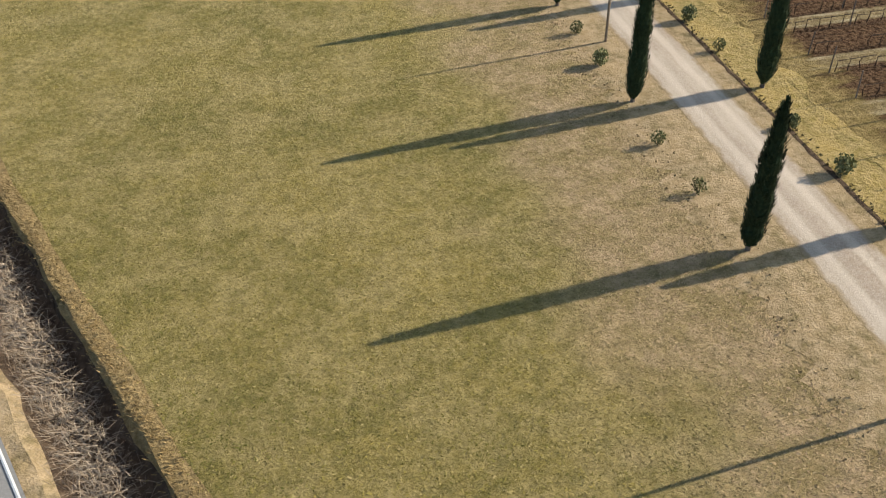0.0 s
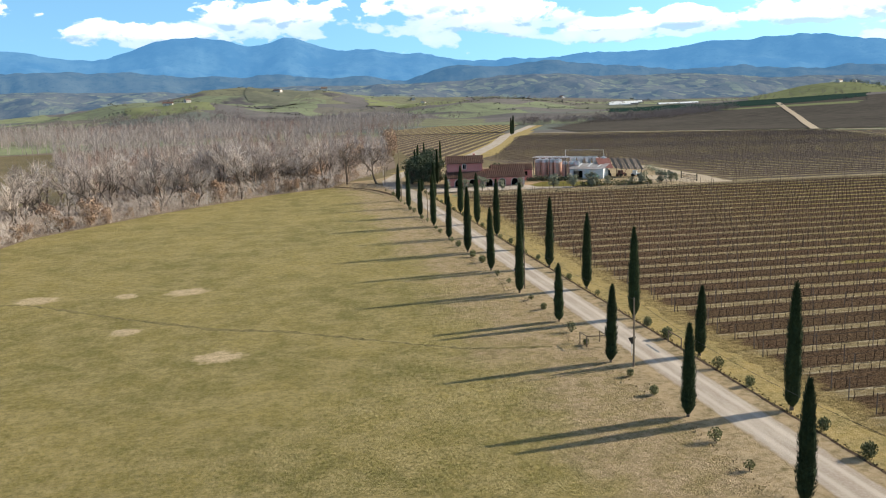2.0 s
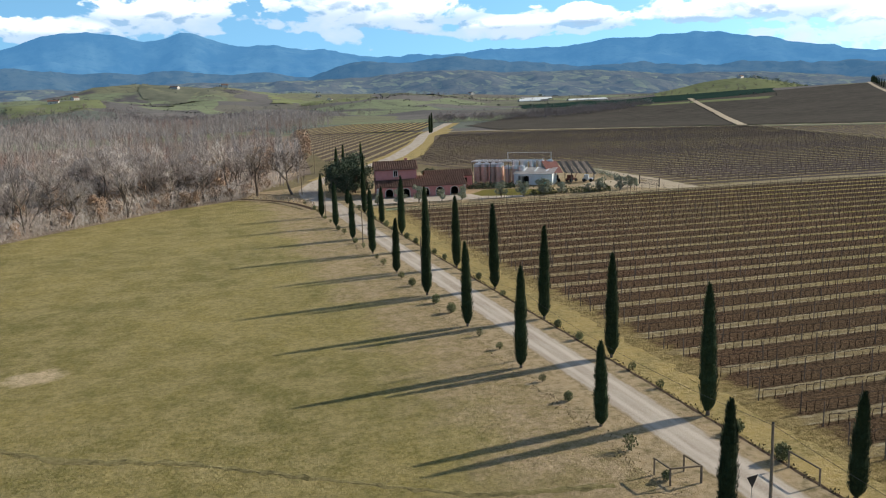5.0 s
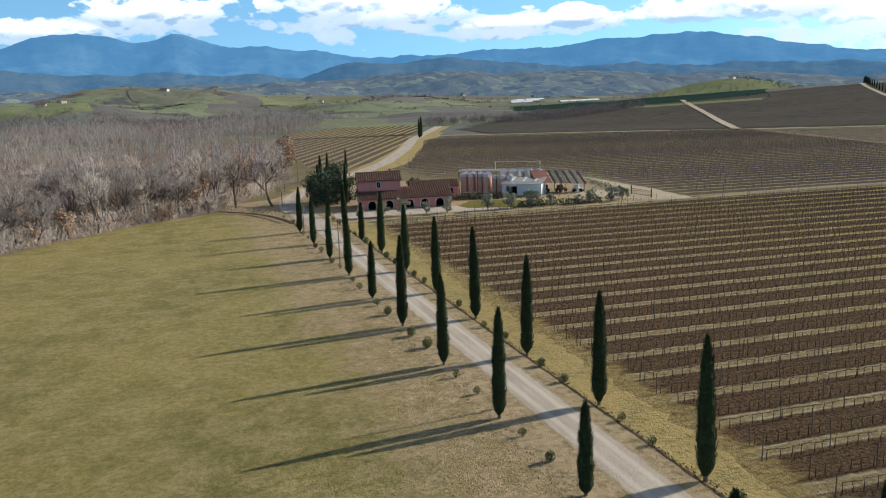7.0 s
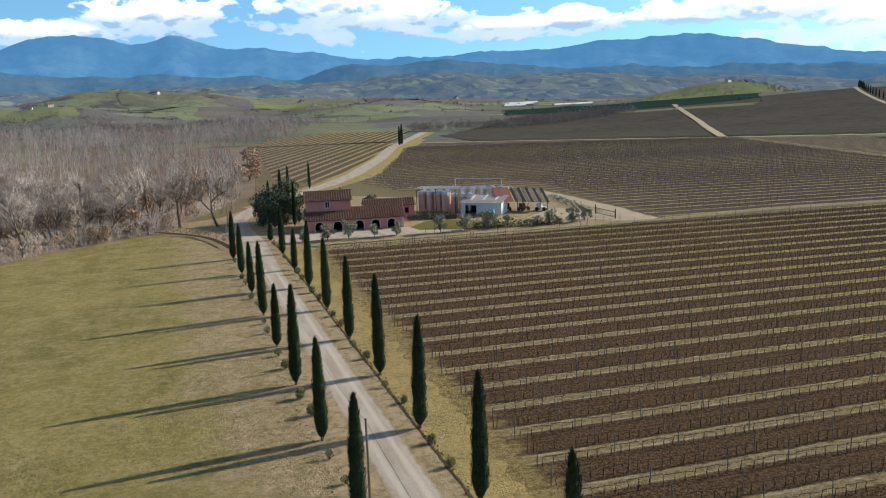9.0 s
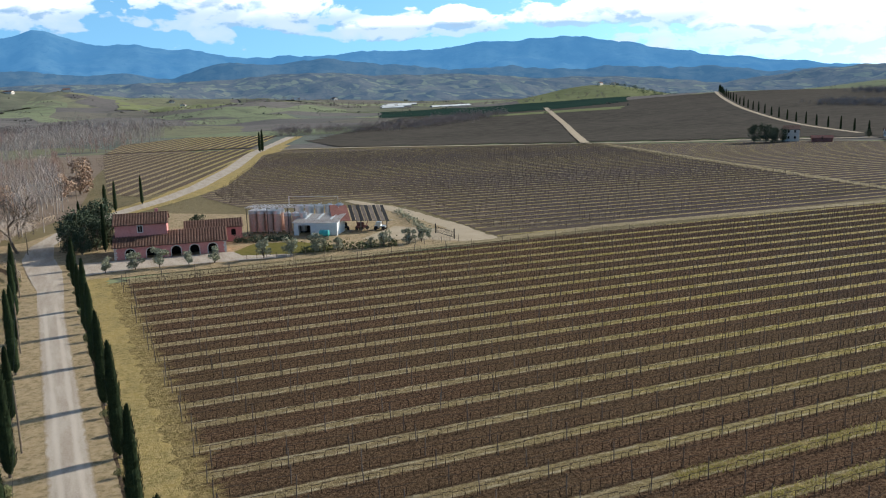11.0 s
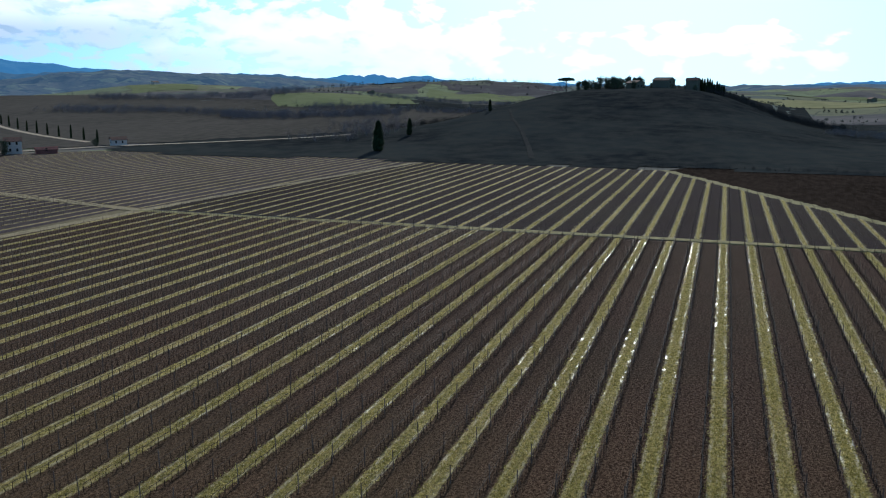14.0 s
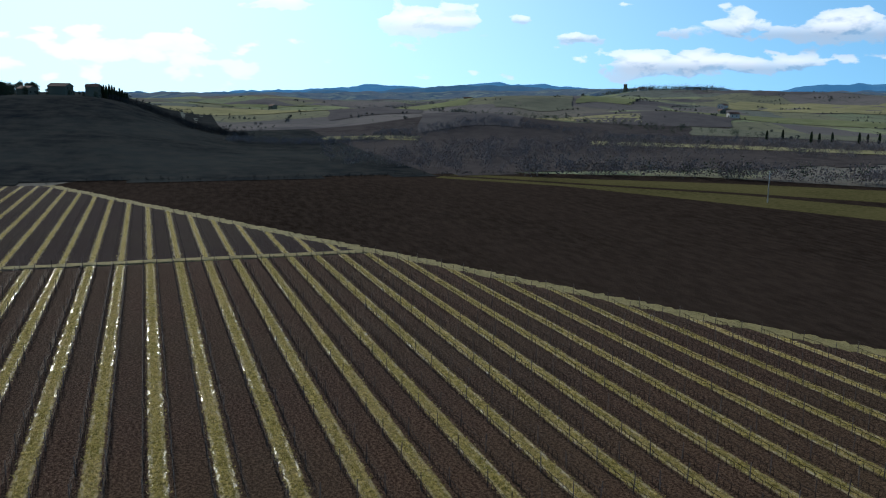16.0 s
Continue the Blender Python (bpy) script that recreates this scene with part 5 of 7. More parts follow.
def build_rows():
    rng = random.Random(77)
    k = -20
    while True:
        c = ROW_START % ROW_GAP + (1.2 if k % 2 else -1.2) + (k - k % 2) / 2 * ROW_GAP
        k += 1
        if c > 207.5:
            break
        x0, x1 = row_range(c)
        x0 += rng.uniform(-0.3, 0.9)
        if c < -33 or x1 - x0 < 8:
            continue
        row = thing("vine_row", "row of bare pruned vines trained along wires between dark posts", "vine row", "vineyard rows")
        a = row_lean(c)
        ALONG, ACROSS = Vector((math.cos(a), math.sin(a), 0)), Vector((-math.sin(a), math.cos(a), 0))
        base = Vector((0, c - 100 * math.tan(a), 0))
        n = max(1, round((x1 - x0) / 5.6))
        step = (x1 - x0) / n
        for i in range(n + 1):
            q = base + ALONG * (x0 + i * step + (rng.gauss(0, 0.4) if 0 < i < n else 0))
            ob = part("post", POST, None, row)
            ob.matrix_basis = Matrix.LocRotScale((q.x, q.y, 0), Euler((rng.gauss(0, 0.03), rng.gauss(0, 0.03), 0)), (1.0, 1.0, rng.uniform(0.9, 1.08)))
        s = Shape()
        x = x0 + 0.4
        while x < x1:
            if rng.random() > 0.05:
                vine(s, rng, base + ALONG * (x + rng.uniform(-0.1, 0.1)) + ACROSS * rng.gauss(0, 0.04), ALONG, 1)
            x += 0.9
        part("vines", s, VINE_WOOD, row)
        w = Shape()
        for z in (0.75, 1.15, 1.55):
            w.tube([base + ALONG * x0 + Vector((0, 0, z)), base + ALONG * (x1) + Vector((0, 0, z))], [0.004, 0.004], 3, False)
        part("wire", w, IRON, row)


build_rows()


def sward_material():
    m = bpy.data.materials.new("sward_blades")
    m.use_nodes = True
    k = Nodes(m.node_tree)
    geo = k.add("ShaderNodeNewGeometry")
    pos, one = geo.outputs["Position"], geo.outputs["Random Per Island"]
    colour = k.mix(k.ramp(k.noise(pos, 0.9, 5.0, 0.7), 0.36, 0.66), (0.22, 0.195, 0.050), (0.52, 0.44, 0.155))
    colour = k.mix(k.math("MULTIPLY", k.ramp(one, 0.5, 1.0), 0.6), colour, (0.64, 0.55, 0.34))
    colour = k.mix(k.math("MULTIPLY", k.ramp(one, 0.25, 0.0), 0.5), colour, (0.07, 0.08, 0.018))
    a, b, mix = k.add("ShaderNodeBsdfDiffuse"), k.add("ShaderNodeBsdfTranslucent"), k.add("ShaderNodeMixShader")
    k.link(colour, a.inputs[0])
    k.link(colour, b.inputs[0])
    mix.inputs[0].default_value = 0.5
    k.link(a.outputs[0], mix.inputs[1])
    k.link(b.outputs[0], mix.inputs[2])
    k.link(mix.outputs[0], k.add("ShaderNodeOutputMaterial").inputs[0])
    return m


def build_sward():
    """Blades of the grass strips between the rows."""
    rng = np.random.default_rng(23)
    n = 250000
    x = np.where(rng.random(n) < 0.78, 60 + 150 * rng.random(n) ** 1.25, 213.5 + 110 * rng.random(n))
    strip = rng.integers(-15, 10, n)
    east = x - 100.0
    y = (ROW_START + ROW_GAP * strip + np.clip(rng.normal(0, 0.42, n), -0.95, 0.95)) * (1 - east * ROW_FAN) + east * (ROW_TURN + 62 * ROW_FAN)
    keep = y > -28.7 + (x - 132.0) * 0.577 + 2.0
    x, y = x[keep], y[keep]
    n = len(x)
    a, size = rng.uniform(0, math.tau, n), rng.uniform(0.06, 0.17, n)
    p = np.stack([x, y, np.zeros(n)], 1)
    side = np.stack([np.cos(a), np.sin(a), np.zeros(n)], 1) * (size * 0.45)[:, None]
    tip = p + np.concatenate([rng.normal(0, 0.5, (n, 2)), np.full((n, 1), 1.0)], 1) * size[:, None]
    me = bpy.data.meshes.new("sward")
    me.vertices.add(3 * n)
    me.vertices.foreach_set("co", np.stack([p - side, p + side, tip], 1).ravel())
    me.loops.add(3 * n)
    me.loops.foreach_set("vertex_index", np.arange(3 * n, dtype=np.int32))
    me.polygons.add(n)
    me.polygons.foreach_set("loop_start", np.arange(0, 3 * n, 3, dtype=np.int32))
    me.polygons.foreach_set("loop_total", np.full(n, 3, dtype=np.int32))
    me.materials.append(sward_material())
    me.update(calc_edges=True)
    tagged(new("sward", me), "short yellow-green grass of the strips between the vine rows", "grass", kind="stuff")


build_sward()


def build_far_vines(name, inside, box, angle, label, keep=1.0, fan=True):
    """Rows of vines further off, more than one could count."""
    s, rng = Shape(), random.Random(name)
    x0, x1, c0, c1 = box
    c = c0 + (ROW_START % ROW_GAP + ROW_GAP / 4 - c0) % (ROW_GAP / 2)
    while c < c1:
        a = row_lean(c) if fan else radians(angle)
        u, v = Vector((math.cos(a), math.sin(a), 0)), Vector((-math.sin(a), math.cos(a), 0))
        start = Vector((0, c - 100 * math.tan(a), 0)) if fan else v * c
        x = x0
        while x < x1:
            q = start + u * (x + rng.uniform(-0.42, 0.42))
            if inside(q.x, q.y):
                i = int(round(x / 0.9))
                if i % 6 == 0:
                    s.tube([q, q + Vector((0, 0, 1.5))], [0.03, 0.025], 3, False)
                elif rng.random() < keep:
                    t = q + Vector((rng.gauss(0, 0.05), rng.gauss(0, 0.05), 0.75))
                    e = t + u * rng.uniform(0.8, 1.1)
                    w = v * 0.03
                    s.face(q - u * 0.02, q + u * 0.02, t)
                    s.face(t - Vector((0, 0, 0.04)), e - Vector((0, 0, 0.03)), e + Vector((0, 0, 0.03)), t + Vector((0, 0, 0.04)))
                    s.face(t - u * 0.02, t + u * 0.12, t + u * 0.2 + Vector((rng.gauss(0, 0.05), rng.gauss(0, 0.05), 0.25)))
            x += 0.9
        c += ROW_GAP / 2
    tagged(part(name, s, VINE_FAR), label, "vines", kind="stuff")


build_far_vines("vines_east", lambda x, y: x > 214.5 and y > edge_y(x) + 2.2 and y < 202 - 0.165 * (x - 213) and x < 335, (212, 340, 5, 215), 0, "rows of bare vines beyond the grass path")
build_far_vines("vines_north", lambda x, y: y > 214 and (x > 98 if y < 292 else x > 58 + max(0.0, (y - 322) * 0.33)) and x < 211 + (y - 206) * 0.2 and y < 470 - 0.35 * (x - 100), (55, 265, 205, 470), 0, "rows of bare vines north of the farm")


build_far_vines("vines_west", lambda x, y: y > 333 and x > 31 and x < 41 + (y - 335) * 0.345 and y < 530 - 0.15 * (x - 36), (280, 520, -30, 160), 68, "rows of bare vines west of the farm road", 1.0, False)

# ---- poles ----


def utility_pole(x, y, h):
    ob = thing("utility_pole", "thin weathered wooden utility pole on the verge", "utility pole", "poles along the road", at=pose(x, y, 0))
    s = Shape()
    s.tube([(0, 0, -0.2), (0.02, 0, h * 0.5), (0, 0, h)], [0.10, 0.085, 0.07], 8)
    part("shaft", s, POLE_WOOD, ob)
    s = Shape()
    s.tube([(0, 0, h), (0, 0, h + 0.05)], [0.08, 0.05], 8)
    part("cap", s, IRON, ob)


for y in (17, 48.6, 80.5, 112, 143, 175, 207):
    utility_pole(20.6 - 0.0445 * y, y, 6.1)
utility_pole(11.2, 245.8, 5.1)
utility_pole(21, 300, 6.5)

# ---- buildings ----


def arched_wall(s, length, z0, height_m, thick, openings, m):
    """A wall along x with openings (middle, width, springing height, rise, sill)."""
    cuts = {0.0, length}
    for c, w, spring, rise, sill in openings:
        for i in range(9):
            cuts.add(round(c - w / 2 + w * i / 8, 4))
    cuts = sorted(cuts)

    def hole(x):
        for c, w, spring, rise, sill in openings:
            if abs(x - c) <= w / 2 + 1e-4:
                return sill, spring + rise * math.sqrt(max(0.0, 1 - ((x - c) / (w / 2)) ** 2))
        return None

    for a, b in zip(cuts, cuts[1:]):
        mid = hole((a + b) / 2)
        spans = [((z0, z0), (height_m, height_m))] if not mid else [((hole(a)[1], hole(b)[1]), (height_m, height_m))]
        if mid and mid[0] > z0:
            spans.append(((z0, z0), (mid[0], mid[0])))
        for (la, lb), (ha, hb) in spans:
            pts = [m @ Vector(p) for p in ((a, 0, la), (b, 0, lb), (b, 0, hb), (a, 0, ha), (a, thick, la), (b, thick, lb), (b, thick, hb), (a, thick, ha))]
            n = len(s.v)
            s.v.extend(tuple(p) for p in pts)
            s.f.extend(tuple(n + i for i in q) for q in ((0, 1, 2, 3), (5, 4, 7, 6), (4, 0, 3, 7), (1, 5, 6, 2), (3, 2, 6, 7), (4, 5, 1, 0)))


def welded(s, name, material):
    """One continuous mesh out of pieces that touch."""
    me, bm = s.mesh(name, material), bmesh.new()
    bm.from_mesh(me)
    bmesh.ops.remove_doubles(bm, verts=bm.verts, dist=0.002)
    bm.to_mesh(me)
    bm.free()
    return me


def arch_trim(c, w, spring, rise, sill, proud=0.06, band=0.16):
    """The pale surround of an opening."""
    s = Shape()
    inner = [(c - w / 2, sill)] + [(c - w / 2 * math.cos(math.pi * i / 10), spring + rise * math.sin(math.pi * i / 10)) for i in range(11)] + [(c + w / 2, sill)]
    k = 1 + 2 * band / w
    outer = [(c - w / 2 - band, sill)] + [(c - w / 2 * k * math.cos(math.pi * i / 10), spring + (rise + band) * math.sin(math.pi * i / 10)) for i in range(11)] + [(c + w / 2 + band, sill)]
    for i in range(len(inner) - 1):
        (a, b), (p, q) = inner[i:i + 2], outer[i:i + 2]
        s.face((a[0], -proud, a[1]), (b[0], -proud, b[1]), (q[0], -proud, q[1]), (p[0], -proud, p[1]))
        s.face((p[0], -proud, p[1]), (q[0], -proud, q[1]), (q[0], 0.02, q[1]), (p[0], 0.02, p[1]))
        s.face((b[0], -proud, b[1]), (a[0], -proud, a[1]), (a[0], 0.3, a[1]), (b[0], 0.3, b[1]))
    return s


def tiled_slope(corner, across, up, n, seed=0):
    """Rows of half-round clay tiles over one roof slope: corner, the eave's direction and the slope's."""
    s, rng = Shape(), random.Random(seed)
    across, up, corner = Vector(across), Vector(up), Vector(corner)
    normal = across.cross(up).normalized()
    if normal.z < 0:
        normal = -normal
    s.face(corner - normal * 0.06, corner + across - normal * 0.06, corner + across + up - normal * 0.06, corner + up - normal * 0.06)
    s.face(corner, corner + across, corner + across + up, corner + up)
    s.face(corner - normal * 0.06, corner + across - normal * 0.06, corner + across, corner)
    width = across / n
    courses = max(3, int(up.length / 0.42))
    for i in range(n):
        base = corner + width * (i + 0.5)
        for j in range(courses):
            a = base + up * (j / courses) - up.normalized() * 0.03
            b = base + up * ((j + 1) / courses)
            lift = rng.uniform(0.0, 0.02)
            ring0, ring1 = [], []
            for q in range(4):
                t = math.pi * q / 3
                o = width * 0.40 * math.cos(t)
                ring0.append(a + o + normal * (0.17 * math.sin(t) + 0.03 + lift))
                ring1.append(b + o * 0.85 + normal * (0.15 * math.sin(t) + 0.0 + lift))
            for q in range(3):
                s.face(ring0[q], ring0[q + 1], ring1[q + 1], ring1[q])
    return s


def farmhouse():
    house = thing("farmhouse", "pink rendered farmhouse with arcade and clay-tiled roofs", "farmhouse", at=pose(26.1, 230.3, 0, 0, 0, -8))
    eye = Matrix.Identity(4)
    arches = [(2.8, 1.7, 1.15, 0.75, 0.0), (6.5, 1.7, 1.15, 0.75, 0.0), (10.9, 1.7, 1.15, 0.75, 0.0), (14.2, 1.7, 1.15, 0.75, 0.0), (17.5, 1.7, 1.15, 0.75, 0.0)]
    s = Shape()
    arched_wall(s, 20, 0, 2.35, 0.35, arches, eye)
    part("arcade_wall", welded(s, "arcade_wall", PINK), None, house)
    for a in arches:
        part("arch_trim", arch_trim(*a), PALE, house, "pale stone arch surround")
    s = Shape()
    s.box(0, 0.35, 0, 0.35, 5.0, 2.4)
    s.face((0, 0, 2.35), (0, 5.0, 2.35), (0, 5.0, 4.0))
    part("side_wall", s, PINK, house)
    s = Shape()
    s.box(19.65, 0.35, 0, 20, 5.0, 2.4)
    s.face((20, 0, 2.35), (20, 5.0, 2.35), (20, 5.0, 4.0))
    part("side_wall", s, PINK, house)
    s = Shape()
    s.box(0.35, 5.0, 0, 20, 5.35, 3.9)
    part("back_wall", s, PINK, house)
    s = Shape()
    s.box(0.35, 2.6, 0, 19.65, 2.75, 2.4)
    part("inner_wall", s, DARK, house, "dark wall inside the arcade")
    part("roof", tiled_slope((-0.35, -0.45, 2.28), (20.7, 0, 0), (0, 5.7, 1.82), 40, 1), TILE, house, "weathered clay tile roof")
    for u in (0, 19.65):
        s = Shape()
        for i in range(6):
            w = 0.55 if i % 2 else 0.4
            s.box(u - 0.03 if u == 0 else u + 0.38 - w, -0.04, 0.38 * i + 0.01, u + w if u == 0 else u + 0.38, 0.05, 0.38 * i + 0.34)
        part("quoins", s, PALE, house, "pale corner stones")
    # upper storey
    win = [(4.6, 1.0, 5.55, 0.001, 4.35)]
    s = Shape()
    arched_wall(s, 9.3, 0, 5.95, 0.3, win, pose(0.1, 3.6, 0))
    part("upper_wall", welded(s, "upper_wall", PINK), None, house)
    for u in (0.1, 9.1):
        s = Shape()
        s.box(u, 3.9, 0, u + 0.3, 10.2, 5.95)
        s.face((u + (0 if u < 1 else 0.3), 3.6, 5.95), (u + (0 if u < 1 else 0.3), 10.2, 5.95), (u + (0 if u < 1 else 0.3), 6.9, 7.35))
        part("side_wall", s, PINK, house)
    s = Shape()
    s.box(0.1, 9.9, 0, 9.4, 10.2, 5.95)
    part("back_wall", s, PINK, house)
    part("upper_roof", tiled_slope((-0.3, 3.15, 5.85), (10.1, 0, 0), (0, 3.8, 1.65), 20, 2), TILE, house, "weathered clay tile roof")
    part("upper_roof", tiled_slope((-0.3, 10.65, 5.85), (10.1, 0, 0), (0, -3.75, 1.65), 20, 3), TILE, house, "weathered clay tile roof")
    s = Shape()
    s.tube([(-0.3, 6.92, 7.55), (9.8, 6.92, 7.55)], [0.12, 0.12], 6)
    part("ridge", s, TILE, house)
    frame_s = Shape()
    for a, b in (((4.05, 4.25), (4.2, 5.7)), ((5.0, 4.25), (5.15, 5.7)), ((4.2, 5.55), (5.0, 5.7)), ((4.2, 4.25), (5.0, 4.38)), ((4.57, 4.38), (4.63, 5.55))):
        frame_s.box(a[0], 3.54, a[1], b[0], 3.68, b[1])
    win_ob = part("window", frame_s, PALE, house, "window with pale surround")
    s = Shape()
    s.box(4.1, 3.75, 4.3, 5.1, 3.8, 5.6)
    part("pane", s, DARK, win_ob)
    # rear wing
    s = Shape()
    arched_wall(s, 11, 0, 3.1, 0.3, [(1.8, 0.8, 2.4, 0.001, 1.4), (5.0, 0.8, 2.4, 0.001, 1.4), (9.3, 0.9, 2.5, 0.001, 1.3)], pose(12.5, 11.5, 0))
    part("rear_wall", welded(s, "rear_wall", PINK), None, house)
    s = Shape()
    s.box(12.5, 11.8, 0, 12.8, 17.0, 3.1)
    s.face((12.5, 11.5, 3.1), (12.5, 17, 3.1), (12.5, 14.25, 4.2))
    part("side_wall", s, PINK, house)
    s = Shape()
    s.box(23.2, 11.8, 0, 23.5, 17.0, 3.1)
    s.face((23.5, 11.5, 3.1), (23.5, 17, 3.1), (23.5, 14.25, 4.2))
    part("side_wall", s, PINK, house)
    s = Shape()
    s.box(12.8, 12.4, 0, 23.2, 12.5, 2.9)
    part("inner_wall", s, DARK, house)
    part("rear_roof", tiled_slope((12.2, 11.1, 3.0), (11.6, 0, 0), (0, 3.2, 1.35), 22, 4), TILE, house, "weathered clay tile roof")
    part("rear_roof", tiled_slope((12.2, 17.4, 3.0), (11.6, 0, 0), (0, -3.2, 1.35), 22, 5), TILE, house, "weathered clay tile roof")
    s = Shape()
    s.box(9.6, 6.5, 0, 12.3, 11, 3.0)
    part("link", s, PINK, house)
    s = Shape()
    s.face((9.5, 6.2, 3.0), (12.4, 6.2, 3.0), (12.4, 8.7, 3.7), (9.5, 8.7, 3.7))
    s.face((9.5, 11.2, 3.0), (12.4, 11.2, 3.0), (12.4, 8.7, 3.7), (9.5, 8.7, 3.7))
    part("link_roof", s, COPPER, house, "orange sheet roof between the wings")
    s = Shape()
    s.box(7.2, 8.6, 6.6, 7.8, 9.2, 8.0)
    part("chimney", s, PINK, house)


farmhouse()


def tank(x, y, r, h, material, label, angle=0.0):
    ob = thing("wine_tank", label, "wine tank", "tanks of the winery", at=pose(x, y, 0, 0, 0, angle))
    n, s = 16, Shape()
    s.tube([(0, 0, 0.35), (0, 0, 0.36), (0, 0, h * 0.34), (0, 0, h * 0.345), (0, 0, h * 0.66), (0, 0, h * 0.665), (0, 0, h), (0, 0, h + 0.18)], [r, r, r, r * 1.02, r * 1.02, r, r, r * 0.35], n)
    part("shell", s, material, ob)
    s = Shape()
    s.tube([(0, 0, h * 0.86), (0, 0, h + 0.02), (0, 0, h + 0.22)], [r * 1.03, r * 1.03, r * 0.3], n)
    part("top", s, STEEL, ob, "grey steel top")
    s = Shape()
    s.tube([(0, 0, h + 0.15), (0, 0, h + 0.32)], [0.28, 0.28], 10)
    s.tube([(r * 0.5, 0, h + 0.05), (r * 0.5, 0, h + 0.6)], [0.05, 0.05], 6)
    part("hatch", s, STEEL, ob)
    for i in range(3):
        a = math.tau * i / 3
        s = Shape()
        s.tube([(math.cos(a) * r * 0.8, math.sin(a) * r * 0.8, -0.05), (math.cos(a) * r * 0.8, math.sin(a) * r * 0.8, 0.4)], [0.06, 0.06], 6)
        part("leg", s, STEEL, ob)


WIN = pose(53.6, 246.2, 0, 0, 0, -33)


def at_winery(u, v):
    p = WIN @ Vector((u, v, 0))
    return p.x, p.y


for i in range(4):
    for j in range(2):
        tank(*at_winery(0.9 + i * 1.85, 0.9 + j * 2.0), 0.82, 4.8, COPPER, "tall terracotta-coated wine tank with steel top")
for i in range(3):
    tank(*at_winery(8.6 + i * 1.7, 1.2 + 0.2 * i), 0.78, 4.2, STEEL if i == 2 else COPPER, "tall steel wine tank at the winery" if i == 2 else "tall terracotta-coated wine tank with steel top")
for i in range(5):
    tank(*at_winery(9.3 + i * 2.1, 7.0 + i * 0.5), 0.92, 4.9, STEEL, "polished steel wine tank behind the shed")


def gantry():
    ob = thing("pipe_gantry", "grey metal pipe gantry and walkway over the tanks", "gantry", at=pose(53.6, 246.2, 0, 0, 0, -33))
    for u in (0.0, 4.6, 9.2):
        for v in (-0.2, 4.0):
            s = Shape()
            s.box(u - 0.06, v - 0.06, 0, u + 0.06, v + 0.06, 5.6)
            part("post", s, IRON, ob)
    for v in (-0.2, 1.9, 4.0):
        s = Shape()
        s.box(-0.3, v - 0.07, 5.5, 17.0, v + 0.07, 5.62)
        part("pipe", s, STEEL, ob)
    for i in range(12):
        s = Shape()
        s.box(i * 0.85, -0.3, 5.62, i * 0.85 + 0.07, 4.1, 5.7)
        part("rung", s, STEEL, ob)
    s = Shape()
    s.box(8.0, 4.0, 5.6, 8.12, 4.12, 7.4)
    s.box(8.12, 4.0, 7.3, 19.0, 4.08, 7.38)
    s.box(18.9, 4.0, 4.9, 19.0, 4.08, 7.3)
    part("pipe", s, STEEL, ob)


gantry()


def winery_shed():
    ob = thing("winery_shed", "low white shed with rust-red sheet roof and dark doorway", "shed", at=pose(61.6, 238.3, 0, 0, 0, -33.5))
    s = Shape()
    arched_wall(s, 9.3, 0, 2.7, 0.15, [(2.3, 2.6, 2.1, 0.001, 0.0)], Matrix.Identity(4))
    part("front_wall", welded(s, "front_wall", WHITE), None, ob)
    for u in (0, 9.15):
        s = Shape()
        s.box(u, 0.15, 0, u + 0.15, 6, 2.7)
        s.face((u + (0.15 if u else 0), 0, 2.7), (u + (0.15 if u else 0), 6, 2.7), (u + (0.15 if u else 0), 6, 3.5))
        part("side_wall", s, WHITE, ob)
    s = Shape()
    s.box(0.15, 5.85, 0, 9.15, 6, 3.4)
    part("back_wall", s, WHITE, ob)
    s = Shape()
    s.box(0.15, 3.6, 0, 9.15, 3.7, 2.6)
    part("inner_wall", s, DARK, ob)
    roof = Shape()
    for i in range(40):
        a, b = -0.3 + i * 0.248, -0.3 + (i + 1) * 0.248
        z = 0.03 if i % 2 else 0.0
        roof.face((a, -0.5, 2.68 + z), (b, -0.5, 2.68 + z), (b, 6.3, 3.6 + z), (a, 6.3, 3.6 + z))
    part("roof", roof, OLD_SHEET, ob, "grey weathered sheet roof")
    for u in (1.6, 4.4, 7.2):
        s = Shape()
        s.face((u, 2.0, 3.08), (u + 0.55, 2.0, 3.08), (u + 0.55, 6.35, 3.70), (u, 6.35, 3.70))
        part("skylight", s, WHITE, ob, "white translucent roof sheet")


winery_shed()


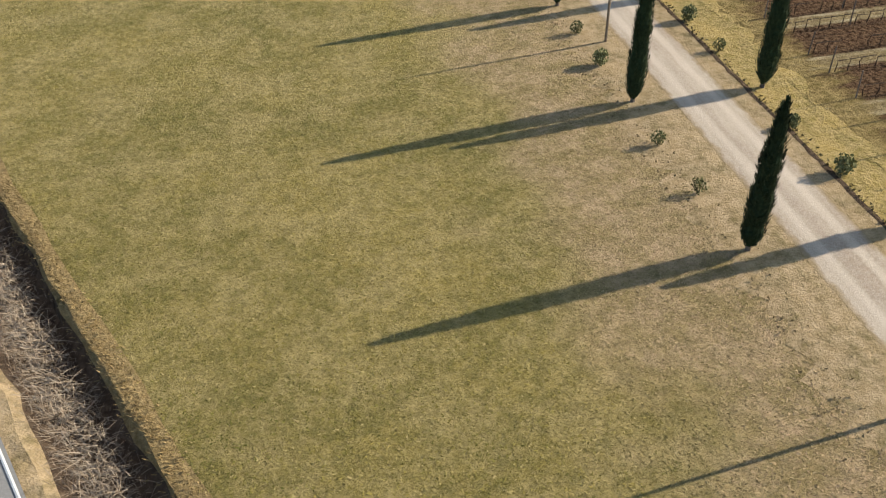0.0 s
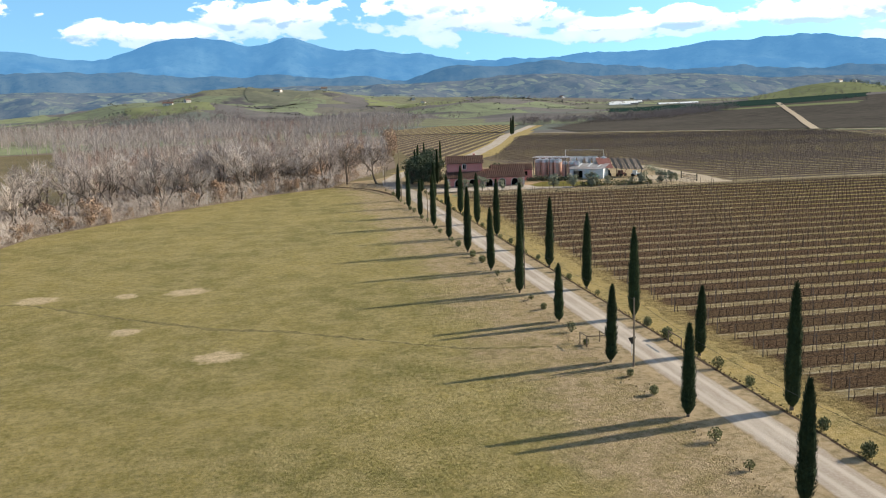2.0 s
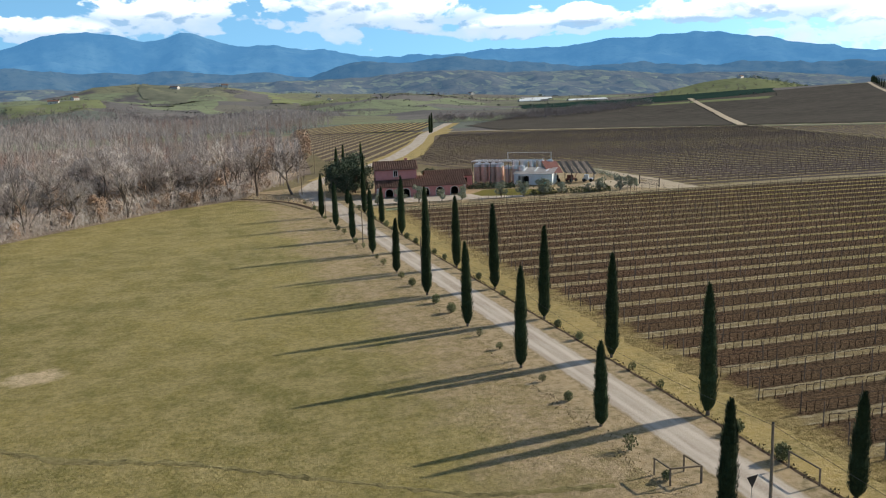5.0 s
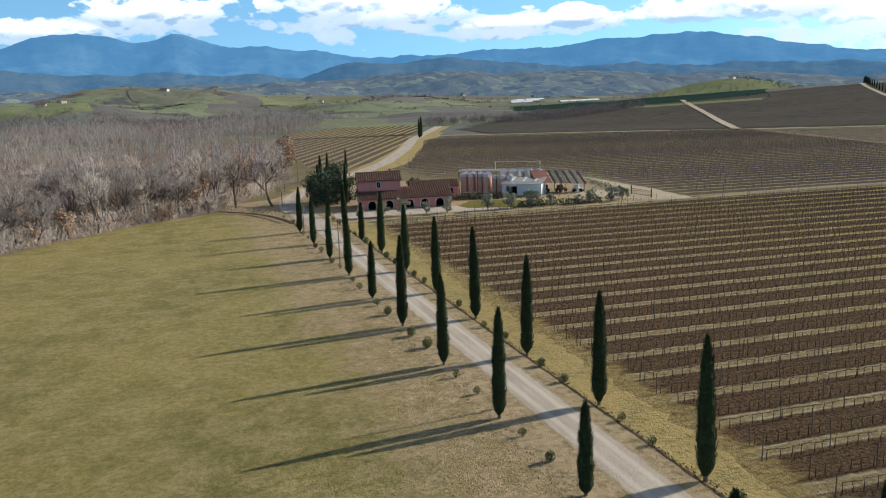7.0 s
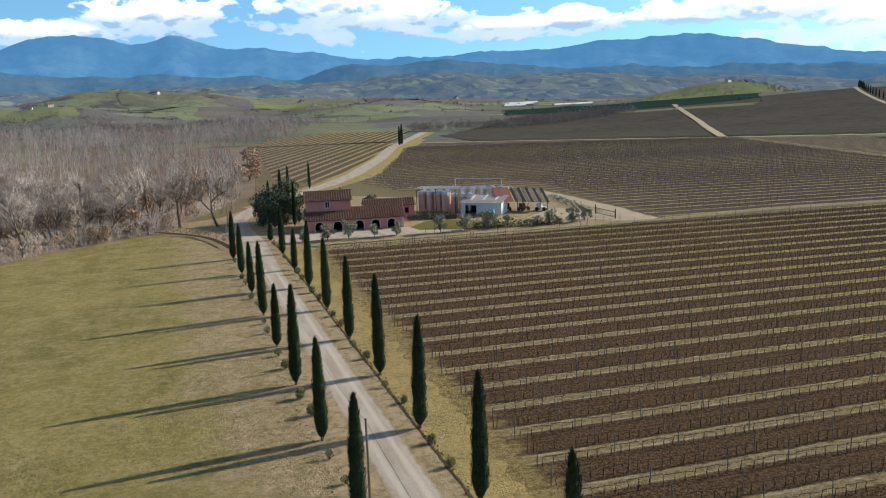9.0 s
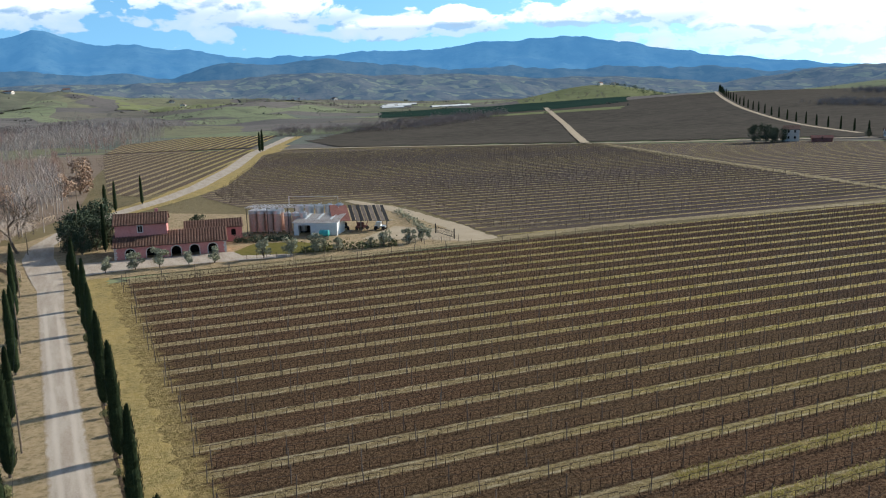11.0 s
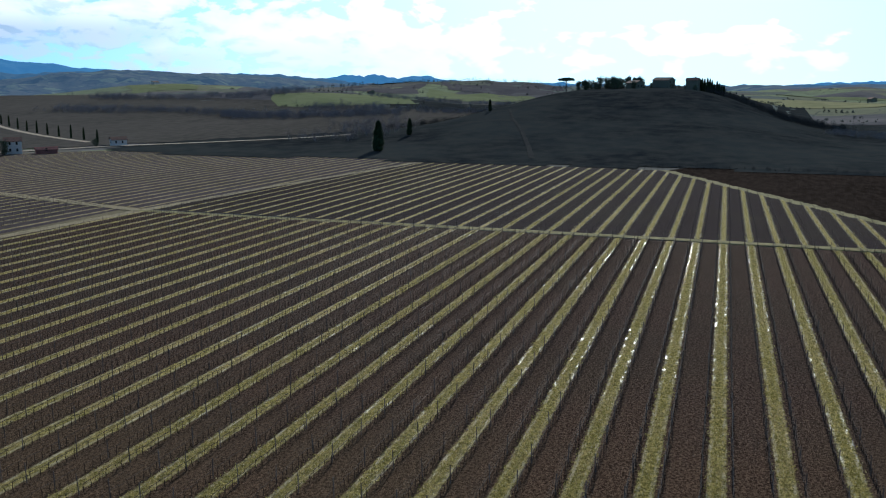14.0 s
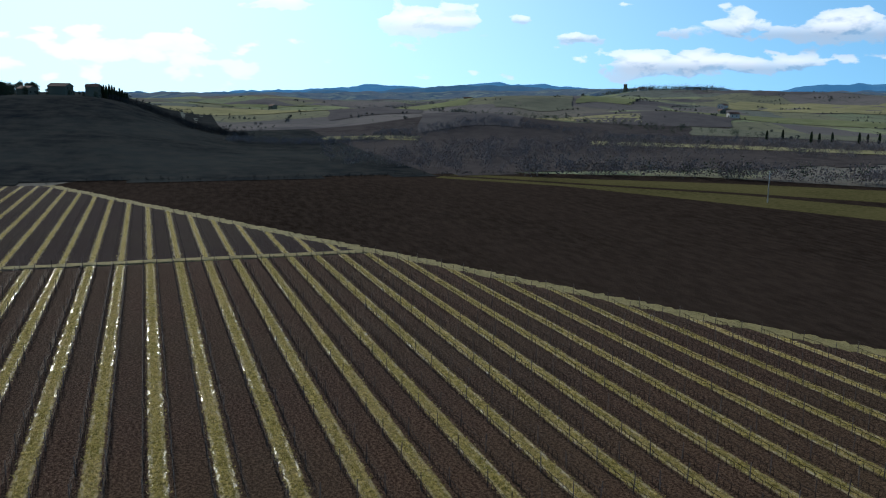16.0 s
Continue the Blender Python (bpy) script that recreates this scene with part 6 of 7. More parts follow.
def canopy():
    ob = thing("canopy", "open slatted canopy roof on dark posts beside the shed", "canopy", at=pose(69.6, 235.6, 0, 0, 0, -12))
    for u in (0.2, 5.5, 11.0):
        for v in (0.2, 8.0):
            s = Shape()
            s.box(u - 0.09, v - 0.09, 0, u + 0.09, v + 0.09, 2.75 + v * 0.24 - 0.06 * u)
            part("post", s, POLE_WOOD, ob)
    def roof_z(u, v):
        return 2.8 + 0.24 * v - 0.06 * u

    def slat(u0, u1, material, label=""):
        s = Shape()
        low = [(u, v, roof_z(u, v) + z) for u, v in ((u0, -0.3), (u1, -0.3), (u1, 8.7), (u0, 8.7)) for z in (0.0,)]
        top = [(u, v, z + 0.06) for u, v, z in low]
        s.face(*low)
        s.face(*top)
        for i in range(4):
            s.face(low[i], low[(i + 1) % 4], top[(i + 1) % 4], top[i])
        part("slat", s, material, ob, label)

    slat(-0.4, 3.4, RUST, "rust-red sheet over the back of the canopy")
    for i in range(9):
        slat(3.7 + i * 0.88, 4.44 + i * 0.88, (IRON, POST_WOOD)[i % 2])
    for u in (0.0, 5.5, 11.0):
        s = Shape()
        s.tube([(u, -0.3, 2.66 - 0.06 * u), (u, 8.7, 4.78 - 0.06 * u)], [0.08, 0.08], 4)
        part("beam", s, POLE_WOOD, ob)
    return ob


canopy()


def barrel():
    ob = thing("water_tank", "turquoise plastic water tank lying by the shed", "water tank", at=pose(66.6, 233.0, 0, 0, 0, -33))
    s = Shape()
    s.tube([(-1.0, 0, 0.8), (-0.9, 0, 0.8), (-0.3, 0, 0.8), (-0.27, 0, 0.8), (0.27, 0, 0.8), (0.3, 0, 0.8), (0.9, 0, 0.8), (1.0, 0, 0.8)], [0.45, 0.62, 0.62, 0.65, 0.65, 0.62, 0.62, 0.45], 18)
    part("shell", s, TEAL, ob)
    for u in (-0.6, 0.6):
        s = Shape()
        s.box(u - 0.08, -0.5, 0, u + 0.08, 0.5, 0.3)
        part("cradle", s, IRON, ob)


barrel()


def machine(x, y, angle, label, material):
    ob = thing("farm_machine", label, "farm machine", at=pose(x, y, 0, 0, 0, angle))
    s = Shape()
    s.box(-1.2, -0.6, 0.5, 1.2, 0.6, 0.9)
    s.box(-0.9, -0.5, 0.9, 0.2, 0.5, 1.7)
    s.tube([(1.1, 0, 0.8), (1.9, 0, 1.9), (2.6, 0, 2.2)], [0.08, 0.07, 0.05], 6)
    part("body", s, material, ob)
    for u in (-0.8, 0.9):
        for v in (-0.7, 0.7):
            s = Shape()
            s.tube([(u, v - 0.1, 0.42), (u, v + 0.1, 0.42)], [0.42, 0.42], 14)
            part("wheel", s, IRON, ob)


machine(76.0, 237.0, 20, "old red tractor parked under the canopy", RUST)
machine(72.5, 239.0, 100, "dark farm implement under the canopy", IRON)
machine(79.5, 235.0, -40, "grey trailer frame beside the canopy", STEEL)

# ---- gardens and yard ----
rng = random.Random(4)
for i, (x, y, k) in enumerate(((24.0, 219.3, 0.95), (28.9, 219.5, 1.15), (32.9, 218.8, 1.25), (37.8, 218.4, 0.95), (42.1, 218, 1.1), (50.7, 217.2, 1.2), (55.6, 216.6, 1.2), (60.9, 218, 1.3),
                               (64.5, 216.6, 0.9), (73.2, 215.8, 1.15), (78.6, 216.3, 1.1), (81.6, 217.1, 1.0), (84, 219, 0.7), (71, 217, 0.7), (62.8, 219.5, 0.8))):
    plant("olive_tree", OLIVES[i % 3], x, y, k * 0.95, i * 1.3, "small silvery olive tree before the farm buildings", "olive tree", "olives by the farm", 0.0)
for i, (x, y, k) in enumerate(((18.4, 243.0, 0.8), (21.0, 246.5, 1.0), (23.6, 243.5, 0.85), (19.5, 250.5, 0.85), (24.5, 250.0, 1.1), (20.8, 240.4, 0.6), (26.5, 246, 0.75))):
    plant("evergreen_tree", DARK_TREES[i % 2], x, y, k, i * 2.1, "dense dark evergreen beside the farmhouse", "evergreen tree", "evergreens by the house", 0.0)
for i, (x, y, h, w) in enumerate(((25.0, 240.5, 9.5, 1.0), (21.0, 256, 8.5, 1.1), (30.0, 302, 8.0, 1.0), (37.5, 313, 8.0, 0.9), (27.5, 299, 7.5, 1.2), (110.3, 499, 11, 1.6), (108, 494, 10, 1.5), (18.5, 224.5, 3.2, 1.2))):
    cypress(x, y, h, w, i, "dark cypress near the farm road", "cypresses near the farm")
sheet("lawn", [(47, 226.5), (48, 221), (62, 217.5), (66, 222), (60, 231), (52, 233)], 0.012, GREEN, "small bright green lawn by the winery", "lawn")
plant("evergreen_tree", DARK_TREES[0], 44.5, 256.0, 0.45, 1.0, "dark round evergreen behind the farmhouse", "evergreen tree", "", 0.0)


def hedge_row(name, a, b, width, high, count, material, label, category):
    s, rng = Shape(), random.Random(name)
    a, b = Vector((*a, 0)), Vector((*b, 0))
    side = Vector((-(b - a).y, (b - a).x, 0)).normalized()
    for _ in range(count):
        p = a.lerp(b, rng.random()) + side * rng.gauss(0, width / 3)
        p.z = height(p.x, p.y) + abs(rng.gauss(0, high / 2))
        leaf_clump(s, rng, p, high * rng.uniform(0.2, 0.4), 0.4)
    return tagged(part(name, s, material), label, category, kind="stuff")


hedge_row("low_hedge", (49, 237), (60, 233.5), 2.0, 1.1, 900, PINE, "dark low hedge below the tanks", "hedge")
hedge_row("shrub_border", (58, 218.5), (76, 216), 1.6, 1.3, 800, SHRUB, "shrubby border along the vineyard edge", "shrubs")
hedge_row("track_scrub", (87, 226), (92, 258), 2.0, 1.0, 700, OLIVE, "grey-green scrub beside the dirt track", "scrub")


def rail_fence(points, name, label, step=1.9, high=1.3, cross=True):
    """Rustic fence: posts, a top rail and crossed braces."""
    ob = thing(name, label, "fence")
    pts = [Vector((*p, 0)) for p in points]
    places = []
    for a, b in zip(pts, pts[1:]):
        n = max(1, round((b - a).length / step))
        places += [a.lerp(b, i / n) for i in range(n)]
    places.append(pts[-1])
    for i, p in enumerate(places):
        s = Shape()
        s.tube([p, p + Vector((0, 0, high))], [0.09, 0.08], 6)
        part("post", s, FENCE_WOOD, ob)
        if i:
            q = places[i - 1]
            s = Shape()
            s.tube([q + Vector((0, 0, high - 0.06)), p + Vector((0, 0, high - 0.06))], [0.075, 0.075], 5)
            part("rail", s, FENCE_WOOD, ob)
            if cross:
                for za, zb in ((0.12, high - 0.12), (high - 0.12, 0.12)):
                    s = Shape()
                    s.tube([q + Vector((0, 0, za)), p + Vector((0, 0, zb))], [0.055, 0.055], 5)
                    part("brace", s, FENCE_WOOD, ob)


rail_fence([(-3, 247.5), (1.5, 243.0), (5.2, 238.5), (7.9, 233.5), (9.8, 227.5), (11.0, 221.0)], "rustic_fence", "rustic wooden fence with crossed braces round the bend")
rail_fence([(-4.4, 260), (0.5, 268), (4.85, 276), (10, 285), (15.6, 294)], "rustic_fence", "rustic wooden fence below the wood", 2.2)
bank = Shape()
for i, ((x, y), (u, v)) in enumerate(zip([(-6, 247.8), (-2, 244.5), (2.2, 240), (5.6, 235), (7.8, 229.5), (9.2, 224), (10.2, 219)], [(-7, 245.2), (-3.5, 242.0), (0.2, 237.6), (3.2, 232.8), (5.2, 227.6), (6.8, 222.4), (8.4, 217.5)])):
    bank.v.extend(((x + 1.0, y + 0.6, 0.03), (x, y, 0.0), ((x + u) / 2, (y + v) / 2, -0.75), (u, v, 0.02)))
    if i:
        n = len(bank.v)
        bank.f.extend((n - 8 + j, n - 4 + j, n - 3 + j, n - 7 + j) for j in range(3))
tagged(part("bank", bank, BED), "bare brown bank below the rustic fence", "bank", kind="structure")


def railing(x, y, angle, length, label):
    ob = thing("railing", label, "railing", "culvert railings", at=pose(x, y, 0, 0, 0, angle))
    for u in (0, length):
        s = Shape()
        s.tube([(u, 0, -0.1), (u, 0, 1.1)], [0.06, 0.06], 6)
        part("post", s, POLE_WOOD, ob)
    s = Shape()
    s.tube([(0, 0, 1.08), (length, 0, 1.08)], [0.055, 0.055], 6)
    part("rail", s, POLE_WOOD, ob)
    return ob


railing(15.0, 86.9, 95, 1.6, "low wooden culvert railing on the verge")
railing(15.0, 86.9, -8, 1.9, "low wooden culvert railing on the verge")
railing(16.9, 86.6, 95, 1.7, "low wooden culvert railing on the verge")
railing(23.0, 84.0, 92, 2.6, "low wooden culvert railing beside the road edge")
sign = thing("road_sign", "grey back of a triangular road sign on a thin post", "road sign", at=pose(18.0, 83.4, 0, 0, 0, 10))
s = Shape()
s.tube([(0, 0, -0.1), (0, 0, 1.75)], [0.03, 0.03], 6)
part("post", s, STEEL, sign)
s = Shape()
for z in (-0.03, -0.05):
    s.face((0, z, 1.05), (0.42, z, 1.75), (-0.42, z, 1.75))
s.face((-0.42, -0.03, 1.75), (0.42, -0.03, 1.75), (0.42, -0.05, 1.75), (-0.42, -0.05, 1.75))
part("plate", s, IRON, sign, "dark triangular plate")


def gate():
    ob = thing("field_gate", "dark iron field gate between two posts by the track", "gate", at=pose(88.2, 216.2, 0, 0, 0, 94))
    for u in (0, 8.0):
        s = Shape()
        s.tube([(u, 0, -0.1), (u, 0, 2.0)], [0.12, 0.12], 8)
        part("post", s, IRON, ob)
    for z in (0.25, 1.35):
        s = Shape()
        s.box(0, -0.03, z, 8.0, 0.03, z + 0.07)
        part("bar", s, IRON, ob)
    for i in range(1, 20):
        s = Shape()
        s.box(i * 0.4 - 0.02, -0.02, 0.3, i * 0.4 + 0.02, 0.02, 1.4)
        part("picket", s, IRON, ob)


gate()
fence = thing("wire_fence", "thin post and wire fence along the farm's edge", "fence")
for i in range(24):
    p = Vector((47.5, 216.2, 0)).lerp(Vector((88, 213.8, 0)), i / 23)
    s = Shape()
    s.tube([p, p + Vector((0, 0, 1.2))], [0.04, 0.04], 5)
    part("post", s, POST_WOOD, fence)
for z in (0.5, 0.85, 1.15):
    s = Shape()
    s.tube([(47.5, 216.2, z), (88, 213.8, z)], [0.008, 0.008], 3)
    part("wire", s, IRON, fence)

# ---- overhead cable ----
cable = Shape()
ends = [(18.4, 48.6, 6.0), (17.0, 80.5, 6.0), (15.6, 112, 6.0), (14.2, 143, 6.0), (12.8, 175, 6.0), (11.4, 207, 6.0), (11.2, 245.8, 5.0), (21, 300, 6.4)]
for a, b in zip(ends, ends[1:]):
    a, b = Vector(a), Vector(b)
    cable.tube([a.lerp(b, t / 8) - Vector((0, 0, 0.7 * 4 * (t / 8) * (1 - t / 8))) for t in range(9)], [0.012] * 9, 3, False)
tagged(part("overhead_cable", cable, IRON), "thin sagging cable strung between the poles", "cable")

# ---- the plain and the hills beyond ----


def drape(name, inside, box, cell, lift, material, label, category):
    """A field that lies on the rolling ground."""
    s = Shape()
    x0, y0, x1, y1 = box
    nx, ny = int((x1 - x0) / cell), int((y1 - y0) / cell)
    made = {}

    def corner(i, j):
        if (i, j) not in made:
            x, y = x0 + i * cell, y0 + j * cell
            made[i, j] = len(s.v)
            s.v.append((x, y, height(x, y) + lift))
        return made[i, j]

    for i in range(nx):
        for j in range(ny):
            if inside(x0 + (i + 0.5) * cell, y0 + (j + 0.5) * cell):
                s.f.append((corner(i, j), corner(i + 1, j), corner(i + 1, j + 1), corner(i, j + 1)))
    ob = part(name, s, material)
    for p in ob.data.polygons:
        p.use_smooth = True
    return tagged(ob, label, category, kind="structure")


STUBBLE = surface("far_stubble_field", ((0.128, 0.136, 0.104), (0.160, 0.167, 0.123), (0.196, 0.200, 0.148)), 0.006, 0.06, 1.0, spec=0.0)
FAR_VINES = surface("distant_vine_rows", ((0.058, 0.053, 0.048), (0.085, 0.076, 0.068), (0.118, 0.108, 0.090)), 0.012, 0.25, 1.0, stretch=(0.4, 1.0, 1.0), spec=0.0)
# dark bluish tones carry the cloud shadow that lies over this hill
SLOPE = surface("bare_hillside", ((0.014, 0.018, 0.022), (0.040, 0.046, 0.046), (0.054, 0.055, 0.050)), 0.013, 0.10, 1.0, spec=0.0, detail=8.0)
drape("plain_vineyard", lambda x, y: y > 520 - 0.62 * (x - 110) + 0 and y > 250 and x > 150 + 0.62 * (y - 560) * (1 if y > 560 else 0) and y < 820 - 0.25 * (x - 300), (110, 240, 760, 860), 8, 0.22, FAR_VINES, "brown winter vineyards on the plain", "vineyard")
def hill_side(x, y):
    return x > 344 + 14 * noise.noise(Vector((y * 0.03, 0.0, 7.0))) and y < 335 + 0.1 * (x - 345) and (y > 20 or x < 640)


STREAM_SOIL = surface("stream_side_soil", ((0.048, 0.043, 0.044), (0.074, 0.066, 0.065), (0.100, 0.090, 0.086)), 0.012, 0.12, 1.0, spec=0.0)
drape("castle_hill_slope", lambda x, y: y > -36 and hill_side(x, y), (340, -340, 900, 420), 8, 0.12, SLOPE, "bare hillside below the hamlet, coloured dark for cloud shade", "hillside")
drape("stream_fields", lambda x, y: y < -36 and hill_side(x, y), (340, -340, 900, 420), 8, 0.12, STREAM_SOIL, "dull brown winter fields beyond the stream", "field")


SLOPE_LANE = surface("worn_hill_lane", ((0.034, 0.036, 0.036), (0.050, 0.051, 0.049), (0.066, 0.065, 0.060)), 0.05, 0.5, 1.0, spec=0.0)
ribbon("castle_lane", [(362, 142), (400, 153), (440, 166), (480, 181), (519, 193)], [2.2, 2.0, 1.8, 1.6, 1.4], 0.3, SLOPE_LANE, "faint pale lane climbing the hillside", "lane", 0.2, 3.0)


def small_house(x, y, angle, w, d, h, wall, roof, label, name="house", windows=2):
    z = height(x, y)
    ob = thing(name, label, "house", at=pose(x, y, z, 0, 0, angle))
    s = Shape()
    s.box(0, 0, -0.5, w, d, h)
    for u in (0, w):
        s.face((u, 0, h), (u, d, h), (u, d / 2, h + d * 0.22))
    part("wall", s, wall, ob)
    s = Shape()
    for v0, v1 in ((-0.4, d / 2), (d + 0.4, d / 2)):
        s.face((-0.4, v0, h - 0.1), (w + 0.4, v0, h - 0.1), (w + 0.4, v1, h + d * 0.22 + 0.12), (-0.4, v1, h + d * 0.22 + 0.12))
        s.face((-0.4, v0, h - 0.3), (w + 0.4, v0, h - 0.3), (w + 0.4, v0, h - 0.1), (-0.4, v0, h - 0.1))
    part("roof", s, roof, ob)
    for i in range(windows):
        for level in range(max(1, int(h / 2.8))):
            u = w * (i + 0.7) / (windows + 0.4)
            s = Shape()
            s.box(u - 0.4, -0.05, 1.2 + level * 2.8, u + 0.4, 0.05, 2.4 + level * 2.8)
            part("window", s, DARK, ob)
            s = Shape()
            s.box(-0.05, d * (i + 0.7) / (windows + 0.4) - 0.4, 1.2 + level * 2.8, 0.05, d * (i + 0.7) / (windows + 0.4) + 0.4, 2.4 + level * 2.8)
            part("window", s, DARK, ob)
    return ob


small_house(321.5, 361.5, -42, 6.5, 6.5, 5.6, PALE, TILE, "pale two-storey house among dark trees on the plain")
small_house(326.5, 350.0, -42, 8.5, 4.0, 1.9, RUST, RUST, "low red shed beside the pale house", "shed", 1)
small_house(372, 349, -40, 7.0, 5.0, 3.0, PALE, TILE, "half-ruined stone house by the dirt track")
for i, (x, y, k) in enumerate(((309, 367, 1.0), (312.5, 363.5, 1.05), (315.5, 361, 0.85), (318, 358.8, 0.8), (312, 359, 0.4), (366, 353, 0.5))):
    plant("evergreen_tree", DARK_TREES[i % 2], x, y, k, i, "dark bushy tree beside the pale house", "evergreen tree", "trees by the pale house")


def hill_line(t):
    """The lane that climbs over the hill."""
    return 388 + 298 * t - 18 * math.sin(math.pi * t), 376 + 445 * t + 12 * math.sin(math.pi * t)


for i in range(32):
    t = i / 31
    x, y = hill_line(t)
    cypress(x + 3, y - 2, 6.6 + 0.5 * (i % 3), 1.25, i, "slim cypress in a line over the hill", "cypresses on the hill", z=height(x + 3, y - 2) - 0.2)
hill_path = Shape()
for i in range(61):
    t = i / 60
    x, y = hill_line(t)
    for o in (-2.2, 1.2):
        hill_path.v.append((x + 0.8 * o, y - 0.6 * o, height(x + 0.8 * o, y - 0.6 * o) + 0.25))
    if i:
        n = len(hill_path.v)
        hill_path.f.append((n - 4, n - 3, n - 1, n - 2))
tagged(part("hill_lane", hill_path, DIRT), "pale lane climbing the hill beside cypresses", "lane", kind="structure")
cypress(374, 212, 13.5, 5.0, 1, "broad dark cypress at the vineyard corner", "", z=0)
cypress(433, 221, 8.5, 3.0, 2, "dark cypress on the hillside", "", z=height(433, 221))
cypress(520, 205, 7.0, 2.2, 3, "dark cypress on the hillside", "", z=height(520, 205))

# the hamlet on the hill
small_house(655, 112, 60, 13, 8, 6.0, STUBBLE, TILE, "old stone farmhouse on the hill top")
small_house(662, 96, 80, 8, 7, 7.5, STUBBLE, TILE, "stone tower house on the hill top")
small_house(648, 132, 40, 12, 7, 4.0, STUBBLE, TILE, "long low stone building on the hill top")
rng = random.Random(9)
for i in range(58):
    x, y = rng.uniform(628, 690), rng.uniform(138, 178) if i < 38 else rng.uniform(96, 140)
    plant("evergreen_tree", DARK_TREES[i % 2], x, y, rng.uniform(0.6, 1.15) if i < 38 else rng.uniform(0.3, 0.5), i, "dark evergreen on the hill top", "evergreen tree", "trees on the hill top")
for i in range(14):
    y = 101 - i * 1.6
    cypress(668 + rng.uniform(-3, 3), y, rng.uniform(7, 10.5), 2.2, i, "dark cypress on the hill top", "cypresses on the hill top", z=height(668, y) - 0.2)
umbrella = Shape()
for _ in range(900):
    a, r = rng.uniform(0, math.tau), math.sqrt(rng.random()) * 6.0
    leaf_clump(umbrella, rng, Vector((math.cos(a) * r, math.sin(a) * r, 9.2 + rng.uniform(-0.6, 1.6) * (1 - (r / 6.5) ** 2))), 1.0, 0.5)
stem = Shape()
stem.tube([(0, 0, -0.3), (0.2, 0, 5), (0, 0, 9)], [0.35, 0.28, 0.2], 7)
for i in range(6):
    stem.tube([(0, 0, 6.5), (math.cos(i * 1.05) * 3.6, math.sin(i * 1.05) * 3.6, 9.2)], [0.14, 0.06], 4, False)
pine = thing("umbrella_pine", "umbrella pine with a flat crown on the hill", "umbrella pine", at=pose(637, 184, height(637, 184)) @ Matrix.Scale(0.9, 4))
part("trunk", stem, BARK, pine)
part("crown", umbrella, PINE, pine)


def tree_belt(name, line, width, count, high, material, label, leafy=True):
    """A far belt of trees that nobody could count."""
    s, rng = Shape(), random.Random(name)
    pts = [Vector((*p, 0)) for p in line]
    total = sum((b - a).length for a, b in zip(pts, pts[1:]))
    for a, b in zip(pts, pts[1:]):
        side = Vector((-(b - a).y, (b - a).x, 0)).normalized()
        for _ in range(int(count * (b - a).length / total)):
            p = a.lerp(b, rng.random()) + side * rng.gauss(0, width / 2.5)
            z, h = height(p.x, p.y), high * rng.uniform(0.55, 1.2)
            if not leafy:
                s.tube([(p.x, p.y, z - 0.3), (p.x, p.y, z + h * 0.6)], [0.15, 0.06], 3, False)
            for _ in range(54 if leafy else 84):
                b0 = Vector((p.x, p.y, z + h * 0.45)) + Vector((rng.gauss(0, 0.22), rng.gauss(0, 0.22), rng.gauss(0.0, 0.22))) * h
                if leafy:
                    leaf_clump(s, rng, b0, h * 0.085, 0.8)
                else:
                    e = Vector((rng.gauss(0, 0.5), rng.gauss(0, 0.5), rng.uniform(0.2, 1.2))).normalized() * h * rng.uniform(0.12, 0.28)
                    w = e.orthogonal().normalized() * 0.07
                    s.face(b0 - w, b0 + w, b0 + e)
    return tagged(part(name, s, material), label, "trees", kind="stuff")


DULL = surface("winter_scrub", ((0.139, 0.117, 0.112), (0.209, 0.177, 0.165), (0.288, 0.248, 0.230)), 0.05, 0.6, 1.0, spec=0.0)
# scrub tone kept as dark as the hillside's painted cloud shade
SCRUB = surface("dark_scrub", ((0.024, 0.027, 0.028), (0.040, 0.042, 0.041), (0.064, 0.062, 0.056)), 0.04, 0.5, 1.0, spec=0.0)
tree_belt("stream_trees", [(345, -70), (335, -100), (318, -137), (290, -170), (262, -205)], 12, 190, 7.0, DULL, "bare trees and scrub along a stream")
tree_belt("stream_evergreens", [(345, -92), (341, -104), (330, -118), (285, -180)], 5, 20, 6.5, PINE, "dark ivy-clad trees along a stream")
tree_belt("far_wood", [(370, -30), (430, -80), (470, -150), (430, -260), (390, -330)], 70, 800, 5.5, DULL, "wide belt of bare winter woodland")
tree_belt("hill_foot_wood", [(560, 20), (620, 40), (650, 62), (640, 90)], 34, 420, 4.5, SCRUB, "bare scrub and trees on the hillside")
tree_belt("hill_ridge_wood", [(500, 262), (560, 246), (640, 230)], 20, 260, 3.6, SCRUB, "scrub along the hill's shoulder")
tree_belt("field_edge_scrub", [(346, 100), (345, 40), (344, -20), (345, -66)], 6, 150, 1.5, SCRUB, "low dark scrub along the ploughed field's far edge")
tree_belt("valley_belt", [(150, 640), (230, 640), (300, 690), (360, 740)], 34, 420, 7, DULL, "belt of bare trees across the plain")
tree_belt("valley_pines", [(120, 1100), (300, 1300), (560, 1250), (760, 1100)], 60, 200, 6.5, DULL, "dark tree belt far down the valley")
tree_belt("track_trees", [(420, 285), (450, 240), (520, 290), (600, 300)], 30, 120, 6, DULL, "bare trees along a dirt track", False)
# bluish, lightened wood tone with distance haze painted in
HAZE_WOOD = surface("distant_bare_wood", ((0.117, 0.117, 0.129), (0.168, 0.161, 0.172), (0.234, 0.222, 0.218)), 0.03, 0.4, 1.0, spec=0.0)
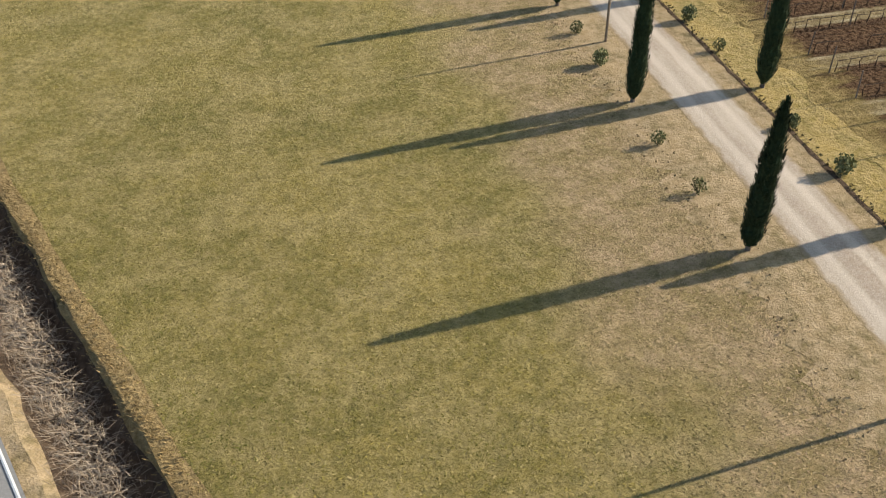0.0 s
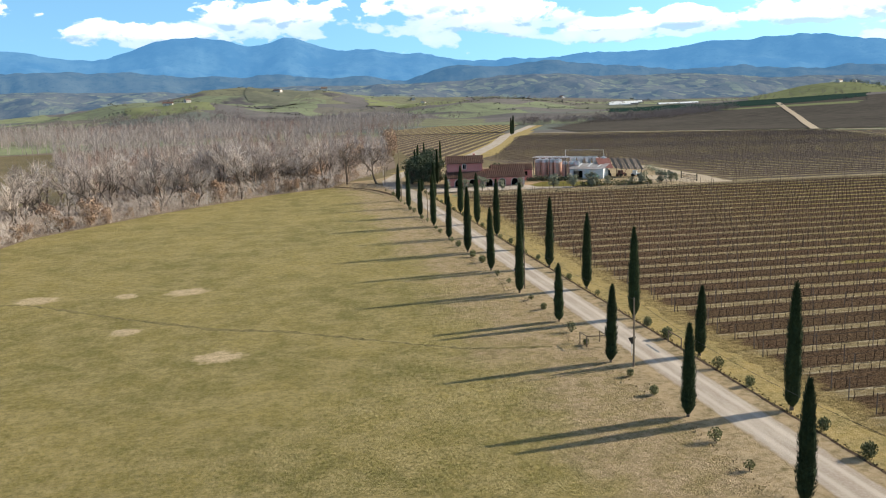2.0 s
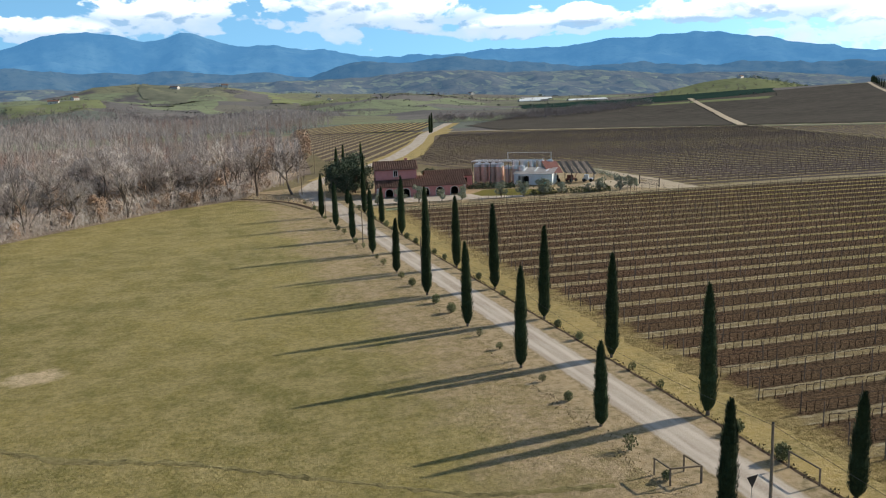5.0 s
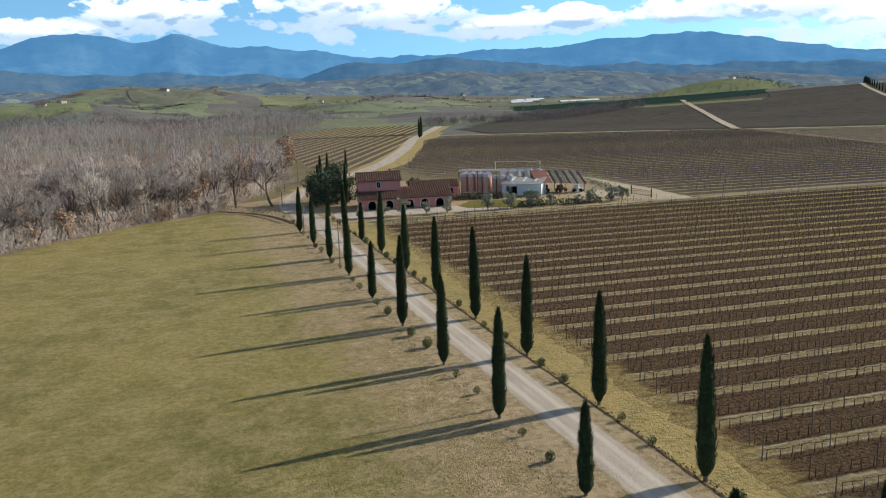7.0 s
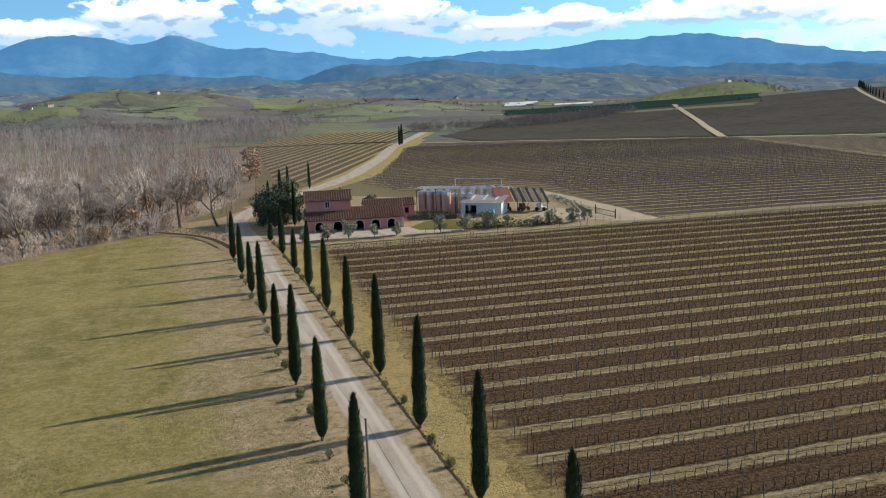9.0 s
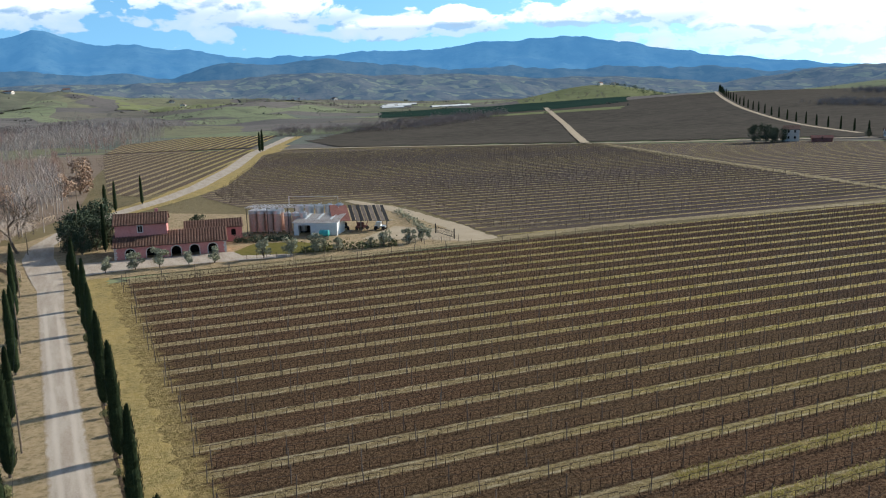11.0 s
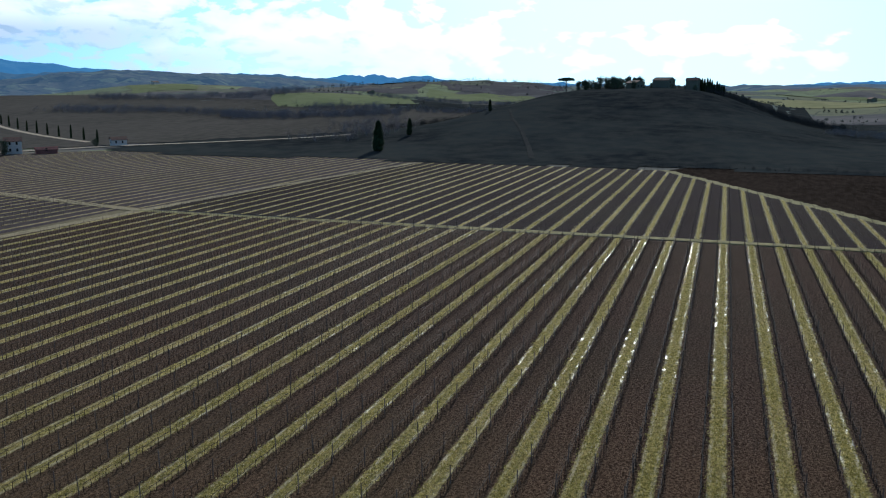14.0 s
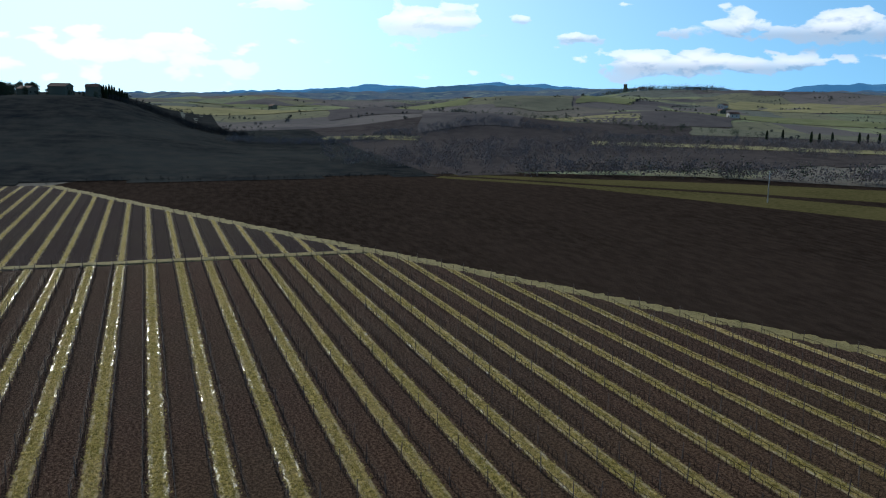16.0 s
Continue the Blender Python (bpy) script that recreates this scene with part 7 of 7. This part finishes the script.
for a0, a1, r0, r1, wide, count, high in ((47, 58, 720, 690, 26, 330, 5.5), (57, 68, 640, 700, 34, 480, 6.0), (62, 76, 780, 730, 30, 420, 5.0), (49, 62, 860, 900, 30, 380, 6.0), (66, 79, 900, 860, 40, 420, 5.0),
                                          (95, 107, 470, 520, 16, 260, 4.0), (104, 118, 560, 600, 14, 240, 4.0), (118, 138, 560, 540, 14, 260, 4.5), (96, 112, 1120, 1180, 50, 300, 6.0)):
    tree_belt("distant_wood", [polar(a0 + (a1 - a0) * t / 4, r0 + (r1 - r0) * t / 4 + 18 * math.sin(t * 2.1 + a0)) for t in range(5)], wide, count, high, HAZE_WOOD, "belt of far winter woodland, tinted bluish with painted haze")
tree_belt("west_hills_wood", [(-420, 700), (-250, 860), (-60, 900), (60, 760)], 160, 1100, 8, DULL, "bare winter woods on the western hills")
tree_belt("south_hedges", [(520, -330), (640, -250), (800, -180)], 30, 150, 5, PINE, "dark hedgerow trees on the southern plain")
for i, (x, y) in enumerate(((506, -307), (505, -318), (477, -316), (476, -321), (475, -330), (463, -339), (463, -345), (462, -353))):
    cypress(x, y, 6.2 + 0.5 * (i % 3), 1.9, i, "lone dark cypress in the far fields", "cypresses in the far fields", z=height(x, y) - 0.1)
sheet("grass_strip", [(336, -34), (303, -68), (253, -96), (219, -114), (170, -142), (185, -172), (238, -133), (272, -110), (309, -71), (341, -38)], 0.0, FAR_GREEN, "strip of yellow-green grass beyond the ploughed field", "grass strip")
sheet("ploughed_strip", [(341, -38.5), (309, -71.5), (272, -110.5), (238, -133.5), (185, -172.5), (193, -182), (246, -141), (276, -113), (312, -74), (343, -41)], 0.0, PLOUGHED, "dark ploughed strip between grass strips", "field")
sheet("grass_strip_far", [(343, -41.5), (312, -74.5), (276, -113.5), (246, -141.5), (193, -182.5), (215, -214), (270, -164.6), (297, -128.5), (325, -79), (346, -45)], 0.0, FAR_GREEN, "strip of yellow-green grass along the stream", "grass strip")


# ---- far fields, hedges and farms ----
CORN = surface("far_green_corn", ((0.150, 0.172, 0.088), (0.189, 0.211, 0.107), (0.234, 0.247, 0.137)), 0.006, 0.06, 1.0, spec=0.0)
STRAW = surface("far_straw_field", ((0.225, 0.222, 0.119), (0.281, 0.269, 0.140), (0.338, 0.315, 0.175)), 0.006, 0.06, 1.0, spec=0.0)
# earth brown turned grey-blue to paint in distance haze
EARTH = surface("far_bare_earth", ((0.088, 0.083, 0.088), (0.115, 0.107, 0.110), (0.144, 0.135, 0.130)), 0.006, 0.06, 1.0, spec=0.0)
LEEK = surface("far_dark_green_field", ((0.018, 0.038, 0.032), (0.024, 0.048, 0.040), (0.035, 0.060, 0.048)), 0.006, 0.06, 1.0, spec=0.0)
hedges, hedge_rng = Shape(), random.Random(63)


def bush(x, y, size):
    z = height(x, y)
    for _ in range(13):
        o = Vector((hedge_rng.gauss(0, 0.33), hedge_rng.gauss(0, 0.33), abs(hedge_rng.gauss(0.35, 0.3)))) * size
        leaf_clump(hedges, hedge_rng, Vector((x, y, z + 0.3)) + o, size * 0.5, 0.6)


def far_field(a0, a1, r0, r1, material, label):
    """A field on the far slopes, between two azimuths and two distances, with a broken hedge round it."""
    s, rng = Shape(), random.Random(a0 * 7 + r0)
    na, nr = max(6, int((a1 - a0) / 0.4)), max(4, int((r1 - r0) / 14))
    wave = [rng.uniform(-0.5, 0.5) for _ in range(8)]
    skew = rng.uniform(-0.25, 0.25) * (r1 - r0)
    for i in range(na + 1):
        for j in range(nr + 1):
            u, v = i / na, j / nr
            a = a0 + (a1 - a0) * u + wave[0] * (v - 0.5) + 0.15 * math.sin(v * 6 + wave[1] * 9)
            r = r0 + (r1 - r0) * v + skew * (u - 0.5) + (r1 - r0) * 0.10 * math.sin(u * (5 + wave[2] * 4) + wave[3] * 9)
            x, y = polar(a, r)
            s.v.append((x, y, height(x, y) + 0.4))
            if i and j:
                n = len(s.v) - 1
                s.f.append((n - nr - 2, n - nr - 1, n, n - 1))
            if (j in (0, nr) or i in (0, na)) and rng.random() < 0.10:
                for _ in range(rng.randint(1, 3)):
                    bush(x + rng.gauss(0, 6), y + rng.gauss(0, 6), rng.uniform(0.8, 2.2))
    ob = part("far_field", s, material)
    for p in ob.data.polygons:
        p.use_smooth = True
    tagged(ob, label, "field", kind="structure")


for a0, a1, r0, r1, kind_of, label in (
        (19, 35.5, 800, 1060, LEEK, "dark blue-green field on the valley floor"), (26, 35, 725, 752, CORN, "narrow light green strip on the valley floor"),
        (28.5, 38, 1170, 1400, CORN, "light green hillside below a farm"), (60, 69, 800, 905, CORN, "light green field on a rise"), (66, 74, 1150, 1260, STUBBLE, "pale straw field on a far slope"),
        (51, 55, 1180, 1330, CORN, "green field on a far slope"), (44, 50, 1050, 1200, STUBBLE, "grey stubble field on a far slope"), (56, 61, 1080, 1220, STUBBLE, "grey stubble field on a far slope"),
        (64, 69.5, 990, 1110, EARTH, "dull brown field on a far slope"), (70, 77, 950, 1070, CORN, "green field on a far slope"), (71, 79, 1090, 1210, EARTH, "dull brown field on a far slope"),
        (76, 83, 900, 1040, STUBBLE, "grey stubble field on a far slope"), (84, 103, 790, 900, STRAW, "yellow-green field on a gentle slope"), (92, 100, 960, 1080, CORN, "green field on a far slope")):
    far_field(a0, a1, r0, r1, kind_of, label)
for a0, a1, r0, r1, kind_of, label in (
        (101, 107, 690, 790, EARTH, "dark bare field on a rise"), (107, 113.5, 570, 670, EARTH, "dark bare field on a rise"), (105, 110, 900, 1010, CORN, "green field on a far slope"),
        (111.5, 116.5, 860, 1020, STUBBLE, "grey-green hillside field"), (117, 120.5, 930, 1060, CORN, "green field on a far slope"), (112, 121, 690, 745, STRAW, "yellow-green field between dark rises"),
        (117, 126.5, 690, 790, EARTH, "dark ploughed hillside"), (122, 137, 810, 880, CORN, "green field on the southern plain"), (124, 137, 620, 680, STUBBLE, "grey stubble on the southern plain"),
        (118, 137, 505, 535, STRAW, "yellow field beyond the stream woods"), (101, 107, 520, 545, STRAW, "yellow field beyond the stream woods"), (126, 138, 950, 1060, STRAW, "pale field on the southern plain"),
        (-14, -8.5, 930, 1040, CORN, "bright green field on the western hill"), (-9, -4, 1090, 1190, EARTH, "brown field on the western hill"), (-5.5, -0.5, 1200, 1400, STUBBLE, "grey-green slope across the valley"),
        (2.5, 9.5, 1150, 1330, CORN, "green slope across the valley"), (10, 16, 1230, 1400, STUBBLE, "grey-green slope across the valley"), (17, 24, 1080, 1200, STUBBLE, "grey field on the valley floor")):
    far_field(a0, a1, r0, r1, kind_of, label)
for _ in range(260):
    a = hedge_rng.choice((hedge_rng.uniform(-16, 24), hedge_rng.uniform(36, 138), hedge_rng.uniform(90, 138)))
    r = hedge_rng.uniform(980 if a < 60 else 620, 1650)
    x, y = polar(a, r)
    turn, n = hedge_rng.uniform(0, 6.3), hedge_rng.randint(1, 9)
    for i in range(n):
        bush(x + math.cos(turn) * i * 5, y + math.sin(turn) * i * 5, hedge_rng.uniform(1.0, 2.4))
# hedge green lightened and greyed, as haze over distance would
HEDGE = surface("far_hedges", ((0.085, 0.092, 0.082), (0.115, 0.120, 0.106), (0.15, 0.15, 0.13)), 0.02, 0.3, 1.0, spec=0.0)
tagged(part("hedgerows", hedges, HEDGE), "winter hedgerows and lone trees between far fields, greyed with painted haze", "hedgerows", kind="stuff")
tree_belt("tower_wood", [polar(118.5, 1270), polar(121, 1290), polar(126, 1250)], 60, 260, 7, PINE, "dark wood on the far hill with a tower")
tree_belt("crest_wood", [polar(58, 1150), polar(66, 1130), polar(74, 1240), polar(84, 1150)], 90, 330, 5.5, HEDGE, "winter woods along the far crest, greyed with painted haze", False)
tree_belt("ridge_wood", [polar(34.5, 1390), polar(36, 1350), polar(39, 1250)], 40, 150, 6, PINE, "dark trees on the green hill")
small_house(*polar(119.9, 1262), 20, 3.6, 3.6, 10, STUBBLE, TILE, "tall stone tower on a wooded far hill", "tower", 1)
for a, r, w in ((120.6, 1255, 14), (33.8, 1365, 16), (34.6, 1375, 9), (52.6, 1310, 14), (60, 1120, 10), (66.5, 960, 9), (110, 1040, 12), (126, 900, 10), (97, 930, 9), (6, 1380, 14), (-3.5, 1620, 16)):
    small_house(*polar(a, r), a * 17, w * 0.75, 6, 3.2, PALE if r > 1200 else STUBBLE, TILE, "pale farmhouse far off among fields")
for i, (x, y, a, w) in enumerate(((440, 1230, 10, 60), (500, 1190, 15, 90), (470, 1300, 12, 70), (420, 1180, 0, 40))):
    small_house(x, y, a, w * 0.8, 7, 1.3, OLD_SHEET, WHITE, "long white greenhouse on the valley floor", "greenhouse", 1)
for i, (x, y, w) in enumerate(((-175, 1080, 14), (-150, 1100, 8), (180, 1350, 12), (430, 1420, 10), (-40, 1380, 16), (30, 1420, 12), (880, 1290, 10), (700, -420, 12), (820, -500, 12))):
    small_house(x, y, i * 37, w * 0.8, 7, 3.6, PALE, TILE, "pale farmhouse far off on the hills")
mast = thing("mast", "thin metal mast beside the stream", "mast", at=pose(254, -108, 0))
s = Shape()
s.tube([(0, 0, -0.2), (0, 0, 9)], [0.16, 0.10], 6)
part("shaft", s, STEEL, mast)
s = Shape()
s.box(-0.8, -0.05, 8.3, 0.8, 0.05, 8.45)
part("arm", s, STEEL, mast)
